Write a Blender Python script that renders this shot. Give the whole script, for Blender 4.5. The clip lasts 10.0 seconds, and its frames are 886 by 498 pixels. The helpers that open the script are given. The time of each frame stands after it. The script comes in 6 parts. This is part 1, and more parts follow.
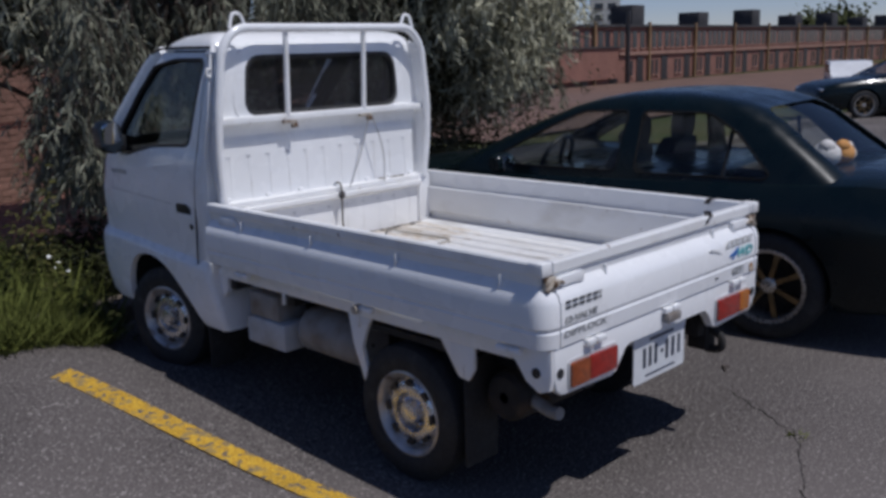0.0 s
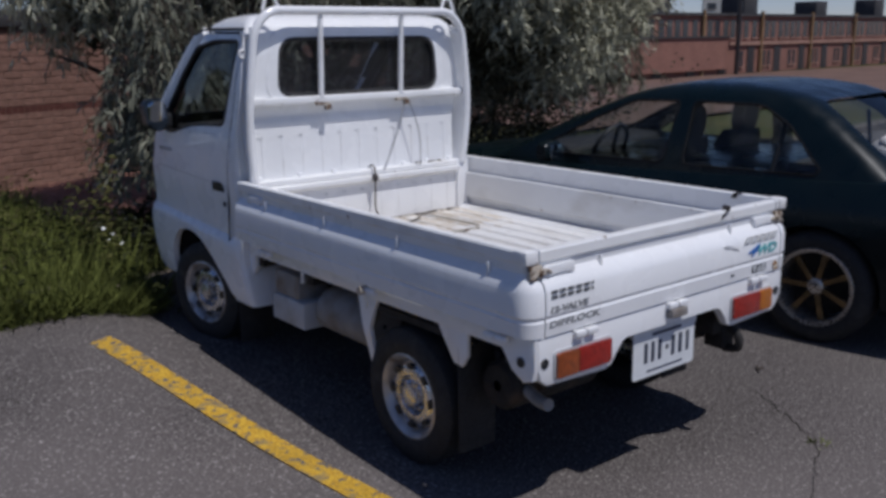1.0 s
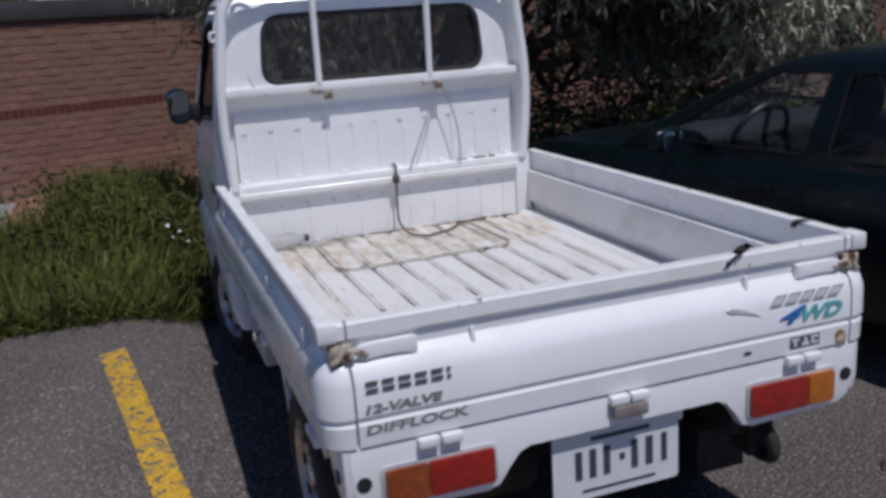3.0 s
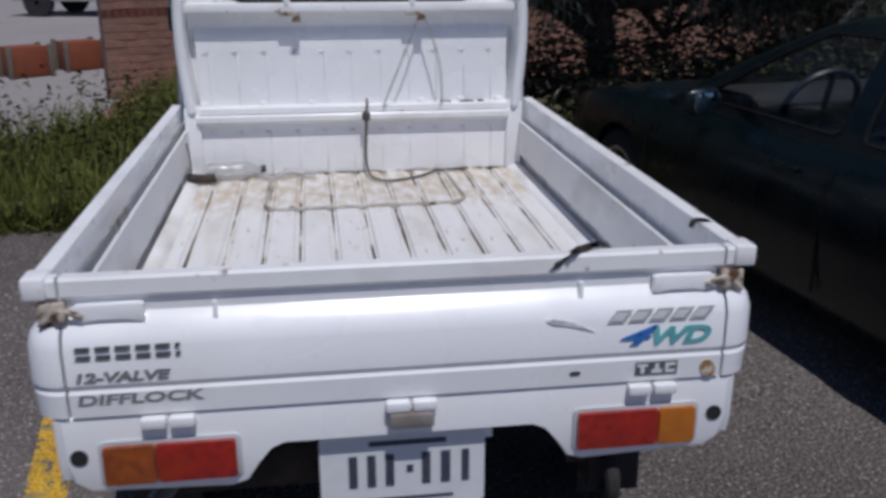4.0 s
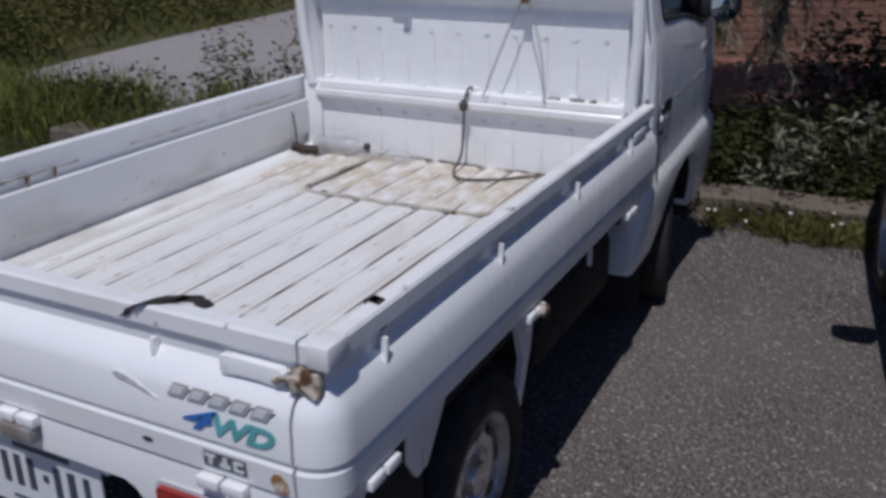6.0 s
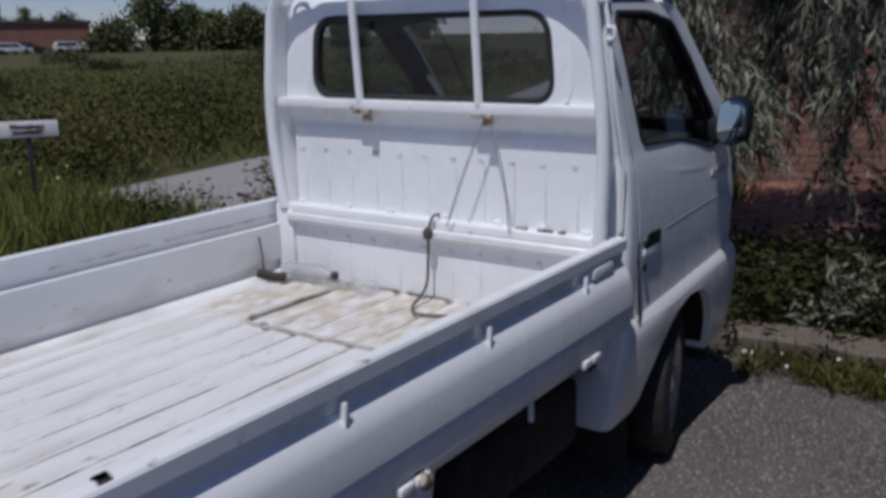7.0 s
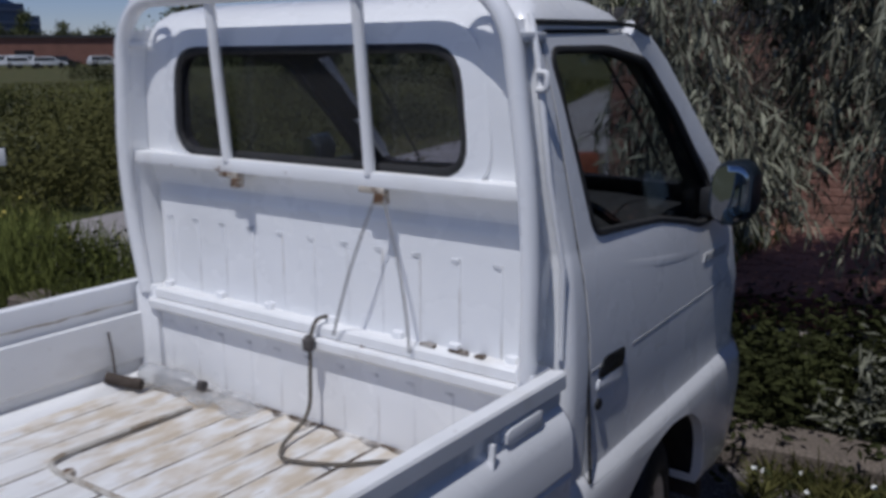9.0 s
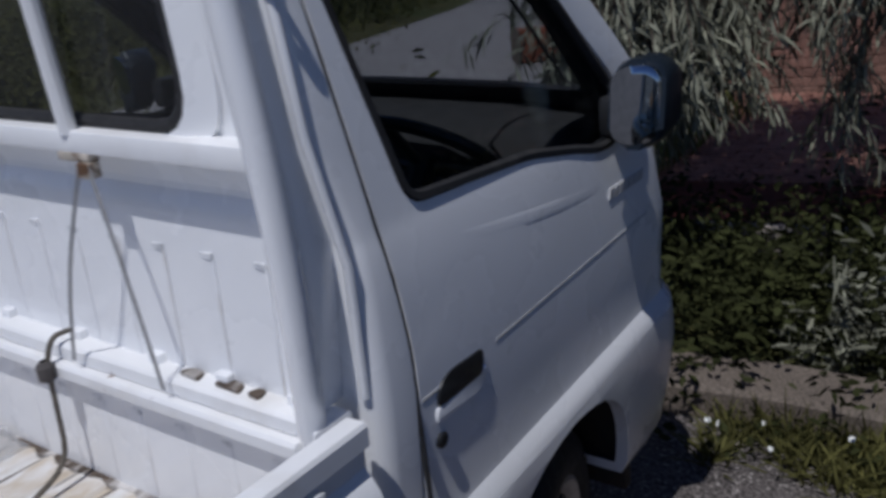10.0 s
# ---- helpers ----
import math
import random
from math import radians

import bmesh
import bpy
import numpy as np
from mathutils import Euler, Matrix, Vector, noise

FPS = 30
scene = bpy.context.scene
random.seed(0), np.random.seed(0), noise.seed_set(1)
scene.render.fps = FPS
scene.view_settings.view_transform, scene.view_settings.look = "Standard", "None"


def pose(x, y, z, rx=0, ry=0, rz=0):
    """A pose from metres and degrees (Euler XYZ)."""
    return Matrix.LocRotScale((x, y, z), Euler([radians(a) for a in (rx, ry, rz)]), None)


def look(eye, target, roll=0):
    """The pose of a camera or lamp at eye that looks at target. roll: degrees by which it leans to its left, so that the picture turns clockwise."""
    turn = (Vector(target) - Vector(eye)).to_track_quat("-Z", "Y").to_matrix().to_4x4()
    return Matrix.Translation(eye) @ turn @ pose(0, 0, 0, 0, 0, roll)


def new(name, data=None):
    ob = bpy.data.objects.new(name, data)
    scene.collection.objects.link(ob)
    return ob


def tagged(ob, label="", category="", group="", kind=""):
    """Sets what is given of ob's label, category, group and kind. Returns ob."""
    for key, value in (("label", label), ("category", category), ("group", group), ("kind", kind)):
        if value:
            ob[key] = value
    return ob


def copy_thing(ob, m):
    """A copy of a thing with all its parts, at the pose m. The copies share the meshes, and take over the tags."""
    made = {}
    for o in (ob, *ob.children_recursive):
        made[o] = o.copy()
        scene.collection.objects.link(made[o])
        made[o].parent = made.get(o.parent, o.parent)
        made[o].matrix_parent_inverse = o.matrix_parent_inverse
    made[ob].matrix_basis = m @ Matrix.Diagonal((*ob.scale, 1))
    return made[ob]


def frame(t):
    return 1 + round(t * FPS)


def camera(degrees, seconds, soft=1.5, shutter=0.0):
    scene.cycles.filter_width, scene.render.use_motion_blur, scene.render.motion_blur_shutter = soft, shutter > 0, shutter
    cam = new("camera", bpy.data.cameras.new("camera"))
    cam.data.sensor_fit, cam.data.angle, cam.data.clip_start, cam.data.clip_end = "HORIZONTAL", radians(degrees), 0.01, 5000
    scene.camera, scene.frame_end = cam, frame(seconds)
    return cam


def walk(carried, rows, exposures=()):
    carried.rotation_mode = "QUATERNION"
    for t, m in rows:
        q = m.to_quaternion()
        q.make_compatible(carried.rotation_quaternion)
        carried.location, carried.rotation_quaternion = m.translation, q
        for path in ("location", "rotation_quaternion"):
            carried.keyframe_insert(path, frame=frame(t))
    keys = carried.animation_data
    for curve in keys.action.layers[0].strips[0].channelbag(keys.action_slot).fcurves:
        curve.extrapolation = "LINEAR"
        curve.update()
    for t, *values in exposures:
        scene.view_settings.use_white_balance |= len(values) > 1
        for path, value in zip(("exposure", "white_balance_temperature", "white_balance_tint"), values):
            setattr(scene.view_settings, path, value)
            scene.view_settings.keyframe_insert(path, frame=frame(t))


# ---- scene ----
cam = camera(52.2, 10.0, soft=3.4, shutter=0.3)
PATH = [
    (0, (-2.809, -1.696, 1.608), (-1.43, -0.312, 1.178), -1.6),
    (0.5, (-2.787, -1.805, 1.605), (-1.439, -0.39, 1.18), -2.3),
    (1, (-2.549, -1.927, 1.592), (-1.337, -0.402, 1.139), -0.8),
    (1.5, (-2.241, -1.896, 1.57), (-1.13, -0.303, 1.088), -0.8),
    (2, (-1.866, -1.827, 1.567), (-0.876, -0.161, 1.072), -2.9),
    (2.2, (-1.679, -1.826, 1.556), (-0.777, -0.106, 1.077), -2.2),
    (3.3, (-0.765, -1.721, 1.559), (-0.236, 0.136, 1.037), -3.3),
    (3.5, (-0.577, -1.7, 1.546), (-0.127, 0.148, 0.926), -1.5),
    (4, (-0.165, -1.645, 1.538), (0.103, 0.232, 0.901), 0.0),
    (4.5, (0.301, -1.516, 1.535), (0.32, 0.387, 0.919), -2.1),
    (5, (0.783, -1.448, 1.553), (0.515, 0.402, 0.841), -1.5),
    (5.5, (1.155, -1.253, 1.6), (0.604, 0.532, 0.885), -1.0),
    (5.7, (1.27, -1.164, 1.603), (0.585, 0.563, 0.863), -0.7),
    (6.8, (1.679, -0.586, 1.528), (0.601, 1.013, 0.997), -1.2),
    (7, (1.716, -0.489, 1.545), (0.613, 1.114, 1.081), -1.1),
    (7.5, (1.799, -0.326, 1.572), (0.598, 1.233, 1.22), 0.3),
    (8, (1.783, -0.216, 1.58), (0.525, 1.293, 1.204), 0.0),
    (8.5, (1.631, 0.023, 1.558), (0.411, 1.562, 1.181), 0.9),
    (9, (1.535, 0.385, 1.593), (0.374, 1.957, 1.166), -0.5),
    (9.5, (1.488, 0.813, 1.589), (0.275, 2.305, 1.038), -1.1),
    (9.8, (1.451, 1.026, 1.566), (0.305, 2.545, 0.948), -3.0),
    (10, (1.426, 1.146, 1.573), (0.313, 2.663, 0.894), -5.0),
]
walk(cam, [(t, look(eye, target, roll)) for t, eye, target, roll in PATH], [(0.0, -0.48, 5960, 13), (2.2, -0.50, 6000, 13.5), (4.0, -0.57, 6000, 13.5), (6.0, -0.59, 5960, 13.5), (8.0, -0.61, 5860, 13), (10.0, -0.69, 5820, 12.5)])

# ---------- world and sun ----------
SUN_WAY = Vector((-0.085, 0.465, -0.97)).normalized()
world = bpy.data.worlds.new("world")
scene.world = world
world.use_nodes = True
wn = world.node_tree
sky = wn.nodes.new("ShaderNodeTexSky")
sky.sky_type = "NISHITA"
sky.sun_disc = False
sky.sun_elevation = math.asin(-SUN_WAY.z)
sky.sun_rotation = math.atan2(-SUN_WAY.x, -SUN_WAY.y)
sky.dust_density = 0.0
sky.air_density = 0.85
sky.altitude = 600.0
sky.ozone_density = 4.0
tint = wn.nodes.new("ShaderNodeMix")
tint.data_type, tint.blend_type = "RGBA", "MULTIPLY"
tint.inputs[0].default_value = 1.0
tint.inputs[7].default_value = (1.0, 0.92, 1.01, 1)
wn.links.new(sky.outputs[0], tint.inputs[6])
wn.links.new(tint.outputs[2], wn.nodes["Background"].inputs[0])
wn.nodes["Background"].inputs[1].default_value = 0.083
sun = new("sun", bpy.data.lights.new("sun", "SUN"))
sun.data.energy = 3.95
sun.data.angle = radians(0.55)
sun.data.color = (1.0, 0.95, 0.88)
sun.matrix_world = Matrix.Translation((6, -20, 40)) @ SUN_WAY.to_track_quat("-Z", "Y").to_matrix().to_4x4()

# ---------- materials ----------
def material(name, color, rough=0.5, metal=0.0, vary=0.0, scale=6.0, grain=0.0, grain_scale=60.0, bump=0.0, bump_scale=80.0, spec=0.5, coat=0.0,
             second=None, mask_scale=3.0, mask_low=0.5, mask_high=0.7, third=None, third_scale=11.0, third_low=0.62, third_high=0.72, rough_vary=0.1, island=0.0, random=0.0, stretch=(1, 1, 1)):
    """A procedural surface: a base colour varied at two scales, up to two layers of stain with noise edges, and fine relief."""
    m = bpy.data.materials.new(name)
    m.use_nodes = True
    t = m.node_tree
    b = t.nodes["Principled BSDF"]
    N, L = t.nodes.new, t.links.new
    b.inputs["Metallic"].default_value = metal
    b.inputs["Specular IOR Level"].default_value = spec
    b.inputs["Coat Weight"].default_value = coat
    b.inputs["Coat Roughness"].default_value = 0.08
    co = N("ShaderNodeTexCoord")
    mp = N("ShaderNodeMapping")
    mp.inputs["Scale"].default_value = stretch
    L(co.outputs["Object"], mp.inputs[0])

    def tex(s, detail=4.0):
        n = N("ShaderNodeTexNoise")
        n.inputs["Scale"].default_value = s
        n.inputs["Detail"].default_value = detail
        L(mp.outputs[0], n.inputs["Vector"])
        return n.outputs["Fac"]

    def ramp(fac, lo, hi, a=0.0, z=1.0):
        r = N("ShaderNodeMapRange")
        for k, v in zip(("From Min", "From Max", "To Min", "To Max"), (lo, hi, a, z)):
            r.inputs[k].default_value = v
        L(fac, r.inputs["Value"])
        return r.outputs[0]

    def mix(fac, a, c, mode="MIX"):
        x = N("ShaderNodeMix")
        x.data_type, x.blend_type = "RGBA", mode
        if isinstance(fac, float):
            x.inputs[0].default_value = fac
        else:
            L(fac, x.inputs[0])
        for sock, v in ((x.inputs[6], a), (x.inputs[7], c)):
            if isinstance(v, tuple):
                sock.default_value = (*v, 1)
            else:
                L(v, sock)
        return x.outputs[2]

    col = tuple(color)
    if vary:
        col = mix(ramp(tex(scale), 0.3, 0.7), tuple(c * (1 - vary) for c in color), tuple(min(1, c * (1 + vary)) for c in color))
    if grain:
        col = mix(grain, col, mix(ramp(tex(grain_scale, 2.0), 0.38, 0.62), (0.0, 0.0, 0.0), (1.0, 1.0, 1.0)), "OVERLAY")
    if second:
        col = mix(ramp(tex(mask_scale, 8.0), mask_low, mask_high), col, second)
    if third:
        col = mix(ramp(tex(third_scale, 10.0), third_low, third_high), col, third)
    if island or random:
        src = N("ShaderNodeObjectInfo").outputs["Random"] if random else N("ShaderNodeNewGeometry").outputs["Random Per Island"]
        hsv = N("ShaderNodeHueSaturation")
        L(ramp(src, 0, 1, 1 - (island or random), 1 + (island or random)), hsv.inputs["Value"])
        if isinstance(col, tuple):
            hsv.inputs["Color"].default_value = (*col, 1)
        else:
            L(col, hsv.inputs["Color"])
        col = hsv.outputs[0]
    if isinstance(col, tuple):
        b.inputs["Base Color"].default_value = (*col, 1)
    else:
        L(col, b.inputs["Base Color"])
    L(ramp(tex(scale * 2.3), 0.3, 0.7, max(0.02, rough - rough_vary), min(1, rough + rough_vary)), b.inputs["Roughness"])
    if bump:
        bn = N("ShaderNodeBump")
        bn.inputs["Strength"].default_value = 1.0
        bn.inputs["Distance"].default_value = bump
        L(tex(bump_scale, 3.0), bn.inputs["Height"])
        L(bn.outputs[0], b.inputs["Normal"])
    return m


def glass_material(name, tint, gloss=1.0, dust=0.0):
    """A thin pane: what lies behind is seen through its tint, gloss follows Fresnel, dust lies thinly on it."""
    m = bpy.data.materials.new(name)
    m.use_nodes = True
    t = m.node_tree
    t.nodes.remove(t.nodes["Principled BSDF"])
    a, g, x, f, p, q = (t.nodes.new(k) for k in ("ShaderNodeBsdfTransparent", "ShaderNodeBsdfGlossy", "ShaderNodeMixShader", "ShaderNodeLayerWeight", "ShaderNodeMath", "ShaderNodeMath"))
    a.inputs[0].default_value = (*tint, 1)
    g.inputs["Roughness"].default_value = 0.02
    f.inputs[0].default_value = 0.5
    p.operation, q.operation = "POWER", "MULTIPLY_ADD"
    p.inputs[1].default_value = 5.0
    q.inputs[1].default_value, q.inputs[2].default_value = 0.5 * gloss, 0.03 * gloss
    t.links.new(f.outputs["Facing"], p.inputs[0])
    t.links.new(p.outputs[0], q.inputs[0])
    t.links.new(q.outputs[0], x.inputs[0])
    t.links.new(a.outputs[0], x.inputs[1])
    t.links.new(g.outputs[0], x.inputs[2])
    d, y = t.nodes.new("ShaderNodeBsdfDiffuse"), t.nodes.new("ShaderNodeMixShader")
    d.inputs[0].default_value = (0.62, 0.62, 0.66, 1)
    y.inputs[0].default_value = dust
    t.links.new(x.outputs[0], y.inputs[1])
    t.links.new(d.outputs[0], y.inputs[2])
    t.links.new(y.outputs[0], t.nodes["Material Output"].inputs[0])
    return m


RUST = (0.16, 0.07, 0.025)
# for the dent scuff, and for shade painted on the rib heads
scuff_shade_grey = material("scuff_shade_grey", (0.56, 0.57, 0.58), 0.5, vary=0.2, scale=60, second=(0.80, 0.80, 0.80), mask_scale=30, mask_low=0.46, mask_high=0.6)
rust_orange = material("rust_orange", (0.30, 0.155, 0.055), 0.85, vary=0.3, scale=40, second=(0.62, 0.54, 0.42), mask_scale=60, mask_low=0.48, mask_high=0.62, bump=0.002, bump_scale=200)
white_paint = material("white_paint", (0.855, 0.86, 0.862), 0.28, vary=0.03, scale=2.5, coat=0.35, second=(0.79, 0.79, 0.78), mask_scale=1.8, mask_low=0.52, mask_high=0.8, third=(0.42, 0.36, 0.28), third_scale=26, third_low=0.77, third_high=0.84)
bed_paint = material("bed_paint", (0.83, 0.83, 0.82), 0.5, vary=0.05, scale=5, second=(0.60, 0.58, 0.54), mask_scale=5, mask_low=0.5, mask_high=0.72, third=(0.30, 0.20, 0.11), third_scale=30, third_low=0.665, third_high=0.75, bump=0.0006, bump_scale=40, stretch=(1.6, 0.5, 1))
rim_paint = material("rim_paint", (0.85, 0.85, 0.84), 0.4, vary=0.05, scale=5, second=(0.68, 0.655, 0.61), mask_scale=6, mask_low=0.55, mask_high=0.8, third=RUST, third_scale=21, third_low=0.672, third_high=0.735)
rusty_metal = material("rusty_metal", (0.46, 0.41, 0.34), 0.75, vary=0.25, scale=30, second=(0.10, 0.05, 0.022), mask_scale=42, mask_low=0.47, mask_high=0.58, bump=0.002)
# white paint greyed so that the ribs carry their relief shading in colour
rib_shade = material("rib_shade_paint", (0.78, 0.785, 0.79), 0.4, vary=0.06, scale=8, second=(0.60, 0.58, 0.55), mask_scale=10, mask_low=0.5, mask_high=0.75)
groove_dirt = material("groove_dirt", (0.10, 0.075, 0.055), 0.9, vary=0.4, scale=14, second=(0.62, 0.60, 0.57), mask_scale=7, mask_low=0.49, mask_high=0.60, stretch=(2, 0.6, 1))
decal_mid = material("decal_mid", (0.20, 0.205, 0.21), 0.4, vary=0.2, scale=60)
black_rubber = material("black_rubber", (0.018, 0.018, 0.019), 0.75, vary=0.25, scale=30, bump=0.001, second=(0.05, 0.047, 0.043), mask_scale=12, mask_low=0.55, mask_high=0.8)
black_plastic = material("black_plastic", (0.02, 0.021, 0.023), 0.45, vary=0.2, scale=20)
chassis_black = material("chassis_black", (0.018, 0.016, 0.015), 0.8, vary=0.4, scale=12, second=(0.06, 0.04, 0.028), mask_scale=9, mask_low=0.55, mask_high=0.75, bump=0.002)
steel_wheel = material("steel_wheel", (0.70, 0.71, 0.74), 0.27, 0.9, vary=0.15, scale=20, second=(0.13, 0.12, 0.115), mask_scale=11, mask_low=0.50, mask_high=0.70, bump=0.0006)
rim_rusty = material("rim_rusty", (0.50, 0.48, 0.46), 0.42, 0.6, vary=0.2, scale=20, second=(0.20, 0.16, 0.13), mask_scale=12, mask_low=0.56, mask_high=0.70, bump=0.001)
box_grey = material("box_grey", (0.50, 0.51, 0.52), 0.5, vary=0.08, scale=9, second=(0.33, 0.32, 0.30), mask_scale=8, mask_low=0.5, mask_high=0.75)
tank_grey = material("tank_grey", (0.26, 0.25, 0.24), 0.6, vary=0.2, scale=9, second=(0.16, 0.12, 0.09), mask_scale=8, mask_low=0.5, mask_high=0.75)
red_lens = material("red_lens", (0.30, 0.014, 0.008), 0.15, vary=0.25, scale=45, bump=0.0012, bump_scale=150, coat=0.6)
amber_lens = material("amber_lens", (0.46, 0.14, 0.012), 0.15, vary=0.12, scale=30, bump=0.0008, bump_scale=150, coat=0.6)
amber_red_lens = material("amber_red_lens", (0.26, 0.055, 0.010), 0.18, vary=0.25, scale=45, bump=0.0012, bump_scale=150, coat=0.6)
decal_grey = material("decal_grey", (0.10, 0.105, 0.11), 0.4, vary=0.2, scale=60)
decal_crease_grey = material("decal_crease_grey", (0.46, 0.46, 0.455), 0.4, vary=0.15, scale=60)
decal_blue = material("decal_blue", (0.04, 0.17, 0.50), 0.4, vary=0.15, scale=30)
decal_teal = material("decal_teal", (0.13, 0.42, 0.44), 0.4, vary=0.2, scale=30)
plate_white = material("plate_white", (0.70, 0.72, 0.73), 0.4, vary=0.04, scale=20)
plate_ink = material("plate_ink", (0.05, 0.06, 0.09), 0.45, vary=0.1, scale=40)
chrome = material("chrome", (0.75, 0.77, 0.80), 0.08, 1.0, rough_vary=0.03)
mirror_glass = material("mirror_glass", (0.42, 0.47, 0.52), 0.03, 1.0, rough_vary=0.01)
cab_glass = glass_material("cab_glass", (0.80, 0.81, 0.84), 1.0, 0.022)
door_glass = glass_material("door_glass", (0.78, 0.805, 0.80))
car_glass = glass_material("car_glass", (0.92, 0.94, 0.93))
seat_fabric = material("seat_fabric", (0.055, 0.055, 0.06), 0.9, vary=0.25, scale=25, bump=0.002, bump_scale=300)
dash_plastic = material("dash_plastic", (0.028, 0.028, 0.031), 0.85, spec=0.2, vary=0.15, scale=25)
cab_trim = material("cab_trim", (0.022, 0.022, 0.027), 0.85, spec=0.2, vary=0.2, scale=18)
verge_blade = material("verge_blade", (0.112, 0.108, 0.036), 0.85, spec=0.1, vary=0.4, scale=2.0, island=0.45)

car_paint = material("car_paint", (0.0024, 0.0075, 0.0095), 0.3, vary=0.1, scale=3, coat=0.12, spec=0.28, second=(0.0042, 0.0090, 0.0105), mask_scale=2.5, mask_low=0.5, mask_high=0.8)
car_trim = material("car_trim", (0.010, 0.010, 0.011), 0.7, spec=0.15, vary=0.15, scale=20)
alloy_bronze = material("alloy_bronze", (0.22, 0.15, 0.075), 0.35, 0.8, vary=0.15, scale=30)
alloy_lip = material("alloy_lip", (0.50, 0.47, 0.43), 0.3, 0.8, vary=0.1, scale=30)
asphalt = material("asphalt", (0.098, 0.086, 0.081), 0.92, spec=0.3, vary=0.22, scale=0.7, grain=0.75, grain_scale=110, bump=0.003, bump_scale=120, second=(0.150, 0.131, 0.123), mask_scale=0.5, mask_low=0.44, mask_high=0.7, third=(0.34, 0.31, 0.29), third_scale=75, third_low=0.59, third_high=0.65)
yellow_paint = material("yellow_paint", (0.56, 0.335, 0.035), 0.85, spec=0.3, vary=0.12, scale=6, grain=0.35, grain_scale=110, bump=0.003, bump_scale=150, second=(0.30, 0.22, 0.10), mask_scale=14, mask_low=0.54, mask_high=0.66, third=(0.13, 0.12, 0.11), third_scale=30, third_low=0.55, third_high=0.62)
concrete = material("concrete", (0.160, 0.132, 0.108), 0.9, spec=0.3, vary=0.15, scale=5, grain=0.3, grain_scale=120, bump=0.003, second=(0.115, 0.098, 0.078), mask_scale=5, mask_low=0.5, mask_high=0.75)
road_grey = material("road_grey", (0.31, 0.285, 0.275), 0.9, spec=0.3, vary=0.08, scale=0.5, grain=0.25, grain_scale=60, bump=0.003, second=(0.25, 0.23, 0.222), mask_scale=0.5, mask_low=0.5, mask_high=0.7)
soil = material("soil", (0.085, 0.076, 0.030), 0.95, spec=0.2, vary=0.3, scale=1.4, grain=0.3, grain_scale=30, bump=0.02, bump_scale=12, second=(0.062, 0.070, 0.024), mask_scale=0.6, mask_low=0.42, mask_high=0.6)
brick_red = material("brick_red", (0.255, 0.142, 0.108), 0.9, spec=0.3, vary=0.2, scale=1.6, grain=0.3, grain_scale=70, bump=0.003, random=0.10, stretch=(0.35, 1, 2.2))
brick_mass = material("brick_mass", (0.255, 0.142, 0.108), 0.9, spec=0.3, vary=0.2, scale=1.6, grain=0.3, grain_scale=70, bump=0.003, island=0.10, stretch=(0.35, 1, 2.2))
brick_dark = material("brick_dark", (0.10, 0.030, 0.022), 0.9, vary=0.18, scale=3, grain=0.3, grain_scale=70, bump=0.003)
mortar = material("mortar", (0.225, 0.138, 0.110), 0.95, spec=0.3, vary=0.12, scale=5, bump=0.003)
edging_pale = material("edging_pale", (0.34, 0.30, 0.27), 0.9, spec=0.3, vary=0.15, scale=5, grain=0.2, grain_scale=90)
paver_board = material("board_red", (0.21, 0.055, 0.022), 0.8, vary=0.12, scale=6)
paver_red = material("paver_red", (0.33, 0.165, 0.12), 0.9, spec=0.3, vary=0.2, scale=1.5, grain=0.3, grain_scale=60, bump=0.004, island=0.12)
paver_dark = material("paver_dark", (0.115, 0.034, 0.023), 0.9, spec=0.3, vary=0.2, scale=2, grain=0.25, grain_scale=60, bump=0.004)
mirror_housing = material("mirror_housing", (0.012, 0.018, 0.026), 0.35, vary=0.1, scale=10, spec=0.35)
coping_dark = material("coping_dark", (0.045, 0.042, 0.045), 0.8, vary=0.2, scale=3)
far_brick = material("far_brick", (0.255, 0.122, 0.090), 0.9, vary=0.12, scale=0.7, grain=0.2, grain_scale=7)
far_brick_light = material("far_brick_light", (0.34, 0.20, 0.15), 0.9, vary=0.12, scale=0.7, grain=0.2, grain_scale=7)
far_dark = material("far_dark", (0.03, 0.025, 0.025), 0.35, vary=0.2, scale=1.5)
far_pane = material("far_pane", (0.035, 0.04, 0.05), 0.1, vary=0.2, scale=1.5)
tan_metal = material("tan_metal", (0.33, 0.21, 0.10), 0.6, vary=0.1, scale=3)
roof_tar = material("roof_tar", (0.05, 0.048, 0.05), 0.9, vary=0.2, scale=1)
tower_glass = material("tower_glass", (0.014, 0.030, 0.075), 0.2, vary=0.15, scale=0.3)
tower_band = material("tower_band", (0.060, 0.080, 0.135), 0.6, vary=0.1, scale=0.4)
pale_wall = material("pale_wall", (0.60, 0.58, 0.54), 0.8, vary=0.08, scale=0.8)
grass_blade = material("grass_blade", (0.125, 0.142, 0.036), 0.8, spec=0.12, vary=0.45, scale=1.6, island=0.55)
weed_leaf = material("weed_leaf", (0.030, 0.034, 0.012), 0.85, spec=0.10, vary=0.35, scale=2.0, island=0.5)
shrub_leaf = material("shrub_leaf", (0.086, 0.084, 0.028), 0.85, spec=0.1, vary=0.35, scale=0.4, island=0.22)
scrub_leaf = material("scrub_leaf", (0.110, 0.112, 0.062), 0.85, spec=0.12, vary=0.3, scale=0.5, island=0.4)
field_grass = material("field_grass", (0.105, 0.106, 0.032), 0.9, spec=0.1, vary=0.45, scale=0.25, island=0.3)
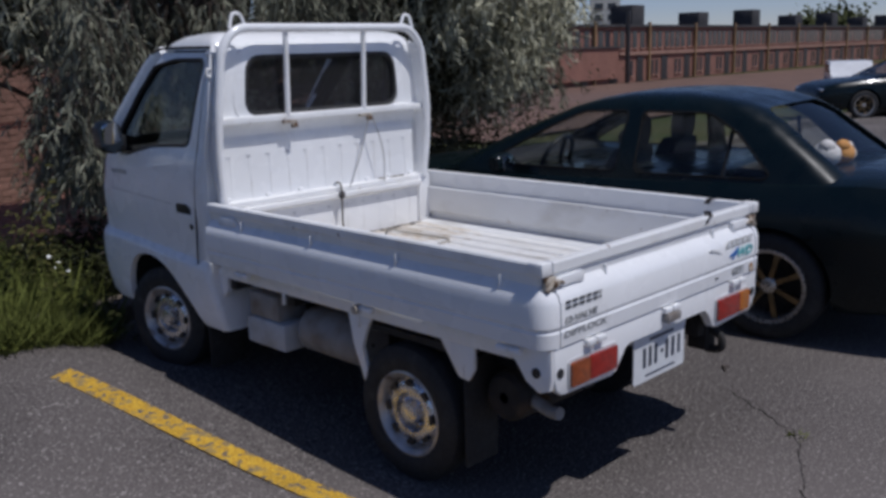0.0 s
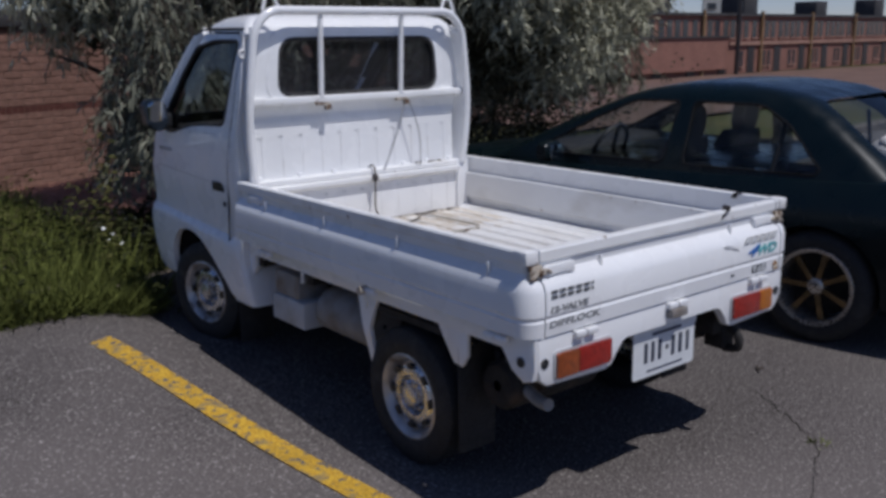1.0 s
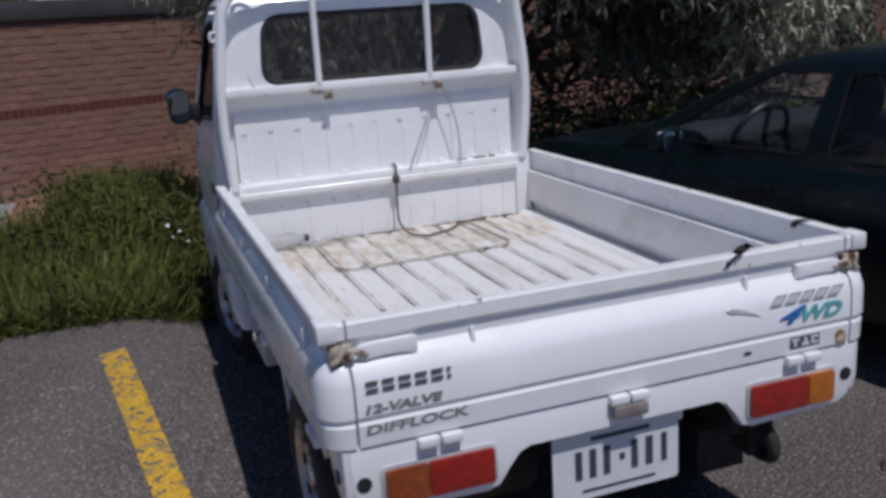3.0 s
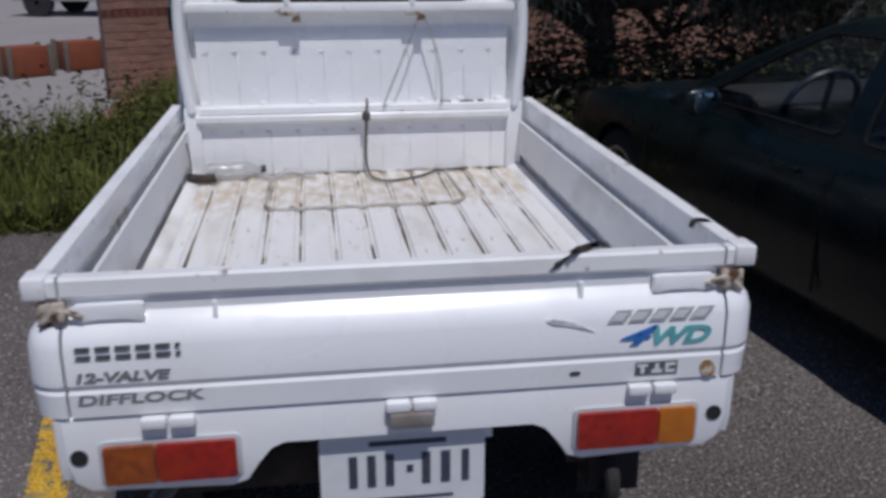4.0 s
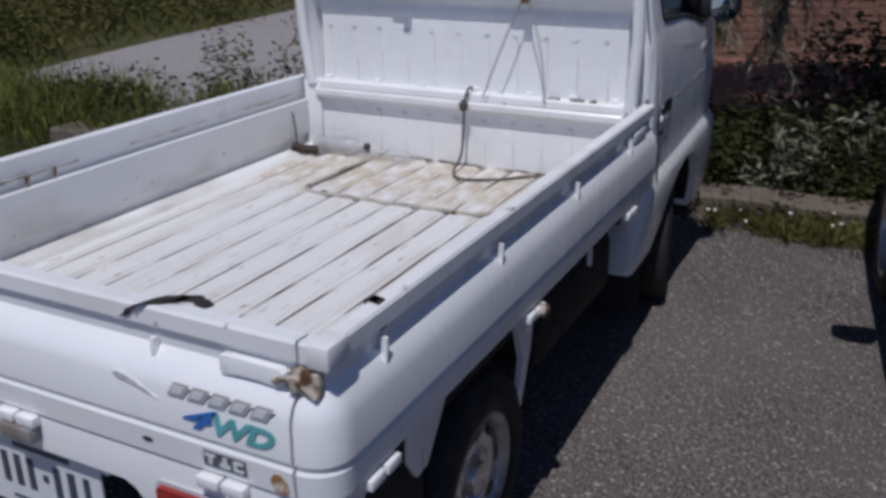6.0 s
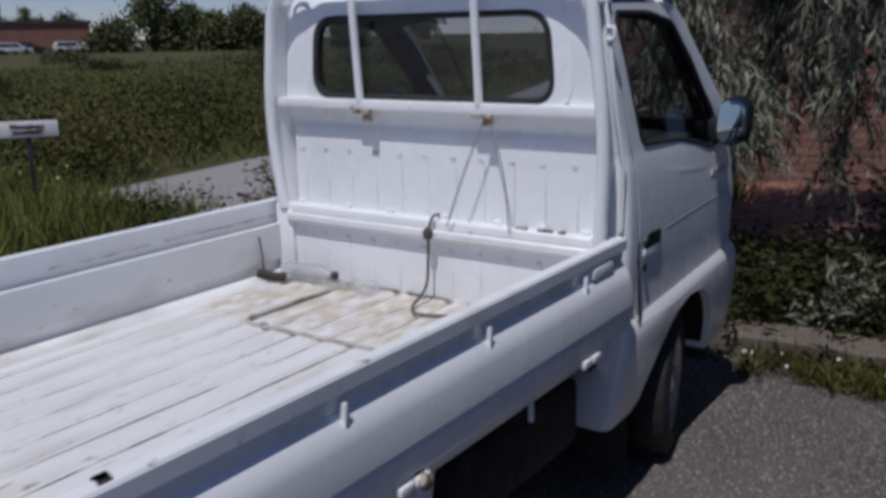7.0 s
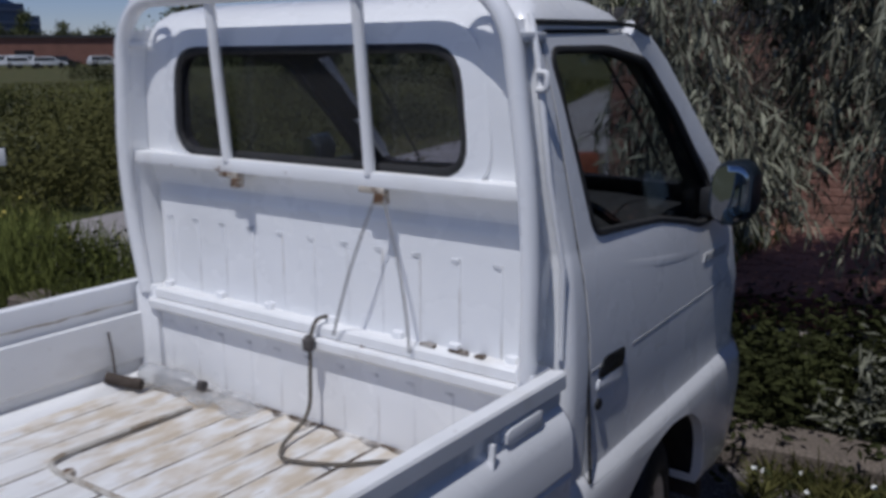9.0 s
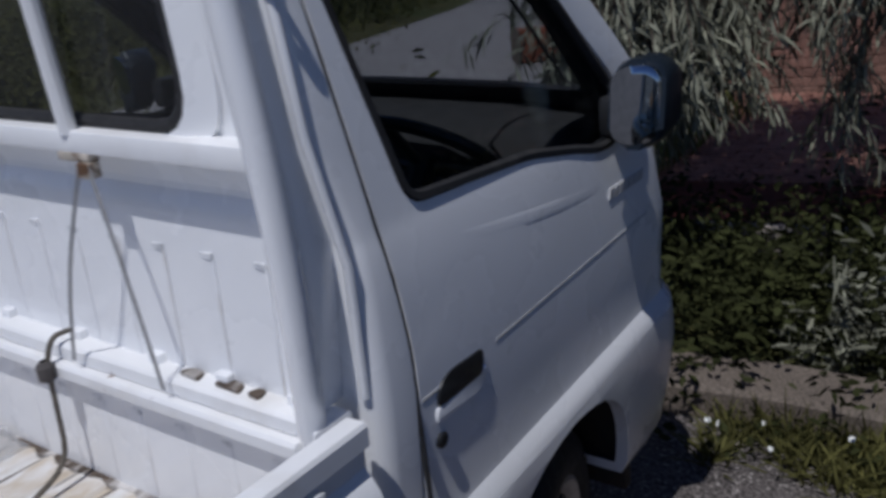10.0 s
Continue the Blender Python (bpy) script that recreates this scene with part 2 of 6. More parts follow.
silver_leaf = material("silver_leaf", (0.40, 0.388, 0.275), 0.6, spec=0.25, vary=0.22, scale=1.5, island=0.5)
sapling_shade_leaf = material("sapling_shade_leaf", (0.212, 0.215, 0.158), 0.7, spec=0.15, vary=0.22, scale=1.5, island=0.5)
# brown-green leaf darkened to hold shade in its colour
shaded_leaf = material("shaded_leaf", (0.085, 0.078, 0.048), 0.8, spec=0.15, vary=0.3, scale=1.5, island=0.5)
far_leaf = material("far_leaf", (0.095, 0.105, 0.045), 0.85, spec=0.12, vary=0.25, scale=0.4, island=0.35)
bark = material("bark", (0.075, 0.055, 0.042), 0.95, vary=0.35, scale=9, bump=0.012, bump_scale=35)
petal_white = material("petal_white", (0.75, 0.76, 0.72), 0.7, vary=0.05, scale=20)
petal_yellow = material("petal_yellow", (0.40, 0.32, 0.05), 0.7, vary=0.05, scale=20)
vehicle_white = material("vehicle_white", (0.70, 0.71, 0.72), 0.3, vary=0.05, scale=2, coat=0.3)
vehicle_dark = material("vehicle_dark", (0.012, 0.013, 0.016), 0.25, vary=0.1, scale=2, coat=0.5)
rope_fibre = material("rope_fibre", (0.12, 0.105, 0.085), 0.9, vary=0.3, scale=60, bump=0.001, bump_scale=400)
wire_grey = material("wire_grey", (0.30, 0.295, 0.29), 0.6, vary=0.2, scale=40)
seal_tan = material("seal_tan", (0.50, 0.475, 0.425), 0.6, vary=0.1, scale=12, second=(0.26, 0.21, 0.15), mask_scale=16, mask_low=0.48, mask_high=0.64)
dark_wood = material("dark_wood", (0.06, 0.045, 0.035), 0.85, vary=0.3, scale=30, bump=0.002)
bottle_clear = glass_material("bottle_clear", (0.88, 0.90, 0.90), 4.0)
strap_dark = material("strap_dark", (0.07, 0.062, 0.058), 0.8, vary=0.3, scale=40, bump=0.001, bump_scale=300)
plush_white = material("plush_white", (0.62, 0.60, 0.58), 0.95, vary=0.08, scale=30, bump=0.004, bump_scale=200)
plush_orange = material("plush_orange", (0.60, 0.30, 0.10), 0.95, vary=0.08, scale=30, bump=0.004, bump_scale=200)
sign_white = material("sign_white", (0.72, 0.72, 0.71), 0.5, vary=0.05, scale=6)
sign_red = material("sign_red", (0.30, 0.17, 0.16), 0.6, vary=0.25, scale=30, second=(0.62, 0.58, 0.56), mask_scale=18, mask_low=0.46, mask_high=0.56)


def floor_material():
    """White bed paint, worn in streaks along the ribs, brown where water stands before the headboard."""
    m = material("bed_floor_paint", (0.77, 0.765, 0.75), 0.5, vary=0.05, scale=5, second=(0.64, 0.62, 0.585), mask_scale=5, mask_low=0.5, mask_high=0.72, third=(0.33, 0.23, 0.14), third_scale=26, third_low=0.64, third_high=0.73, bump=0.0006, bump_scale=40, stretch=(2.2, 0.45, 1))
    t = m.node_tree
    N, L = t.nodes.new, t.links.new
    b = t.nodes["Principled BSDF"]
    old = b.inputs["Base Color"].links[0].from_socket
    co, sep = N("ShaderNodeTexCoord"), N("ShaderNodeSeparateXYZ")
    L(co.outputs["Object"], sep.inputs[0])
    zone = N("ShaderNodeMapRange")
    for k, v in zip(("From Min", "From Max", "To Min", "To Max"), (1.28, 1.52, -0.16, 0.13)):
        zone.inputs[k].default_value = v
    L(sep.outputs["Y"], zone.inputs["Value"])
    mp = N("ShaderNodeMapping")
    mp.inputs["Scale"].default_value = (4.0, 1.6, 1)
    L(co.outputs["Object"], mp.inputs[0])
    tx = N("ShaderNodeTexNoise")
    tx.inputs["Scale"].default_value, tx.inputs["Detail"].default_value = 7.0, 8.0
    L(mp.outputs[0], tx.inputs["Vector"])
    add = N("ShaderNodeMath")
    L(zone.outputs[0], add.inputs[0])
    L(tx.outputs["Fac"], add.inputs[1])
    r = N("ShaderNodeMapRange")
    for k, v in zip(("From Min", "From Max", "To Min", "To Max"), (0.47, 0.74, 0.0, 0.85)):
        r.inputs[k].default_value = v
    L(add.outputs[0], r.inputs["Value"])
    x = N("ShaderNodeMix")
    x.data_type = "RGBA"
    L(r.outputs[0], x.inputs[0])
    L(old, x.inputs[6])
    x.inputs[7].default_value = (0.52, 0.43, 0.31, 1)
    L(x.outputs[2], b.inputs["Base Color"])
    return m


floor_paint = floor_material()


def film_material():
    """Crumpled clear plastic: part see-through, part milky and glossy."""
    m = material("film_clear", (0.50, 0.51, 0.52), 0.12, vary=0.1, scale=40, bump=0.004, bump_scale=60, coat=0.5)
    t = m.node_tree
    a, x = t.nodes.new("ShaderNodeBsdfTransparent"), t.nodes.new("ShaderNodeMixShader")
    x.inputs[0].default_value = 0.46
    t.links.new(a.outputs[0], x.inputs[1])
    t.links.new(t.nodes["Principled BSDF"].outputs[0], x.inputs[2])
    t.links.new(x.outputs[0], t.nodes["Material Output"].inputs[0])
    return m


film_clear = film_material()

# ---------- mesh helpers ----------
def part(name, bm, mat, parent=None, label="", smooth=0.6):
    """Links a bmesh as one mesh object, under parent if given. smooth: edges bent by less than this (radians) are shaded smooth."""
    me = bpy.data.meshes.new(name)
    bmesh.ops.recalc_face_normals(bm, faces=bm.faces)
    if smooth:
        for f in bm.faces:
            f.smooth = True
        for e in bm.edges:
            if len(e.link_faces) == 2 and e.calc_face_angle(0) > smooth:
                e.smooth = False
    bm.to_mesh(me)
    bm.free()
    for mm in (mat if isinstance(mat, (list, tuple)) else [mat]):
        me.materials.append(mm)
    ob = new(name, me)
    ob.parent = parent
    if label:
        ob["label"] = label
    return ob


def mesh_part(name, verts, faces, mat, parent=None, label=""):
    me = bpy.data.meshes.new(name)
    me.from_pydata(verts, [], faces)
    me.materials.append(mat)
    ob = new(name, me)
    ob.parent = parent
    if label:
        ob["label"] = label
    return ob


def root(name, label, category, at=(0, 0, 0), turn=0.0, group="", kind=""):
    ob = new(name)
    ob.matrix_basis = pose(*at, 0, 0, turn)
    return tagged(ob, label, category, group, kind)


def box(bm, x0, x1, y0, y1, z0, z1, bevel=0.0, m=None, seg=2):
    r = bmesh.ops.create_cube(bm, size=1.0)
    vs = r["verts"]
    for v in vs:
        v.co = Vector((x0 + (v.co.x + 0.5) * (x1 - x0), y0 + (v.co.y + 0.5) * (y1 - y0), z0 + (v.co.z + 0.5) * (z1 - z0)))
    if m is not None:
        bmesh.ops.transform(bm, matrix=m, verts=vs)
    if bevel:
        es = list({e for v in vs for e in v.link_edges})
        bmesh.ops.bevel(bm, geom=es, offset=bevel, segments=seg, affect="EDGES", profile=0.5)
    return bm


def prism(bm, poly, axis, a, b, bevel=0.0):
    """A closed outline (two coordinates a corner) drawn out along axis x, y or z from a to b."""
    def put(p, d):
        return {"x": (d, p[0], p[1]), "y": (p[0], d, p[1]), "z": (p[0], p[1], d)}[axis]
    lo = [bm.verts.new(put(p, a)) for p in poly]
    hi = [bm.verts.new(put(p, b)) for p in poly]
    n = len(poly)
    fs = [bm.faces.new(lo), bm.faces.new(hi[::-1])]
    fs += [bm.faces.new((lo[i], lo[(i + 1) % n], hi[(i + 1) % n], hi[i])) for i in range(n)]
    if bevel:
        es = list({e for f in fs[:2] for e in f.edges})
        bmesh.ops.bevel(bm, geom=es, offset=bevel, segments=2, affect="EDGES", profile=0.5)
    return bm


def tube(bm, pts, r, seg=8, closed=False, taper=1.0):
    pts = [Vector(p) for p in pts]
    n = len(pts)
    rings, ref = [], None
    for i, p in enumerate(pts):
        d = (pts[(i + 1) % n] - pts[i - 1]) if closed else (pts[min(i + 1, n - 1)] - pts[max(i - 1, 0)])
        d.normalize()
        if ref is None:
            ref = d.orthogonal().normalized()
        ref = (ref - d * ref.dot(d)).normalized()
        s = d.cross(ref)
        rr = r * (1 + (taper - 1) * i / max(1, n - 1))
        rings.append([bm.verts.new(p + rr * (math.cos(2 * math.pi * k / seg) * ref + math.sin(2 * math.pi * k / seg) * s)) for k in range(seg)])
    for i in range(n if closed else n - 1):
        a, b = rings[i], rings[(i + 1) % n]
        for k in range(seg):
            bm.faces.new((a[k], a[(k + 1) % seg], b[(k + 1) % seg], b[k]))
    if not closed:
        bm.faces.new(rings[0][::-1])
        bm.faces.new(rings[-1])
    return bm


def rounded(pts, r, n=5):
    """Rounds the corners of an open line of 3D points."""
    pts = [Vector(p) for p in pts]
    out = [pts[0]]
    for a, b, c in zip(pts, pts[1:], pts[2:]):
        u, w = (a - b), (c - b)
        d = min(r, u.length * 0.49, w.length * 0.49)
        p, q = b + u.normalized() * d, b + w.normalized() * d
        out += [p.lerp(b, k / n).lerp(b.lerp(q, k / n), k / n) for k in range(n + 1)]
    return out + [pts[-1]]


def round_rect(x0, x1, y0, y1, r, n=5):
    out = []
    for cx, cy, a in ((x1 - r, y1 - r, 0), (x0 + r, y1 - r, 90), (x0 + r, y0 + r, 180), (x1 - r, y0 + r, 270)):
        out += [(cx + r * math.cos(radians(a + 90 * k / n)), cy + r * math.sin(radians(a + 90 * k / n))) for k in range(n + 1)]
    return out


def revolve(bm, profile, axis="x", at=(0, 0, 0), seg=32):
    """Turns a profile of (distance along axis, radius) about an axis through at."""
    rings = []
    for k in range(seg):
        a = 2 * math.pi * k / seg
        ring = []
        for d, r in profile:
            u, w = r * math.cos(a), r * math.sin(a)
            ring.append(bm.verts.new(Vector(at) + Vector({"x": (d, u, w), "y": (u, d, w), "z": (u, w, d)}[axis])))
        rings.append(ring)
    for k in range(seg):
        a, b = rings[k], rings[(k + 1) % seg]
        for i in range(len(profile) - 1):
            bm.faces.new((a[i], a[i + 1], b[i + 1], b[i]))
    return bm


def loft(bm, rings, caps=True):
    vs = [[bm.verts.new(p) for p in ring] for ring in rings]
    n = len(rings[0])
    for a, b in zip(vs, vs[1:]):
        for k in range(n):
            bm.faces.new((a[k], a[(k + 1) % n], b[(k + 1) % n], b[k]))
    if caps:
        bm.faces.new(vs[0][::-1])
        bm.faces.new(vs[-1])
    return bm


def helper_object(bm):
    bmesh.ops.recalc_face_normals(bm, faces=bm.faces)
    me = bpy.data.meshes.new("shape")
    bm.to_mesh(me)
    bm.free()
    return new("shape", me)


def carved(bm, cuts=(), keep=None, wall=0.0, dark=()):
    """The bmesh bm, hollowed to a wall thickness, less the shapes in cuts, or only what lies inside keep; as a new bmesh."""
    ob = helper_object(bm)
    tools = []
    if wall:
        s = ob.modifiers.new("wall", "SOLIDIFY")
        s.thickness, s.offset, s.material_offset = wall, -1, 1
        ob.data.materials.append(white_paint)
        ob.data.materials.append(cab_trim)
    for shape, op in [(c, "DIFFERENCE") for c in cuts] + ([(keep, "INTERSECT")] if keep else []):
        copy = shape.copy()
        for f in copy.faces:
            f.material_index = 1 if any(shape is d for d in dark) else 0
        tool = helper_object(copy)
        tool.data.materials.append(white_paint)
        tool.data.materials.append(cab_trim)
        tools.append(tool)
        bo = ob.modifiers.new("cut", "BOOLEAN")
        bo.operation, bo.solver, bo.object = op, "EXACT", tool
    bpy.context.view_layer.update()
    dg = bpy.context.evaluated_depsgraph_get()
    me = bpy.data.meshes.new_from_object(ob.evaluated_get(dg))
    out = bmesh.new()
    out.from_mesh(me)
    for o in tools + [ob]:
        bpy.data.objects.remove(o)
    bpy.data.meshes.remove(me)
    return out


def mirrored(bm):
    out = bm.copy()
    for v in out.verts:
        v.co.x = -v.co.x
    bmesh.ops.reverse_faces(out, faces=out.faces)
    return out


def lettering(name, text, size, mat, parent, at, turn, label="", shear=0.0, wide=1.0, depth=0.0008, fat=0.0):
    """Raised letters in the built-in font, lying in the plane that turn gives."""
    cu = bpy.data.curves.new(name, "FONT")
    cu.body, cu.size, cu.extrude, cu.shear, cu.align_x = text, size, depth, shear, "CENTER"
    cu.resolution_u = 3
    cu.offset = fat
    tmp = new("shape", cu)
    bpy.context.view_layer.update()
    me = bpy.data.meshes.new_from_object(tmp.evaluated_get(bpy.context.evaluated_depsgraph_get()))
    bpy.data.objects.remove(tmp)
    me.materials.clear()
    me.materials.append(mat)
    ob = new(name, me)
    ob.parent = parent
    ob.matrix_basis = pose(*at, *turn) @ Matrix.Diagonal((wide, 1, 1, 1))
    if label:
        ob["label"] = label
    return ob


def smooth_poly(poly, r=0.05, n=4):
    """Rounds all corners of a closed outline."""
    out = []
    m = len(poly)
    for i in range(m):
        a, b, c = (Vector((*poly[j % m], 0)) for j in (i - 1, i, i + 1))
        u, w = a - b, c - b
        d = min(r, u.length * 0.45, w.length * 0.45)
        p, q = b + u.normalized() * d, b + w.normalized() * d
        for k in range(n + 1):
            v = p.lerp(b, k / n).lerp(b.lerp(q, k / n), k / n)
            out.append((v.x, v.y))
    return out

# ---------- the pickup truck ----------
# Local axes: y forwards from the tailgate's rim, x to the truck's right, z up from the ground.
truck = root("pickup_truck", "small white pickup truck with rusty dropside bed on asphalt", "pickup truck", (0, 0, -0.016))
# outline of the dropside panels: outward offset of tailgate, of side gate, height
GATE = [(-0.036, -0.036, 0.972), (-0.004, -0.004, 0.974), (0.0, 0.0, 0.968), (0.0, 0.0, 0.938), (-0.010, -0.012, 0.930), (-0.012, -0.014, 0.900), (-0.002, -0.004, 0.888),
        (0.020, 0.010, 0.868), (0.030, 0.018, 0.842), (0.032, 0.020, 0.770), (0.027, 0.013, 0.762), (0.027, 0.013, 0.757), (0.031, 0.017, 0.751), (0.029, 0.014, 0.702), (0.0, -0.02, 0.697), (-0.036, -0.036, 0.697)]
XS, YR = 0.705, -0.008  # rim planes of the side gates and the tailgate


def rim_split(bm):
    """Faces of the rim take the second, rust-specked paint."""
    for f in bm.faces:
        f.material_index = 1 if f.calc_center_median().z > 0.931 else 0
    return bm


def clip_row(name, places, parent, along):
    for p in places:
        bm = bmesh.new()
        w = (0.004, 0.008) if along == "x" else (0.008, 0.004)
        prism(bm, [(-0.006, -0.028), (0.006, -0.028), (0.004, 0.026), (-0.004, 0.026)], "y" if along == "x" else "x", -0.007, 0.007, 0.002)
        bmesh.ops.translate(bm, verts=bm.verts, vec=p)
        part(name, bm, white_paint, parent)


def lever(parent, at, along, flip=1):
    """A gate latch: a hooked flat lever with a rusty pivot plate."""
    bm = bmesh.new()
    shape = [(0.0, -0.008), (0.018, -0.019), (0.048, -0.010), (0.09, -0.010), (0.118, -0.020), (0.131, -0.018), (0.131, 0.014), (0.122, 0.018), (0.01, 0.017), (0.0, 0.010)]
    ax = "y" if along == "x" else "x"
    prism(bm, [(flip * u, w) for u, w in shape], ax, -0.009, 0.009, 0.003)
    bmesh.ops.translate(bm, verts=bm.verts, vec=at)
    h = part("latch_lever", bm, white_paint, parent, "white painted latch lever")
    if along == "y":
        return
    bm = bmesh.new()
    u0, u1 = sorted((flip * -0.01, flip * -0.062))
    box(bm, at[0] + u0, at[0] + u1, at[1] - 0.006, at[1] + 0.012, at[2] - 0.026, at[2] + 0.022, 0.004)
    revolve(bm, [(0.008, 0.0005), (0.008, 0.013), (-0.012, 0.012), (-0.014, 0.0005)], "y", (at[0] + flip * -0.02, at[1] - 0.006, at[2]), 12)
    tube(bm, rounded([(at[0] + flip * -0.058, at[1] - 0.008, at[2] - 0.02), (at[0] + flip * -0.02, at[1] - 0.012, at[2] + 0.012), (at[0] + flip * 0.02, at[1] - 0.011, at[2] - 0.004)], 0.02), 0.006, 6)
    part("latch_plate", bm, rusty_metal, parent, "rust-eaten latch plate")


def hinge(parent, at, along, dark=False):
    """Two short knuckles on a pin."""
    bm = bmesh.new()
    for o in (-0.027, 0.027):
        if along == "x":
            box(bm, at[0] + o - 0.024, at[0] + o + 0.024, at[1] - 0.014, at[1] + 0.012, at[2] - 0.011, at[2] + 0.011, 0.004)
        else:
            box(bm, at[0] - 0.012, at[0] + 0.014, at[1] + o - 0.024, at[1] + o + 0.024, at[2] - 0.011, at[2] + 0.011, 0.004)
    part("hinge", bm, white_paint, parent)
    if dark:
        bm = bmesh.new()
        box(bm, at[0] - 0.045, at[0] + 0.045, at[1] - 0.02, at[1] + 0.01, at[2] - 0.045, at[2] - 0.013, 0.006)
        part("plate_lamp", bm, tank_grey, parent, "grimy number plate lamp")


# dropside panels
bm = bmesh.new()
prism(bm, [(YR - a, z) for a, b, z in GATE], "x", -0.646, 0.646)
tailgate = part("tailgate", rim_split(bm), [white_paint, rim_paint], truck, "white tailgate with scuffed rim and rust spots", 0.5)
for s in (-1, 1):
    bm = bmesh.new()
    rings = [[(s * (XS + b), y, z) for a, b, z in GATE] for y in (1.925, 1.2, 0.6, 0.034)]
    for k in range(1, 7):
        th = radians(90 - 15 * k)
        u = k / 6
        rings.append([(s * (0.665 + (0.04 + b * (1 - u) + a * u) * math.sin(th)), 0.032 - (0.04 + b * (1 - u) + a * u) * math.cos(th), z) for a, b, z in GATE])
    rings.append([(s * 0.652, YR - a, z) for a, b, z in GATE])
    loft(bm, rings)
    side = part("side_gate", rim_split(bm), [white_paint, rim_paint], truck, "white dropside panel with chipped rusty rim", 0.5)
    bm = bmesh.new()
    box(bm, s * 0.690 - 0.022, s * 0.690 + 0.022, -0.016, 0.045, 0.934, 0.978, 0.006)
    part("corner_cap", bm, rim_paint, side, "rust-stained corner cap")
    clip_row("rope_hook", [(s * 0.706, y, 0.893) for y in (0.16, 0.655, 1.155, 1.65)], side, "y")
    clip_row("lower_hook", [(s * 0.668, y, 0.61) for y in (0.93, 1.42)], truck, "y")
    lever(side, (s * 0.698, 1.70, 0.908), "y", 1)
    for y in (0.12, 0.84, 1.665):
        hinge(side, (s * 0.714, y, 0.680), "y")
    bm = bmesh.new()
    revolve(bm, [(-0.02, 0.001), (-0.02, 0.016), (0.016, 0.017), (0.02, 0.012), (0.022, 0.001)], "x", (s * 0.722, 0.865, 0.678), 12)
    part("latch_knob", bm, rusty_metal, side, "dark rusty latch knob")
    lever(tailgate, (s * 0.628, -0.008, 0.906), "x", -s)
clip_row("rope_hook", [(x, -0.006, 0.89) for x in (-0.368, 0.348)], tailgate, "x")
for x, dark in ((-0.47, False), (0.0, True), (0.50, False)):
    hinge(tailgate, (x, -0.040, 0.686), "x", dark)
# lettering and stickers on the tailgate
TY = YR - 0.0325


def bars(name, x0, z0, widths, height, mat, slant=0.0, gap=0.006, label="", lift=0.0):
    """A word that stays unlettered: a row of plain slanted bars."""
    x = x0
    for w in widths:
        bm = bmesh.new()
        prism(bm, [(x, z0), (x + w, z0), (x + w + slant, z0 + height), (x + slant, z0 + height)], "y", TY + 0.0012, TY - 0.0006 - lift)
        part(name, bm, mat, tailgate, label)
        x += w + gap


for z in (0.8215, 0.8385):
    bars("maker_badge", -0.626, z, [0.027, 0.027, 0.028, 0.027, 0.027, 0.009], 0.010, decal_grey, 0.002, 0.009, "dark grey maker's badge")
lettering("engine_lettering", "12-VALVE", 0.028, decal_mid, tailgate, (-0.549, TY, 0.776), (90, 0, 0), "grey lettering", 0.2, 1.48, fat=0.0012)
lettering("drive_lettering", "DIFFLOCK", 0.029, decal_mid, tailgate, (-0.518, TY + 0.002, 0.7285), (90, 0, 0), "grey lettering", 0.12, 1.72, fat=0.0010)
bars("model_badge", 0.397, 0.836, [0.034, 0.034, 0.034, 0.034, 0.034], 0.027, decal_crease_grey, 0.018, 0.009, "faded grey model badge")
bars("model_badge_core", 0.404, 0.841, [0.023, 0.023, 0.023, 0.023, 0.023], 0.016, plate_white, 0.011, 0.020, "", 0.0012)
lettering("four_lettering", "4", 0.060, decal_blue, tailgate, (0.444, TY - 0.0008, 0.785), (90, 0, 0), "blue lettering", 0.5, 1.95, fat=0.0012)
lettering("drive_mark_lettering", "WD", 0.052, decal_teal, tailgate, (0.546, TY - 0.0008, 0.785), (90, 0, 0), "teal lettering", 0.3, 1.38, fat=0.0022)
bm = bmesh.new()
box(bm, 0.462, 0.552, TY + 0.006, TY + 0.0005, 0.716, 0.745)
part("sticker", bm, decal_grey, tailgate, "small dark sticker with white marks")
for x, w, z0, z1 in ((0.466, 0.022, 0.735, 0.741), (0.473, 0.008, 0.720, 0.735), (0.497, 0.022, 0.720, 0.728), (0.504, 0.008, 0.728, 0.741), (0.526, 0.021, 0.735, 0.741), (0.526, 0.007, 0.726, 0.735), (0.526, 0.021, 0.720, 0.726)):
    bm = bmesh.new()
    box(bm, x, x + w, TY + 0.002, TY - 0.0006, z0, z1)
    part("sticker_mark", bm, plate_white, tailgate)
bm = bmesh.new()
prism(bm, smooth_poly([(0.600, 0.728), (0.612, 0.744), (0.628, 0.738), (0.638, 0.716), (0.630, 0.703), (0.610, 0.706)], 0.008, 3), "y", TY + 0.008, TY - 0.0004)
part("rust_patch", bm, rust_orange, tailgate, "orange rust blister")
bm = bmesh.new()
prism(bm, round_rect(0.324, 0.346, 0.726, 0.733, 0.0035), "y", TY + 0.006, TY)
part("slot", bm, black_plastic, tailgate)
bm = bmesh.new()
prism(bm, [(0.272, 0.848), (0.285, 0.852), (0.325, 0.843), (0.372, 0.820), (0.350, 0.826), (0.315, 0.836), (0.285, 0.840)], "y", TY + 0.004, TY - 0.0004)
part("dent_scuff", bm, scuff_shade_grey, tailgate, "grey scuff in a dent")

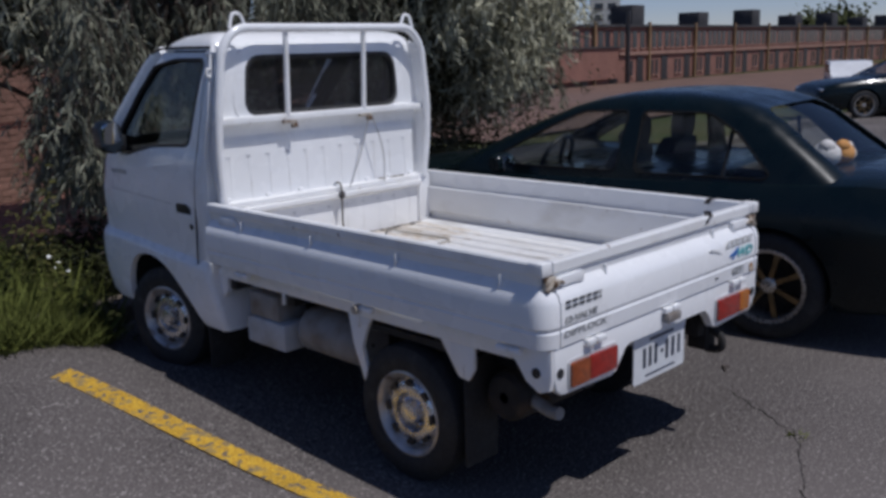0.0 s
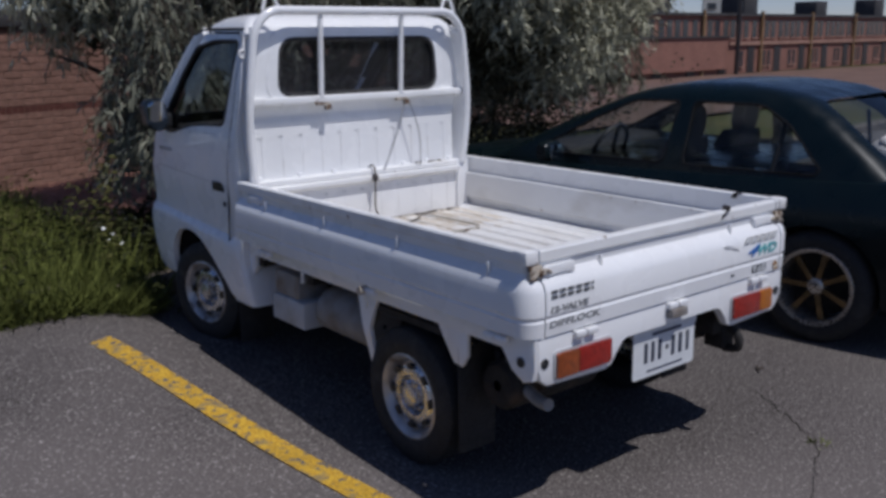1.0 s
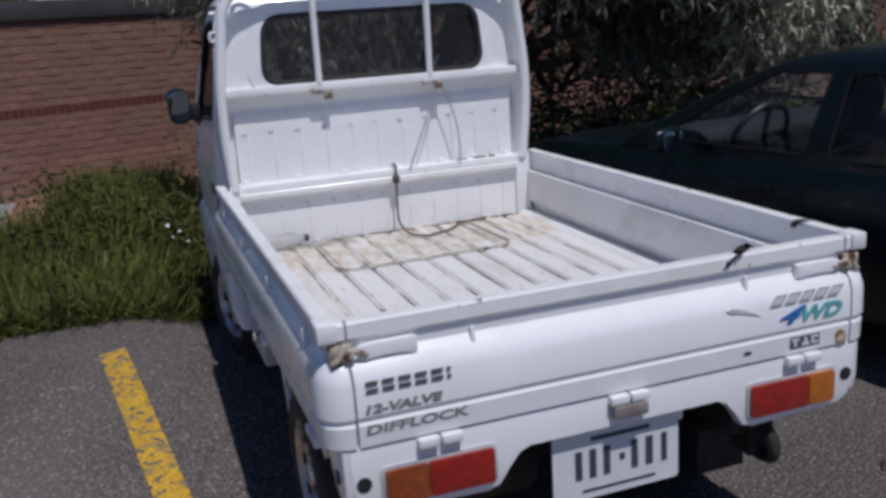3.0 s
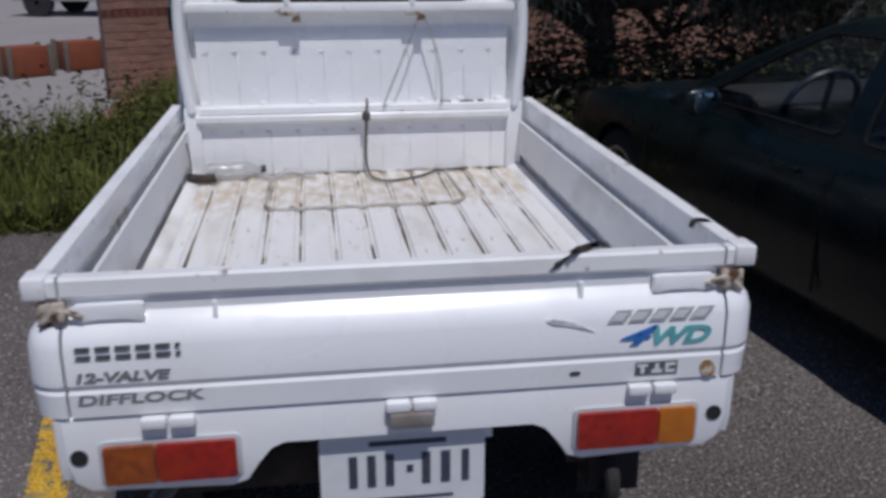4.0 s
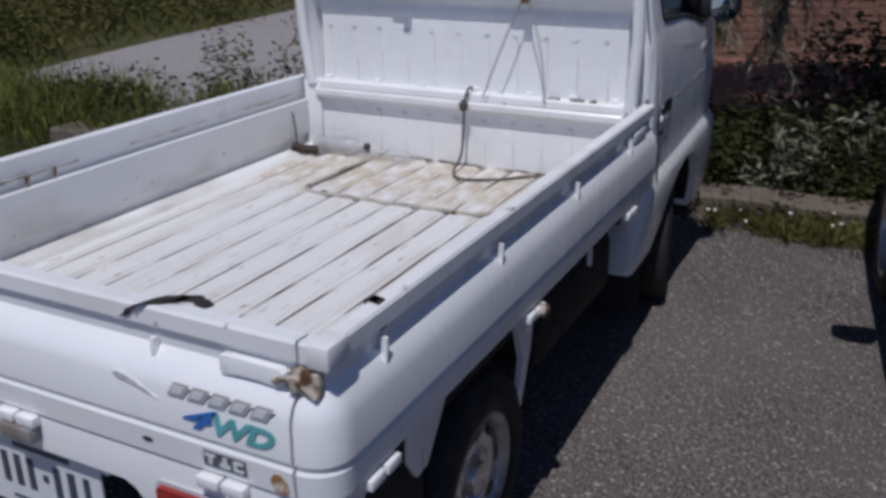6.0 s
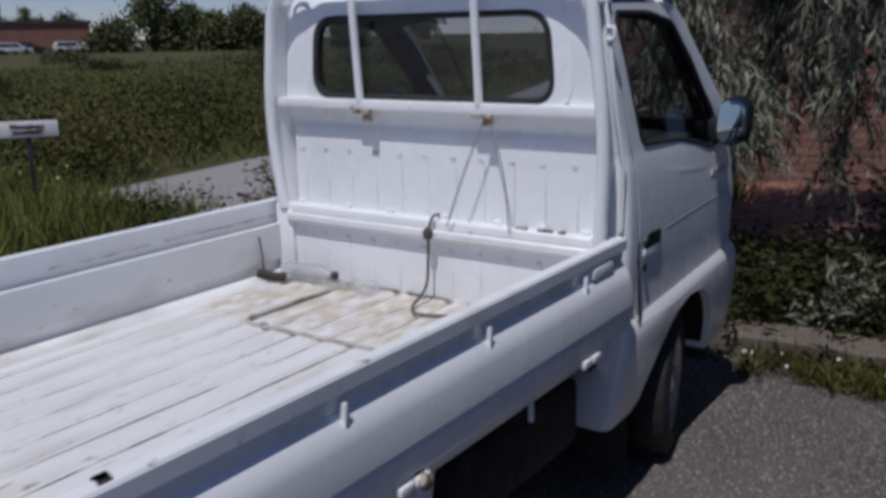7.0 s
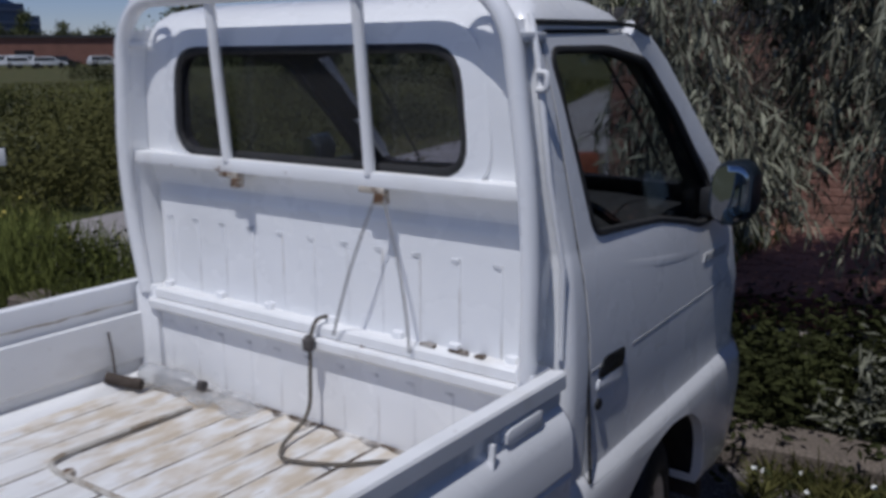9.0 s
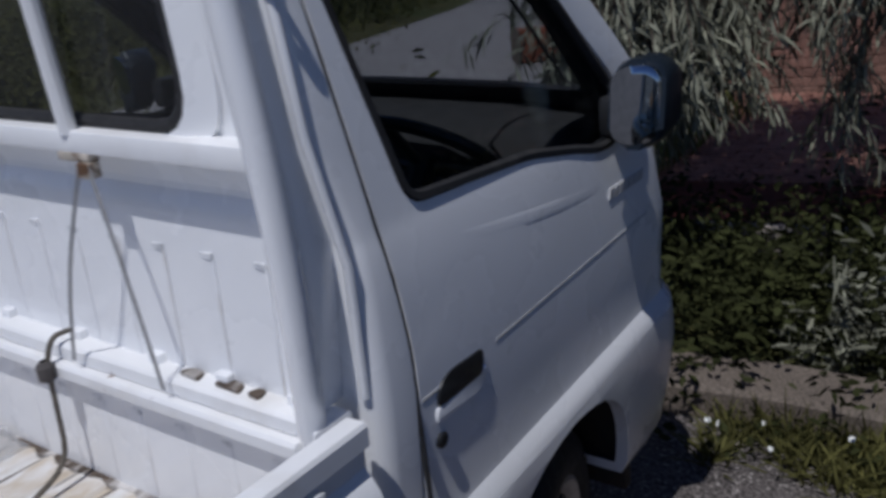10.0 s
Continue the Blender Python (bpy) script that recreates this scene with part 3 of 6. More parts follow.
# rear sill with its cut-out, lamps and plate
outline = [(-0.676, 0.698), (0.676, 0.698), (0.672, 0.60), (0.660, 0.556), (0.63, 0.535), (0.36, 0.525), (0.328, 0.535), (0.305, 0.575), (0.285, 0.612), (0.255, 0.625), (-0.255, 0.625), (-0.285, 0.612),
           (-0.305, 0.575), (-0.328, 0.535), (-0.36, 0.525), (-0.63, 0.535), (-0.660, 0.556), (-0.672, 0.60)]
bm = bmesh.new()
prism(bm, outline, "y", -0.033, 0.004, 0.008)
sill = part("rear_sill", bm, white_paint, truck, "", 0.5)
for s in (-1, 1):
    bm = bmesh.new()
    prism(bm, [(-0.030, 0.696), (-0.030, 0.60), (-0.020, 0.56), (0.02, 0.545), (0.075, 0.575), (0.115, 0.64), (0.16, 0.662), (0.16, 0.696)], "x", s * 0.655, s * 0.686, 0.004)
    part("sill_gusset", bm, white_paint, truck, "", 0.5)
    for at, ax in (((s * 0.645, -0.033, 0.614), "y"), ((s * 0.687, 0.030, 0.612), "x")):
        bm = bmesh.new()
        q = -1 if ax == "y" else s
        revolve(bm, [(-q * 0.01, 0.017), (q * 0.003, 0.017), (q * 0.004, 0.013), (q * 0.002, 0.0005)], ax, at, 16)
        part("plug", bm, black_plastic, sill, "round black rubber plug")
    x0, x1 = (0.345, 0.60) if s > 0 else (-0.60, -0.345)
    bm = bmesh.new()
    prism(bm, round_rect(x0 - 0.008, x1 + 0.008, 0.549, 0.646, 0.012), "y", -0.01, -0.038, 0.003)
    lamp = part("tail_lamp", bm, box_grey, truck, "red and amber tail lamp", 0.5)
    xm = x0 + 0.175 if s > 0 else x0 + 0.10
    for a, b, mat in ((x0, xm, red_lens if s > 0 else amber_red_lens), (xm, x1, amber_lens if s > 0 else red_lens)):
        bm = bmesh.new()
        prism(bm, round_rect(a + 0.001, b - 0.001, 0.556, 0.638, 0.006), "y", -0.02, -0.048, 0.005)
        part("lens", bm, mat, lamp, "", 0.5)
bm = bmesh.new()
prism(bm, round_rect(-0.187, 0.157, 0.428, 0.606, 0.012), "y", -0.004, -0.008)
plate = part("number_plate", bm, plate_white, truck, "white number plate with dark blue marks")
for x0, x1, z0, z1 in ((-0.128, -0.110, 0.482, 0.556), (-0.090, -0.072, 0.482, 0.556), (-0.052, -0.034, 0.482, 0.556), (0.024, 0.042, 0.482, 0.556), (0.064, 0.084, 0.482, 0.556), (0.108, 0.124, 0.482, 0.556),
                       (-0.008, 0.006, 0.512, 0.528), (-0.085, 0.075, 0.577, 0.588), (-0.11, 0.09, 0.447, 0.453)):
    bm = bmesh.new()
    box(bm, x0, x1, -0.0075, -0.0100, z0, z1)
    part("plate_mark", bm, plate_ink, plate)
bm = bmesh.new()
box(bm, -0.175, 0.175, -0.003, 0.02, 0.575, 0.64, 0.004)
for x in (-0.21, 0.20):
    tube(bm, [(x, 0.0, 0.64), (x, 0.0, 0.60)], 0.006, 8)
part("plate_bracket", bm, white_paint, truck)

# bed floor, laid of ribbed steel strips, and headboard
NRIB = 12
RIBW = 1.30 / NRIB
bm = bmesh.new()
prof = [(-0.65, 0.66)]
for i in range(NRIB):
    x = -0.65 + i * RIBW
    prof += [(x, 0.684), (x + 0.006, 0.692), (x + RIBW * 0.72, 0.692), (x + RIBW * 0.72 + 0.008, 0.685), (x + RIBW - 0.004, 0.684)]
prof += [(0.65, 0.684), (0.65, 0.66)]
prism(bm, prof, "y", 0.03, 1.93)
bed_floor = part("bed_floor", bm, floor_paint, truck, "ribbed white steel floor, stained and worn", 0.35)
rnd = random.Random(4)
for i in range(1, NRIB):
    x = -0.65 + i * RIBW
    bm = bmesh.new()
    ys_ = np.linspace(0.04, 1.90, 12)
    w = [rnd.uniform(0.0005, 0.006) for _ in ys_]
    w2 = [rnd.uniform(-0.001, 0.004) for _ in ys_]
    prism(bm, [(x - 0.012 - b, y) for y, b in zip(ys_, w2)] + [(x - 0.010 + a, y) for y, a in zip(ys_[::-1], w)], "z", 0.680, 0.6856)
    part("groove_dirt", bm, groove_dirt, bed_floor, "brown grime in a groove")
bm = bmesh.new()
tube(bm, rounded([(-0.345, 1.80, 0.693), (-0.352, 1.372, 0.697), (0.360, 1.395, 0.697), (0.345, 1.86, 0.696)], 0.09), 0.0065, 8)
part("hatch_seal", bm, seal_tan, bed_floor, "raised seal bead round the access hatch")
for x in (-0.255, 0.235):
    bm = bmesh.new()
    revolve(bm, [(0.690, 0.016), (0.700, 0.014), (0.703, 0.001)], "z", (x, 1.39, 0), 12)
    part("hatch_bolt", bm, rusty_metal, bed_floor)
for s in (-1, 1):
    bm = bmesh.new()
    prism(bm, [(s * 0.653, 0.684), (s * 0.600, 0.684), (s * 0.612, 0.70), (s * 0.634, 0.712), (s * 0.653, 0.715)], "y", 0.05, 1.92)
    part("floor_sill", bm, bed_paint, bed_floor, "", 0.5)
    bm = bmesh.new()
    prism(bm, [(s * 0.653, 0.75), (s * 0.647, 0.755), (s * 0.645, 0.80), (s * 0.647, 0.885), (s * 0.653, 0.89)], "y", 0.10, 1.88)
    part("inner_panel", bm, bed_paint, truck, "", 0.4)
# rust under the left rim and dirt along the foot of the headboard
rnd = random.Random(9)
for y0, y1 in ((0.28, 0.75), (0.95, 1.30), (1.36, 1.86)):
    bm = bmesh.new()
    ys_ = np.linspace(y0, y1, 14)
    prism(bm, [(y, 0.921 - rnd.uniform(0.0005, 0.006)) for y in ys_] + [(y, 0.921 + rnd.uniform(0.0, 0.004)) for y in ys_[::-1]], "x", -0.655, -0.6525)
    part("rust_streak", bm, seal_tan, truck, "brown rust streak under the rim")
for y in (0.57, 0.66):
    bm = bmesh.new()
    prism(bm, [(y - 0.008, 0.925), (y + 0.012, 0.925), (y + 0.007, 0.895), (y + 0.001, 0.875), (y - 0.004, 0.90)], "x", -0.655, -0.6522)
    part("rust_run", bm, rusty_metal, truck, "rust run down the bed side")
bm = bmesh.new()
xs_ = np.linspace(-0.60, 0.62, 40)
prism(bm, [(x, 1.913 - rnd.uniform(0.003, 0.022)) for x in xs_] + [(x, 1.916) for x in xs_[::-1]], "z", 0.686, 0.6945)
part("dirt_line", bm, groove_dirt, bed_floor, "brown dirt along the foot of the headboard")
# headboard: lower ribbed panel, ledge, upper ribbed panel
bm = bmesh.new()
box(bm, -0.645, 0.645, 1.915, 1.94, 0.684, 0.935)
headboard = part("headboard", bm, white_paint, truck, "white pressed steel headboard with vertical ribs")
for name, line in (("ledge", [(1.965, 0.962), (1.905, 0.962), (1.899, 0.957), (1.899, 0.936), (1.965, 0.930)]), ("ledge_step", [(1.945, 0.934), (1.886, 0.933), (1.881, 0.927), (1.882, 0.908), (1.90, 0.895), (1.945, 0.885)])):
    bm = bmesh.new()
    prism(bm, line, "x", -0.615, 0.605, 0.004)
    part(name, bm, rim_paint, headboard, "flat ledge with dirt and chips", 0.5)
for x in (-0.58, -0.36, -0.17, 0.05, 0.26, 0.42, 0.57):
    bm = bmesh.new()
    box(bm, x - 0.014, x + 0.014, 1.925, 1.944, 0.955, 0.978, 0.003)
    part("weld_tab", bm, white_paint, headboard)
for x, w in ((0.33, 0.05), (0.41, 0.06), (0.48, 0.03)):
    bm = bmesh.new()
    prism(bm, smooth_poly([(x, 1.918), (x + w, 1.914), (x + w * 0.8, 1.938), (x + 0.008, 1.938)], 0.008, 2), "z", 0.960, 0.967)
    part("dirt_crust", bm, groove_dirt, headboard, "brown dirt lying on the ledge")
bm = bmesh.new()
prism(bm, [(2., 0.90), (1.94, 0.90), (1.943, 1.17), (1.938, 1.222), (1.940, 1.240), (1.950, 1.258), (1.948, 1.318), (2., 1.318)], "x", -0.60, 0.60)
part("upper_panel", bm, white_paint, headboard, "", 0.5)
for i in range(11):
    x = -0.556 + i * 0.1095
    for z0, z1, y in ((0.945, 1.165, 1.9415), (0.70, 0.865, 1.916)):
        bm = bmesh.new()
        prism(bm, [(x + 0.003, z0), (x - 0.003, z0), (x - 0.003, z1 - 0.004), (x + 0.003, z1 - 0.004)], "y", y + 0.01, y - 0.0014, 0.0006)
        rib = part("rib", bm, rib_shade, headboard, "", 0.9)
        # grey paint on the hook stands for shade in the recessed rib top
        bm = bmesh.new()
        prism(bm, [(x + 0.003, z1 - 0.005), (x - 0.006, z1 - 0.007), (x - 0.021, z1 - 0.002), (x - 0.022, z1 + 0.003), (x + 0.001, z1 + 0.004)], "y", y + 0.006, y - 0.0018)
        part("rib_head", bm, scuff_shade_grey, rib, "hooked rib end in grey for the shade of its recess")
for s in (-1, 1):
    bm = bmesh.new()
    prism(bm, [(s * 0.655, 1.875), (s * 0.60, 1.9), (s * 0.60, 1.95), (s * 0.655, 1.95)], "z", 0.684, 0.968, 0.006)
    part("corner_post", bm, white_paint, truck, "", 0.5)

# rack behind the cab
GUARD = [(0.632, 1.895, 0.95), (0.650, 1.878, 1.16), (0.646, 1.866, 1.34), (0.606, 1.862, 1.66), (0.525, 1.862, 1.745)]
path = rounded([(-x, y, z) for x, y, z in GUARD] + GUARD[::-1], 0.13, 6)
bm = bmesh.new()
tube(bm, path, 0.0205, 12)
guard = part("guard_frame", bm, white_paint, truck, "white bent-tube cab guard with rust specks")
for s in (-1, 1):
    # pressed web that ties each leg to the cab's back corner
    bm = bmesh.new()
    rings = []
    for k in range(13):
        z = 0.97 + 0.70 * k / 12
        x = np.interp(z, [p[2] for p in GUARD], [p[0] for p in GUARD])
        y = np.interp(z, [p[2] for p in GUARD], [p[1] for p in GUARD])
        rings.append([(s * (x - 0.012), y, z), (s * (x - 0.004), y, z), (s * (x - 0.010), 1.975, z), (s * (x - 0.030), 1.975, z)])
    loft(bm, rings)
    part("web_plate", bm, white_paint, guard, "", 0.5)
bm = bmesh.new()
box(bm, -0.640, 0.628, 1.885, 1.932, 1.316, 1.350, 0.005)
part("cross_rail", bm, rim_paint, guard, "", 0.5)
for x in (-0.250, 0.222):
    bm = bmesh.new()
    tube(bm, [(x, 1.893, 1.345), (x - 0.004, 1.866, 1.748)], 0.0135, 10)
    part("upright", bm, rim_paint, guard)
    bm = bmesh.new()
    box(bm, x - 0.03, x + 0.045, 1.884, 1.906, 1.303, 1.318, 0.004)
    box(bm, x + 0.018, x + 0.048, 1.879, 1.902, 1.280, 1.304, 0.003)
    part("bracket", bm, rusty_metal, guard, "small rusty bracket")
for s in (-1, 1):
    bm = bmesh.new()
    tube(bm, rounded([(s * 0.555, 1.864, 1.742), (s * 0.535, 1.868, 1.808), (s * 0.495, 1.868, 1.808), (s * 0.475, 1.864, 1.757)], 0.018, 4), 0.0085, 8)
    part("rope_horn", bm, rim_paint, guard)
    bm = bmesh.new()
    tube(bm, rounded([(s * 0.632, 1.918, 1.568), (s * 0.654, 1.918, 1.568), (s * 0.654, 1.918, 1.535), (s * 0.632, 1.918, 1.535)], 0.010, 4), 0.0065, 8)
    part("side_hook", bm, rim_paint, guard)
    bm = bmesh.new()
    box(bm, s * 0.60 - 0.02, s * 0.60 + 0.02, 1.866, 1.975, 1.625, 1.645, 0.004)
    part("stay", bm, white_paint, guard)

# cab shell
def cab_ring(z, back, front, half, rb=0.034, rf=0.19, nf=6):
    """Plan outline of the cab at one height, going round from the left back corner."""
    bow = 0.05
    left = []
    for k in range(5):
        a = radians(180 + 90 * k / 4)
        left.append((-half + rb + rb * math.cos(a), back + rb + rb * math.sin(a)))
    right = [(-x, y) for x, y in left[::-1]]
    fr = []
    for k in range(nf + 1):
        a = radians(90 * k / nf)
        fr.append((half - rf + rf * math.cos(a), front - bow - rf * 0.8 + rf * 0.8 * math.sin(a)))
    fr += [(half * 0.5, front - 0.012), (0.0, front)]
    fl = [(-x, y) for x, y in fr[:-1][::-1]]
    mid_r = [(half, back + rb + (front - bow - rf * 0.8 - back - rb) * u) for u in (0.25, 0.5, 0.75)]
    ring = left + right + mid_r + fr + fl + [(-x, y) for x, y in mid_r[::-1]]
    out = []
    for x, y in ring:
        zz = z + 0.06 * (y - 2.65) * math.exp(-((z - 0.70) / 0.11) ** 2)
        out.append((x, y, zz))
    return out


CAB = [(0.36, 1.90, 3.14, 0.668), (0.40, 1.905, 3.17, 0.685), (0.50, 1.93, 3.20, 0.696), (0.60, 1.955, 3.21, 0.703), (0.655, 1.965, 3.20, 0.706), (0.686, 1.97, 3.195, 0.704), (0.704, 1.97, 3.19, 0.698), (0.724, 1.97, 3.185, 0.684), (0.750, 1.97, 3.18, 0.681),
       (0.83, 1.97, 3.17, 0.686), (0.95, 1.97, 3.17, 0.690), (1.10, 1.97, 3.13, 0.683), (1.165, 1.97, 3.09, 0.676), (1.19, 1.97, 3.05, 0.671), (1.205, 1.97, 3.01, 0.668), (1.33, 1.930, 2.893, 0.654), (1.50, 1.920, 2.725, 0.634),
       (1.60, 1.920, 2.60, 0.618), (1.655, 1.928, 2.53, 0.607), (1.69, 1.945, 2.45, 0.592), (1.715, 1.975, 2.35, 0.565), (1.732, 2.03, 2.21, 0.50), (1.740, 2.12, 2.12 + 0.02, 0.30)]


def cab_hull():
    bm = bmesh.new()
    loft(bm, [cab_ring(z, b, f, h, rf=min(0.19, 0.3 * (f - b))) for z, b, f, h in CAB[:-1]])
    return bm


def side_cut(poly, x0=0.40, x1=0.95):
    bm = bmesh.new()
    prism(bm, poly, "x", x0, x1)
    return bm


def both(bm):
    o = mirrored(bm)
    me = bpy.data.meshes.new("tmp")
    o.to_mesh(me)
    bm.from_mesh(me)
    bpy.data.meshes.remove(me)
    return bm

WIN = smooth_poly([(2.112, 1.222), (1.992, 1.610), (2.25, 1.612), (2.45, 1.582), (2.64, 1.430), (2.82, 1.255), (2.820, 1.160), (2.71, 1.150), (2.60, 1.175), (2.45, 1.203)], 0.035)
ARCH = smooth_poly([(2.80, 0.25), (2.795, 0.45), (2.745, 0.575), (2.645, 0.645), (2.51, 0.66), (2.39, 0.635), (2.28, 0.565), (2.10, 0.40), (2.04, 0.25)], 0.05, 2)
DOOR = smooth_poly([(2.050, 0.66), (2.052, 1.02), (2.022, 1.25), (1.957, 1.650), (2.45, 1.657), (2.625, 1.585), (2.97, 1.235), (3.015, 1.15), (3.02, 0.705), (2.60, 0.672)], 0.03, 3)
GAP_LINE = [(2.0545, 0.675), (2.0565, 1.02), (2.043, 1.13), (2.0265, 1.25), (1.992, 1.46), (1.9615, 1.637), (1.972, 1.646), (2.4485, 1.6525), (2.545, 1.622), (2.6205, 1.582), (2.80, 1.415), (2.965, 1.2325), (3.010, 1.148), (3.015, 0.720)]
DOORIN = smooth_poly([(2.059, 0.6615), (2.061, 1.02), (2.031, 1.25), (1.966, 1.641), (2.447, 1.648), (2.616, 1.579), (2.960, 1.230), (3.005, 1.146), (3.010, 0.7065), (2.60, 0.6735)], 0.03, 3)
rear_hole = bmesh.new()
prism(rear_hole, smooth_poly([(-0.470, 1.358), (0.470, 1.358), (0.446, 1.616), (-0.446, 1.616)], 0.080, 5), "y", 1.85, 2.2)
wind_hole = bmesh.new()
prism(wind_hole, smooth_poly([(-0.575, 1.225), (0.575, 1.225), (0.535, 1.655), (-0.535, 1.655)], 0.06, 4), "y", 2.50, 3.4)
win_cut, arch_cut, door_cut = both(side_cut(WIN)), both(side_cut(ARCH, 0.30)), both(side_cut(DOOR, 0.56))
bm = carved(cab_hull(), [rear_hole, wind_hole, arch_cut, door_cut], None, 0.03, (rear_hole, wind_hole))
cab = part("cab", bm, [white_paint, cab_trim], truck, "white steel cab shell", 0.45)
for s in (-1, 1):
    keep = side_cut(DOORIN, 0.56)
    cutter = side_cut(WIN, 0.4)
    if s < 0:
        keep, cutter = mirrored(keep), mirrored(cutter)
    bm = carved(cab_hull(), [cutter, arch_cut], keep, 0.03, (cutter,))
    door = part("cab_door", bm, [white_paint, cab_trim], truck, "white cab door with black window seal", 0.45)
    # window pane and its black seal follow the leaning door
    def on_door(y, z, d=0.0, s=s):
        h = np.interp(z, [c[0] for c in CAB], [c[3] for c in CAB])
        front = np.interp(z, [c[0] for c in CAB], [c[2] for c in CAB])
        u = max(0.0, y - (front - 0.05 - 0.152)) / 0.152
        h2 = h - 0.19 + 0.19 * math.sqrt(max(0.0, 1 - min(1, u) ** 2))
        return (s * (h2 + d), y, z)
    bm = bmesh.new()
    tube(bm, [on_door(y, z, -0.004) for y, z in WIN], 0.010, 6, True)
    part("window_seal", bm, black_rubber, door, "black rubber window seal")
    bm = bmesh.new()
    bm.faces.new([bm.verts.new(on_door(y, z, -0.014)) for y, z in WIN])
    bmesh.ops.triangulate(bm, faces=bm.faces)
    bmesh.ops.solidify(bm, geom=bm.faces, thickness=0.004)
    pane = part("window_pane", bm, door_glass, door, "tinted door glass")
    pane.visible_shadow = False
    # recessed handle and key lock
    bm = bmesh.new()
    prism(bm, smooth_poly([(2.098, 0.900), (2.226, 0.900), (2.232, 0.944), (2.135, 0.947), (2.105, 0.932)], 0.014, 3), "x", s * 0.680, s * 0.6935, 0.002)
    part("handle_recess", bm, black_plastic, door, "black recessed door handle")
    bm = bmesh.new()
    prism(bm, smooth_poly([(2.095, 0.874), (2.21, 0.874), (2.238, 0.892), (2.238, 0.914), (2.225, 0.901), (2.098, 0.900)], 0.010, 2), "x", s * 0.684, s * 0.6925, 0.002)
    part("handle_flap", bm, white_paint, door, "white handle lip")
    bm = bmesh.new()
    revolve(bm, [(s * 0.68, 0.0135), (s * 0.692, 0.0135), (s * 0.694, 0.010), (s * 0.692, 0.0005)], "x", (0, 2.105, 0.842), 14)
    part("key_lock", bm, black_plastic, door)
    # pressed swage under the window; the belt line follows as grey strips
    bm = bmesh.new()
    rings = []
    for u in np.linspace(0, 1, 13):
        yy, zz = 2.15 + 0.62 * u, 1.150 - 0.068 * u - 0.012 * math.sin(math.pi * u)
        k = 0.2 * math.sin(math.pi * u) ** 0.6
        rings.append([on_door(yy, zz + 0.020, -0.004), on_door(yy, zz + 0.013, -0.0003), on_door(yy, zz + 0.002, -0.0004 + 0.0042 * k), on_door(yy, zz - 0.010, -0.0004 + 0.0035 * k), on_door(yy, zz - 0.030, -0.0004), on_door(yy, zz - 0.034, -0.004)])
    loft(bm, rings)
    part("swage", bm, white_paint, door, "", 1.2)
    # black strip in the gap round the door, put there for its shade
    bm = bmesh.new()
    tube(bm, [on_door(y, z, -0.0045) for y, z in GAP_LINE], 0.004, 6)
    part("door_seal", bm, black_rubber, truck, "black strip standing for the shade in the door gap")
    # flat grey strips paint the shade line of the belt crease
    bm = bmesh.new()
    for a, b in (((2.065, 0.926), (2.125, 0.928)), ((2.275, 0.934), (2.90, 0.962))):
        prism(bm, [a, b, (b[0], b[1] + 0.005), (a[0], a[1] + 0.005)], "x", s * 0.680, s * 0.6908)
    part("belt_crease", bm, decal_crease_grey, door)
    x = 2.72
    for w in (0.02, 0.016, 0.02, 0.014, 0.02, 0.016, 0.02):
        bm = bmesh.new()
        prism(bm, [(x, 1.045), (x + w, 1.045), (x + w + 0.008, 1.066), (x + 0.008, 1.066)], "x", s * 0.684, s * 0.6885)
        part("badge_bar", bm, decal_crease_grey, door, "faded grey door badge")
        x += w + 0.006
    # door mirror
    bm = bmesh.new()
    prism(bm, round_rect(0.000, 0.098, 1.160, 1.324, 0.038), "y", 2.692, 2.775, 0.020)
    for v in bm.verts:
        v.co.y += (v.co.x - 0.055) * 0.3
        v.co.x = s * (v.co.x + 0.706)
        v.co.y += 0.02 * math.cos((v.co.z - 1.31) * 12)
    mirror = part("door_mirror", bm, mirror_housing, truck, "door mirror in a glossy dark housing", 0.7)
    bm = bmesh.new()
    loft(bm, [[(0.057 + (a - 0.057) * k, 2.703 if d < 0 else 2.679 + 0.006 * k * k * (((a - 0.057) / 0.05) ** 2 + ((c - 1.242) / 0.074) ** 2), 1.242 + (c - 1.242) * k) for a, c in round_rect(0.008, 0.090, 1.170, 1.314, 0.032)] for k, d in ((1.0, -0.008), (1.0, 0.004), (0.8, 0.0085), (0.55, 0.012), (0.3, 0.0142), (0.1, 0.015))])
    for v in bm.verts:
        v.co.y += (v.co.z - 1.242) * (-0.30 if s < 0 else -0.10) + (v.co.x - 0.057) * (0.0 if s < 0 else 0.16)
    for v in bm.verts:
        v.co.y += (v.co.x - 0.055) * 0.3
        v.co.x = s * (v.co.x + 0.706)
        v.co.y += 0.02 * math.cos((v.co.z - 1.31) * 12)
    part("mirror_pane", bm, mirror_glass, mirror, "convex mirror glass", 1.5)
    bm = bmesh.new()
    tube(bm, rounded([(s * 0.655, 2.80, 1.19), (s * 0.72, 2.775, 1.185), (s * 0.765, 2.765, 1.25)], 0.03), 0.019, 8)
    box(bm, min(s * 0.655, s * 0.70), max(s * 0.655, s * 0.70), 2.74, 2.86, 1.165, 1.245, 0.012)
    part("mirror_arm", bm, black_plastic, mirror)
    # drip rail, black for the shaded gap under it, and pillar flange
    bm = bmesh.new()
    tube(bm, [(s * 0.608, 1.94, 1.664), (s * 0.606, 2.30, 1.668), (s * 0.600, 2.42, 1.664), (s * 0.598, 2.50, 1.645)], 0.006, 6)
    part("drip_rail", bm, black_plastic, cab, "rain gutter, coloured dark for the shaded gap under it")
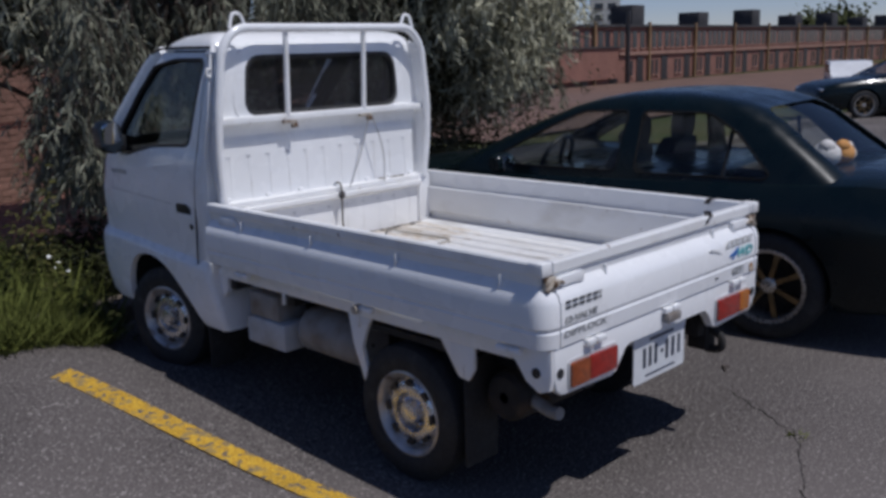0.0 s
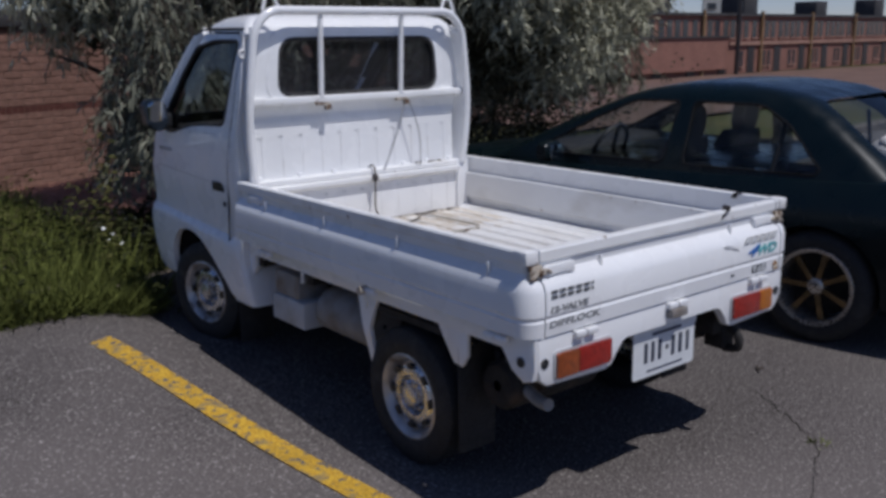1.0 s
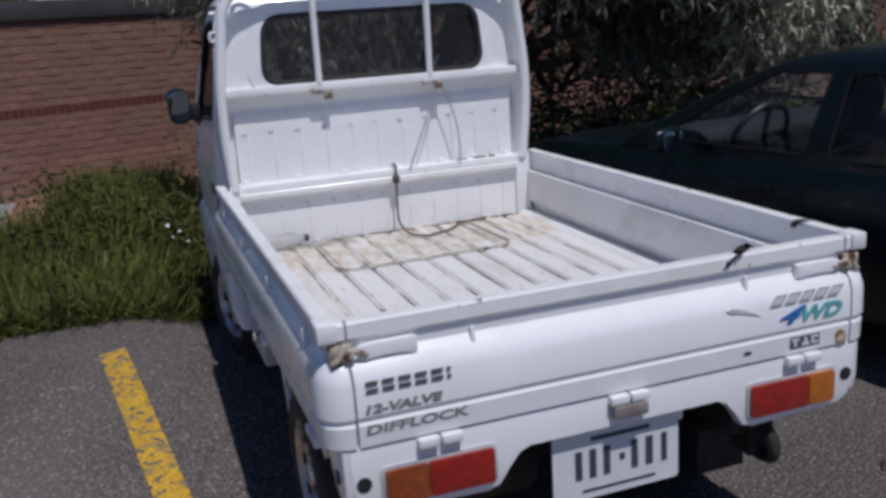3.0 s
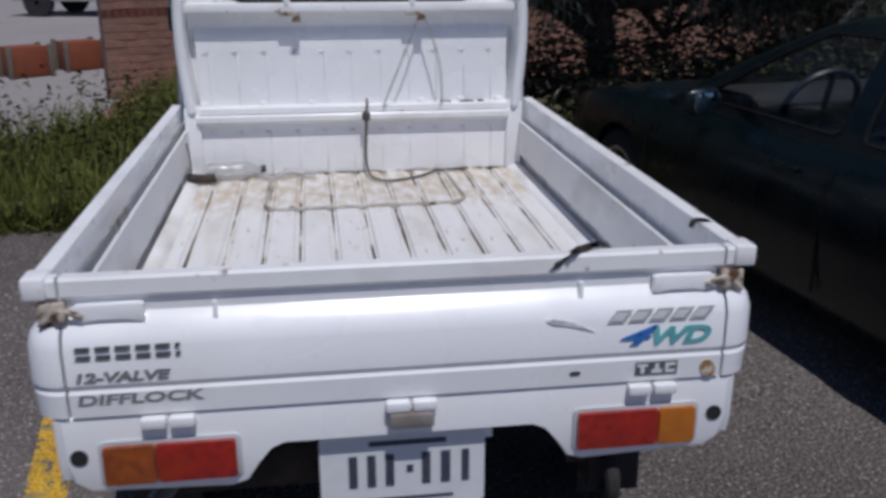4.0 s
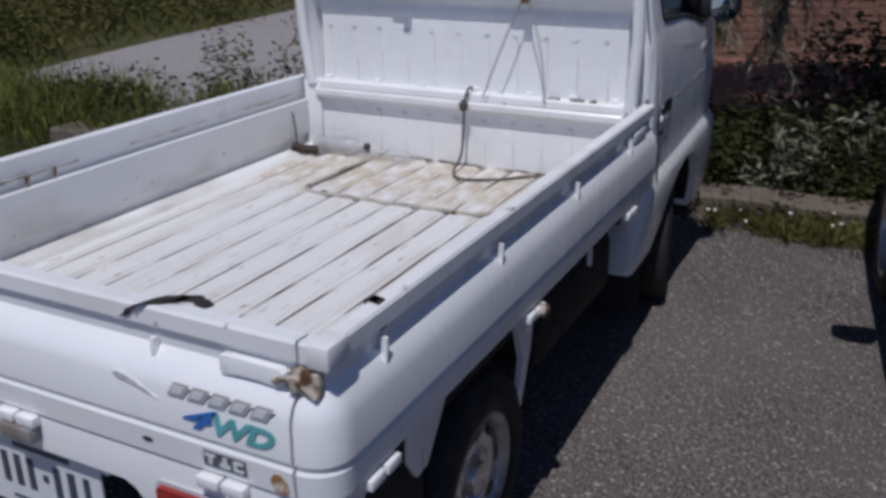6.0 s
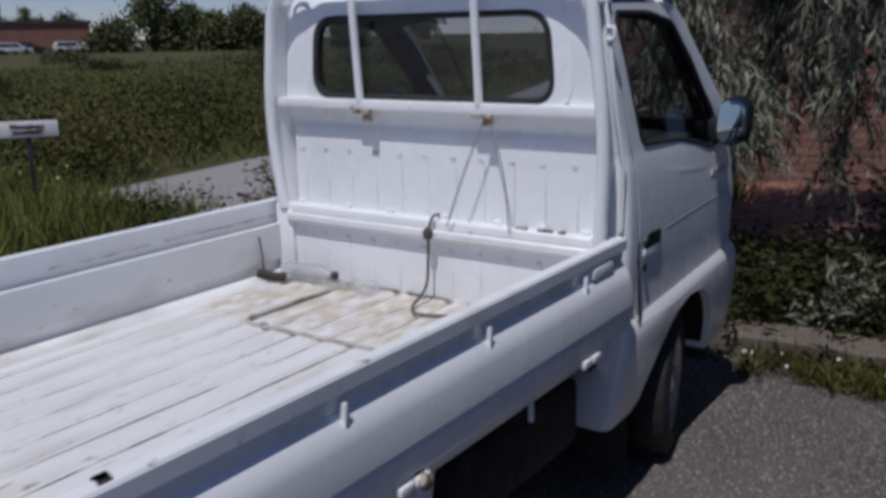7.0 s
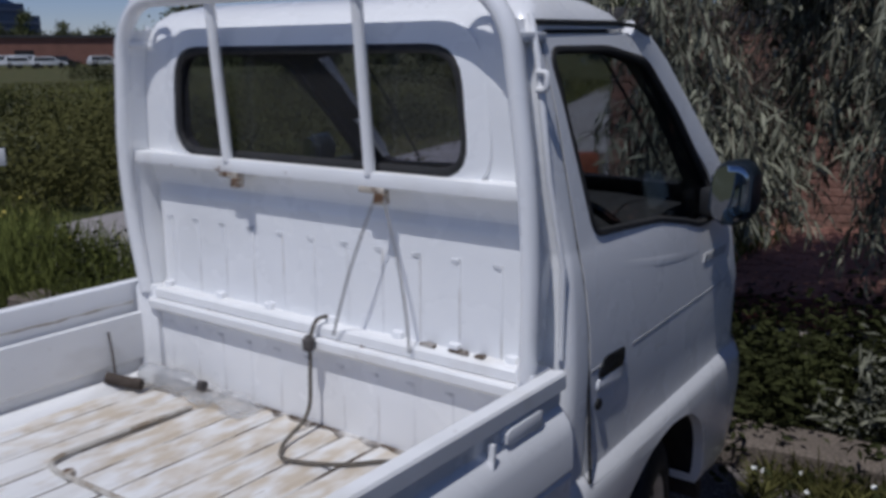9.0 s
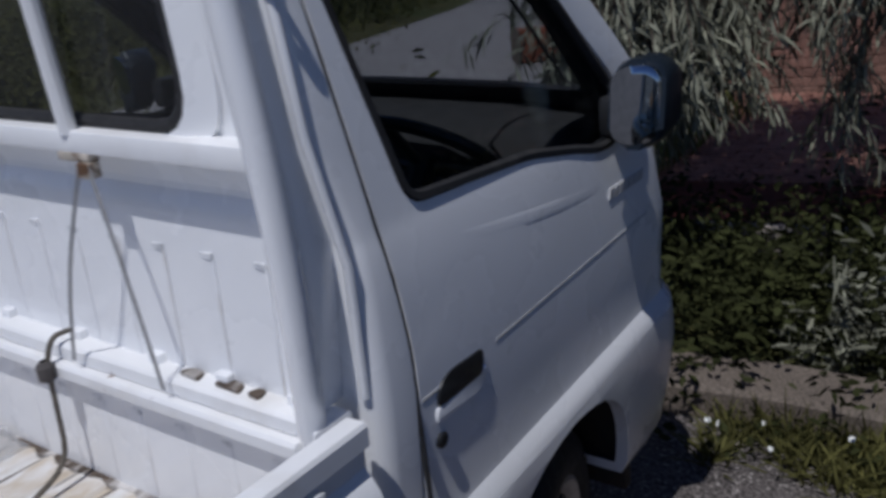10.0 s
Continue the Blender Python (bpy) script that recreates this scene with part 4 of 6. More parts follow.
    # windscreen pillar from the roof down to the dashboard's end
    bm = bmesh.new()
    loft(bm, [[(s * (x + a), y + b, z + c) for a, b, c in ((0.004, -0.040, -0.032), (0.010, -0.012, -0.010), (0.006, 0.012, 0.012), (-0.012, 0.022, 0.022), (-0.040, 0.020, 0.020), (-0.040, -0.03, -0.024))] for x, y, z in ((0.590, 2.43, 1.655), (0.592, 2.50, 1.632), (0.600, 2.585, 1.575), (0.622, 2.72, 1.447), (0.640, 2.84, 1.335), (0.652, 2.93, 1.245))])
    part("windscreen_pillar", bm, white_paint, cab, "", 0.7)
    bm = bmesh.new()
    tube(bm, [(s * 0.668, 1.968, 0.98), (s * 0.672, 1.962, 1.18), (s * 0.655, 1.930, 1.36), (s * 0.628, 1.924, 1.60), (s * 0.600, 1.944, 1.68)], 0.007, 8)
    part("rear_flange", bm, white_paint, cab)
    # wheel house
    bm = bmesh.new()
    prism(bm, [(2.82, 0.30), (2.81, 0.47), (2.76, 0.60), (2.66, 0.665), (2.51, 0.68), (2.38, 0.655), (2.26, 0.58), (2.08, 0.41), (2.06, 0.43), (2.24, 0.61), (2.37, 0.69), (2.51, 0.71), (2.68, 0.695), (2.79, 0.62), (2.84, 0.48), (2.85, 0.30)], "x", s * 0.42, s * 0.668)
    part("wheel_house", bm, chassis_black, truck)
# rear window with black rubber frame
frame_line = smooth_poly([(-0.470, 1.358), (0.470, 1.358), (0.446, 1.616), (-0.446, 1.616)], 0.080, 5)
bm = bmesh.new()
tube(bm, [(x, 1.920 - (z - 1.36) * 0.02, z) for x, z in frame_line], 0.0105, 8, True)
rear_window = part("rear_window", bm, black_rubber, cab, "rear window in a black rubber frame")
bm = bmesh.new()
bm.faces.new([bm.verts.new((x, 1.928, z)) for x, z in frame_line])
bmesh.ops.solidify(bm, geom=bm.faces, thickness=0.004)
pane = part("window_pane", bm, cab_glass, rear_window)
pane.visible_shadow = False
# raised pressing round the rear window
bm = bmesh.new()
outer = smooth_poly([(-0.535, 1.325), (0.535, 1.325), (0.500, 1.672), (-0.500, 1.672)], 0.11, 5)
inner = smooth_poly([(-0.480, 1.348), (0.480, 1.348), (0.456, 1.626), (-0.456, 1.626)], 0.084, 5)
n = len(outer)
rings = [[bm.verts.new((x, y, z)) for x, z in line] for line, y in ((outer, 1.940), (outer, 1.920), (inner, 1.908), (inner, 1.936))]
for a, b in zip(rings, rings[1:] + rings[:1]):
    for k in range(n):
        bm.faces.new((a[k], a[(k + 1) % n], b[(k + 1) % n], b[k]))
part("window_pressing", bm, white_paint, cab, "", 0.5)
# windscreen
bm = bmesh.new()
ws = smooth_poly([(-0.575, 1.225), (0.575, 1.225), (0.535, 1.655), (-0.535, 1.655)], 0.06, 4)
bm.faces.new([bm.verts.new((x, np.interp(z, [1.2, 1.66], [2.985, 2.525]) - 0.035 * (x / 0.6) ** 2 * 2, z)) for x, z in ws])
bmesh.ops.triangulate(bm, faces=bm.faces)
bmesh.ops.solidify(bm, geom=bm.faces, thickness=0.004)
screen = part("windscreen", bm, cab_glass, cab)
screen.visible_shadow = False
# interior
for s in (-1, 1):
    bm = bmesh.new()
    back = [[(s * 0.32 + x * w, y + dy, z) for x, y in round_rect(-1, 1, 0, 0.11, 0.05, 3)] for z, w, dy in ((0.78, 0.22, 2.12), (1.0, 0.225, 2.09), (1.16, 0.20, 2.07), (1.21, 0.16, 2.065))]
    loft(bm, back)
    seat = part("seat_back", bm, seat_fabric, truck, "dark grey fabric seat back", 0.7)
    bm = bmesh.new()
    box(bm, s * 0.32 - 0.225, s * 0.32 + 0.225, 2.12, 2.62, 0.70, 0.82, 0.05, None, 3)
    part("seat_cushion", bm, seat_fabric, truck, "", 0.7)
bm = bmesh.new()
prism(bm, smooth_poly([(2.80, 0.80), (2.74, 0.95), (2.76, 1.10), (2.84, 1.165), (3.02, 1.175), (3.08, 1.10), (3.08, 0.80)], 0.04, 3), "x", -0.60, 0.60, 0.01)
dash = part("dashboard", bm, dash_plastic, truck, "dark grey plastic dashboard", 0.6)
bm = bmesh.new()
box(bm, -0.63, 0.63, 2.0, 3.08, 0.62, 0.70)
part("cab_floor", bm, chassis_black, truck)
bm = bmesh.new()
ring = [Vector((0.17 * math.cos(a), 0.17 * math.sin(a), 0)) for a in np.linspace(0, 2 * math.pi, 29)[:-1]]
m = pose(0.32, 2.62, 1.13, -38, 0, 0)
tube(bm, [m @ p for p in ring], 0.014, 8, True)
for a in (20, 160, 270):
    tube(bm, [m @ Vector((0, 0, -0.02)), m @ Vector((0.165 * math.cos(radians(a)), 0.165 * math.sin(radians(a)), 0))], 0.012, 6)
tube(bm, [m @ Vector((0, 0, 0.0)), m @ Vector((0, 0, -0.25))], 0.03, 8)
part("steering_wheel", bm, black_plastic, dash)
bm = bmesh.new()
tube(bm, rounded([(0.545, 2.06, 1.60), (0.52, 2.08, 1.30), (0.50, 2.12, 0.85)], 0.1), 0.022, 6)
part("seat_belt", bm, strap_dark, truck)

# wheels
def wheel(parent, at, s, tyre_r=0.268, width=0.145, rim_r=0.165):
    """A narrow tyre on a pressed steel wheel; s: which way its outer face looks."""
    x, y, z = at
    bm = bmesh.new()
    h = width / 2
    prof = [(-h * 0.75, rim_r - 0.004), (-h * 0.95, rim_r + 0.012), (-h, rim_r + 0.05), (-h * 0.93, tyre_r - 0.03), (-h * 0.78, tyre_r - 0.008), (-h * 0.5, tyre_r), (h * 0.5, tyre_r), (h * 0.78, tyre_r - 0.008), (h * 0.93, tyre_r - 0.03),
            (h, rim_r + 0.05), (h * 0.95, rim_r + 0.012), (h * 0.75, rim_r - 0.004), (-h * 0.75, rim_r - 0.004)]
    revolve(bm, [(s * d, r) for d, r in prof], "x", (x, y, z), 40)
    w = part("wheel", bm, black_rubber, parent, "narrow black tyre on a steel wheel", 0.7)
    bm = bmesh.new()
    prof = [(-h * 0.7, rim_r), (h * 0.86, rim_r + 0.004), (h * 0.90, rim_r - 0.004), (h * 0.80, rim_r - 0.014), (h * 0.70, rim_r - 0.020), (h * 0.25, rim_r - 0.030)]
    revolve(bm, [(s * d, r) for d, r in prof], "x", (x, y, z), 40)
    part("rim", bm, rim_rusty, w, "rust-browned rim", 0.6)
    bm = bmesh.new()
    prof = [(h * 0.25, rim_r - 0.028), (h * 0.50, rim_r - 0.040), (h * 0.64, rim_r - 0.062), (h * 0.60, rim_r - 0.085), (h * 0.30, 0.068), (h * 0.32, 0.05), (h * 0.78, 0.042), (h * 0.82, 0.032), (h * 0.82, 0.0005)]
    revolve(bm, [(s * d, r) for d, r in prof], "x", (x, y, z), 40)
    disc = part("disc", bm, steel_wheel, w, "dull silver wheel disc", 0.6)
    for k in range(8):
        a = 2 * math.pi * k / 8
        bm = bmesh.new()
        c = (x + s * h * 0.55, y + 0.118 * math.cos(a), z + 0.118 * math.sin(a))
        prism(bm, round_rect(-0.019, 0.019, -0.010, 0.010, 0.009, 3), "x", -0.012, 0.0075)
        bmesh.ops.transform(bm, matrix=Matrix.Translation(c) @ Matrix.Rotation(a + math.pi / 2, 4, "X"), verts=bm.verts)
        part("slot", bm, black_plastic, disc)
    for k in range(4):
        a = 2 * math.pi * (k + 0.5) / 4
        bm = bmesh.new()
        revolve(bm, [(0.0, 0.009), (s * 0.014, 0.009), (s * 0.018, 0.005), (s * 0.018, 0.0005)], "x", (x + s * h * 0.30, y + 0.056 * math.cos(a), z + 0.056 * math.sin(a)), 6)
        part("wheel_nut", bm, steel_wheel, disc)
    return w


for yw, zw in ((0.685, 0.284), (2.515, 0.310)):
    for s in (-1, 1):
        w = wheel(truck, (s * 0.592, yw, zw), s)
        if yw > 2:  # steered a little to the left
            w.matrix_basis = Matrix.Translation((s * 0.592, yw, 0)) @ Matrix.Rotation(radians(13), 4, "Z") @ Matrix.Translation((-s * 0.592, -yw, 0))

# chassis
for s in (-1, 1):
    bm = bmesh.new()
    box(bm, s * 0.38 - 0.03, s * 0.38 + 0.03, 0.04, 3.0, 0.47, 0.56, 0.006)
    part("frame_rail", bm, chassis_black, truck)
    bm = bmesh.new()
    box(bm, s * 0.645 - 0.018, s * 0.645 + 0.018, 0.15, 1.92, 0.625, 0.684, 0.006)
    part("bed_rail", bm, white_paint, truck, "", 0.5)
    # rear wheel brackets and mud flap
    bm = bmesh.new()
    prism(bm, [(0.86, 0.635), (1.01, 0.635), (0.98, 0.50), (0.925, 0.36), (0.90, 0.355), (0.905, 0.42), (0.93, 0.50), (0.90, 0.57)], "x", s * 0.640, s * 0.655, 0.003)
    part("front_bracket", bm, white_paint, truck, "", 0.5)
    bm = bmesh.new()
    prism(bm, [(0.33, 0.635), (0.50, 0.635), (0.46, 0.58), (0.405, 0.50), (0.36, 0.495), (0.33, 0.54)], "x", s * 0.640, s * 0.655, 0.003)
    part("rear_bracket", bm, white_paint, truck, "", 0.5)
    bm = bmesh.new()
    box(bm, s * 0.57 - 0.085, s * 0.57 + 0.085, 0.375, 0.383, 0.16, 0.56, 0.003)
    part("mud_flap", bm, black_rubber, truck)
    bm = bmesh.new()
    prism(bm, [(0.38, 0.60), (1.02, 0.60), (1.02, 0.575), (0.38, 0.575)], "x", s * 0.50, s * 0.64)
    part("wheel_cover", bm, chassis_black, truck)
    bm = bmesh.new()
    tube(bm, [(s * 0.44, y, 0.30 + 0.14 * ((y - 0.712) / 0.55) ** 2) for y in np.linspace(0.16, 1.26, 9)], 0.028, 6)
    part("leaf_spring", bm, chassis_black, truck)
    bm = bmesh.new()
    prism(bm, [(1.90, 0.64), (1.99, 0.66), (1.99, 0.55), (1.95, 0.50), (1.90, 0.56)], "x", s * 0.62, s * 0.645, 0.004)
    part("cab_mount", bm, white_paint, truck, "", 0.5)
    bm = bmesh.new()
    box(bm, s * 0.57 - 0.09, s * 0.57 + 0.09, 2.075, 2.083, 0.14, 0.42, 0.003)
    part("mud_flap", bm, black_rubber, truck)
bm = bmesh.new()
tube(bm, [(-0.55, 0.685, 0.284), (0.55, 0.685, 0.284)], 0.035, 10)
revolve(bm, [(-0.13, 0.03), (-0.10, 0.09), (0.0, 0.125), (0.10, 0.09), (0.13, 0.03)], "x", (0.0, 0.685, 0.284), 20)
part("rear_axle", bm, chassis_black, truck)
bm = bmesh.new()
tube(bm, [(-0.5, 2.515, 0.31), (0.5, 2.515, 0.31)], 0.03, 10)
part("front_axle", bm, chassis_black, truck)
for y in (0.06, 0.5, 1.0, 1.4, 1.85):
    bm = bmesh.new()
    box(bm, -0.63, 0.63, y, y + 0.05, 0.565, 0.655, 0.005)
    part("cross_member", bm, chassis_black, truck)
bm = bmesh.new()
box(bm, -0.36, 0.36, 1.15, 2.6, 0.26, 0.60, 0.05)
part("engine_pan", bm, chassis_black, truck)
bm = bmesh.new()
revolve(bm, [(-0.62, 0.02), (-0.62, 0.075), (-0.60, 0.09), (-0.20, 0.09), (-0.18, 0.075), (-0.18, 0.02)], "x", (0.05, 0.27, 0.43), 20)
part("muffler", bm, chassis_black, truck, "grimy exhaust muffler")
bm = bmesh.new()
tube(bm, rounded([(-0.48, 0.27, 0.43), (-0.54, 0.09, 0.42), (-0.545, 0.045, 0.425)], 0.05), 0.022, 12)
part("tail_pipe", bm, tank_grey, truck)
bm = bmesh.new()
tube(bm, rounded([(0.44, 0.06, 0.50), (0.44, -0.015, 0.47), (0.44, -0.02, 0.41), (0.44, 0.05, 0.40)], 0.03), 0.017, 8)
box(bm, 0.40, 0.48, 0.03, 0.12, 0.40, 0.56, 0.01)
part("tow_hook", bm, chassis_black, truck)
bm = bmesh.new()
box(bm, -0.645, -0.47, 1.47, 1.76, 0.345, 0.47, 0.012)
battery_box = part("battery_box", bm, box_grey, truck, "pale grey battery box")
bm = bmesh.new()
box(bm, -0.635, -0.48, 1.52, 1.745, 0.472, 0.585, 0.01)
part("battery", bm, tank_grey, battery_box)
bm = bmesh.new()
revolve(bm, [(1.02, 0.01), (1.02, 0.085), (1.04, 0.10), (1.40, 0.10), (1.42, 0.085), (1.42, 0.01)], "y", (-0.52, 0, 0.45), 20)
part("air_tank", bm, tank_grey, truck, "grimy grey canister")
bm = bmesh.new()
box(bm, 0.42, 0.63, 1.10, 1.80, 0.36, 0.58, 0.04)
part("fuel_tank", bm, chassis_black, truck)

# ---------- ground, kerb, road ----------
def step(u):
    u = max(0.0, min(1.0, u))
    return u * u * (3 - 2 * u)


def rise(x, y):
    """The asphalt lifts a little towards the kerb, more so on the truck's left."""
    ahead = 0.05 * step((y - 0.5) / 2.3) * (1 - 0.6 * step((x - 0.7) / 0.6))
    left = (0.035 * step((y + 1) / 1.5) + 0.06 * step((y - 0.8) / 1.8)) * step((-x - 0.70) / 0.45)
    return (ahead + left) * (1 - step((y - 5.5) / 3)) * (1 - step((-x - 4) / 2))


def height(x, y):
    """Lie of the land: level round the car park and over the field, falling gently away beyond the brick wall."""
    return rise(x, y) - 0.02 - 1.9 * step((math.hypot(max(0.0, x), max(0.0, y)) - 16) / 60) * step((x - 4) / 25)


def draped(name, xs, ys, inside, mat, up=0.0):
    """A sheet that follows the rise of the asphalt."""
    bm = bmesh.new()
    grid = {(i, j): bm.verts.new((inside(x, y)[0], inside(x, y)[1], rise(*inside(x, y)) + up)) for i, x in enumerate(xs) for j, y in enumerate(ys)}
    for i in range(len(xs) - 1):
        for j in range(len(ys) - 1):
            bm.faces.new((grid[i, j], grid[i + 1, j], grid[i + 1, j + 1], grid[i, j + 1]))
    return part(name, bm, mat)


bm = bmesh.new()
xs = [-1500, -400, -150, -90] + list(np.linspace(-60, 100, 81)) + [120, 150, 400, 1500]
ys = [-1500, -300, -80] + list(np.linspace(-30, 90, 61)) + [130, 250, 600, 1800]
grid = [[bm.verts.new((x, y, height(x, y) - rise(x, y) - 0.04)) for x in xs] for y in ys]
for r0, r1 in zip(grid, grid[1:]):
    for i in range(len(xs) - 1):
        bm.faces.new((r0[i], r0[i + 1], r1[i + 1], r1[i]))
tagged(part("ground", bm, soil), "rough soil with short grass", "ground", kind="structure")
KERB = 0.17  # slope of the kerb line in plan


def kerb_y(x, off=0.0):
    return 3.48 + KERB * max(-3.5, min(x, 12.0)) + off


def lot_point(x, v):
    """Car park sheet: v runs from far behind the camera to the kerb."""
    y = kerb_y(x) + 0.02
    return x, y - v if v < 8 else y - 8 - (v - 8) * 4


lot_xs = [-3.4 + 0.2 * k for k in range(26)] + [2.0, 2.6, 3.5, 6, 10, 20, 40]
pavement = tagged(draped("pavement", lot_xs, [0, 0.2, 0.4, 0.6, 0.8, 1.0, 1.2, 1.4, 1.6, 1.8, 2.0, 2.2, 2.5, 2.8, 3.1, 3.5, 4, 4.6, 5.5, 8, 16], lot_point, asphalt), "worn grey-brown asphalt of a car park", "pavement", kind="structure")
crack_fill = material("crack_fill", (0.035, 0.031, 0.028), 0.95, spec=0.2, vary=0.3, scale=20, grain=0.3, grain_scale=150)
rnd = random.Random(21)
for line in ([(0.98, 0.22), (0.80, -0.06), (0.685, -0.235), (0.46, -0.36), (0.20, -0.48), (-0.15, -0.95)], [(1.25, -0.30), (1.05, -0.16), (0.80, -0.06)], [(-2.2, 1.1), (-1.9, 0.6), (-1.75, 0.1), (-1.35, -0.5)], [(-0.95, -0.35), (-0.55, -0.62), (-0.15, -0.95), (0.10, -1.35)]):
    pts = []
    for (xa, ya), (xb, yb) in zip(line, line[1:]):
        pts += [(xa + (xb - xa) * u + rnd.uniform(-0.014, 0.014), ya + (yb - ya) * u + rnd.uniform(-0.014, 0.014)) for u in np.linspace(0, 1, 9)[:-1]]
    bm = bmesh.new()
    rows = []
    for x, y in pts:
        w = rnd.uniform(0.0008, 0.0032)
        rows.append([bm.verts.new((x - w, y + w * 0.7, rise(x, y) + 0.0035)), bm.verts.new((x + w, y - w * 0.7, rise(x, y) + 0.0035))])
    for r0, r1 in zip(rows, rows[1:]):
        bm.faces.new((r0[0], r0[1], r1[1], r1[0]))
    part("crack", bm, crack_fill, pavement, "dark crack in the asphalt", 0)
bm = bmesh.new()
sec = [(-0.0, -0.05), (0.0, 0.095), (0.015, 0.11), (0.225, 0.11), (0.24, 0.095), (0.24, -0.05)]
loft(bm, [[(x, kerb_y(x, o), rise(x, kerb_y(x)) + z) for o, z in sec] for x in [-3.4 + 0.3 * k for k in range(30)] + [8, 14, 40]])
tagged(part("kerb", bm, concrete, None, "", 0.5), "weathered concrete kerb", "kerb", kind="structure")


def line_point(u, v):
    """Parking line: u across its width, v along it away from the kerb."""
    x0 = -1.270 + 0.128 * (2.5 - v)
    return x0 + u * 0.114, v + 0.05 * u


tagged(draped("parking_line", [0, 0.5, 1], list(np.linspace(2.5, -4, 40)), line_point, yellow_paint, 0.004), "worn yellow parking line on the asphalt", "road marking", kind="structure")
bm = bmesh.new()
prism(bm, [(-6.45, 5.0), (-5.3, 4.25), (-3.9, 3.9), (-2.95, 4.05), (-1.75, 5.6), (-1.7, 8.6), (-2.3, 30), (-7.5, 60), (-26, 60), (-11.4, 24), (-8.4, 15.5), (-7.3, 11.0), (-6.9, 7.6)], "z", -0.06, 0.012)
tagged(part("road", bm, road_grey, None, "", 0), "pale grey concrete road", "road", kind="structure")

# ---------- brick wall behind the kerb ----------
WALL_A, WALL_DIR = Vector((-2.25, 8.15, 0)), Vector((math.cos(radians(20)), math.sin(radians(20)), 0))
wall = root("wall_north", "reddish brown brick wall with a dark soldier course and coping", "wall", WALL_A, 20, kind="structure")
bm = bmesh.new()
box(bm, 0, 10, -0.006, 0.24, -0.1, 1.78)
part("core", bm, mortar, wall, "", 0)
bm = bmesh.new()
box(bm, -0.04, 10.04, -0.05, 0.29, 1.78, 1.97, 0.012)
part("coping", bm, coping_dark, wall, "dark concrete coping", 0.5)
# courses of brick: those past the first metres are joined
BW, BH, BG = 0.215, 0.066, 0.011
bm = bmesh.new()
box(bm, 0, BW, -0.012, 0.03, 0, BH, 0.004, None, 1)
brick_mesh = bpy.data.meshes.new("brick")
bm.to_mesh(brick_mesh)
bm.free()
brick_mesh.materials.append(brick_red)
tmpl_v = [tuple(v.co) for v in brick_mesh.vertices]
tmpl_f = [tuple(p.vertices) for p in brick_mesh.polygons]
rest_v, rest_f, count = [], [], 0
DARK = 11
for row in range(23):
    z = 0.0 + row * (BH + BG)
    for i in range(44):
        x = i * (BW + BG) + (0.0 if row % 2 else -0.11)
        if x < 0 or x + BW > 9.98 or row == DARK:
            continue
        y = 0.0 + 0.003 * math.sin(i * 3.1 + row * 1.7)
        if count < 296 and x < 3.9 and row > 4:
            o = new("brick", brick_mesh)
            o.parent = wall
            o.location = (x, y, z)
            count += 1
        else:
            n0 = len(rest_v)
            rest_v += [(a + x, b + y, c + z) for a, b, c in tmpl_v]
            rest_f += [tuple(n0 + k for k in f) for f in tmpl_f]
tagged(mesh_part("bricks", rest_v, rest_f, brick_mass, wall), kind="stuff")
bm = bmesh.new()
for i in range(131):
    box(bm, i * 0.076, i * 0.076 + 0.067, -0.010, 0.03, DARK * (BH + BG) - 0.004, DARK * (BH + BG) + 0.072)
soldier = part("soldier_course", bm, brick_dark, wall, "recessed dark soldier course", 0)
tagged(soldier, kind="stuff")

# ---------- paved strip before the wall ----------
def edge_y(x, off=0.0):
    return 5.24 + 0.22 * x + off


bm = bmesh.new()
loft(bm, [[(x, edge_y(x, o), z) for o, z in ((0.0, -0.05), (0.0, 0.075), (0.10, 0.075), (0.10, -0.05))] for x in np.linspace(-2.0, 4.5, 14)])
tagged(part("edging", bm, edging_pale, None, "", 0.5), "pale concrete edging of the paved strip", "kerb", kind="structure")
bm = bmesh.new()
prism(bm, [(-2.0, edge_y(-2.0, 0.1)), (4.5, edge_y(4.5, 0.1)), (4.5, edge_y(4.5, 0.85)), (-2.0, edge_y(-2.0, 0.85))], "z", -0.05, 0.055)
tagged(part("gutter_strip", bm, paver_dark, None, "", 0), "dark red strip of paving before the wall", "pavement", kind="structure")
pav_v, pav_f = [], []
for r in range(34):
    for i in range(29):
        x, off = -2.1 + i * 0.226 + (0.113 if r % 2 else 0), 0.87 + r * 0.077
        p0 = Vector((x, edge_y(x, off), 0))
        s0 = (p0 - WALL_A).cross(WALL_DIR).z
        if s0 < 0.16:
            continue
        k = len(pav_v)
        for z in (-0.03, 0.06 + 0.003 * math.sin(i * 2.7 + r)):
            pav_v += [(x, edge_y(x, off), z), (x + 0.215, edge_y(x + 0.215, off), z), (x + 0.215, edge_y(x + 0.215, off + 0.067), z), (x, edge_y(x, off + 0.067), z)]
        pav_f += [(k + 4, k + 5, k + 6, k + 7), (k, k + 1, k + 5, k + 4), (k + 1, k + 2, k + 6, k + 5), (k + 2, k + 3, k + 7, k + 6), (k + 3, k, k + 4, k + 7)]
tagged(mesh_part("brick_paving", pav_v, pav_f, paver_red), "brown-red brick paving before the wall", "paving", kind="stuff")

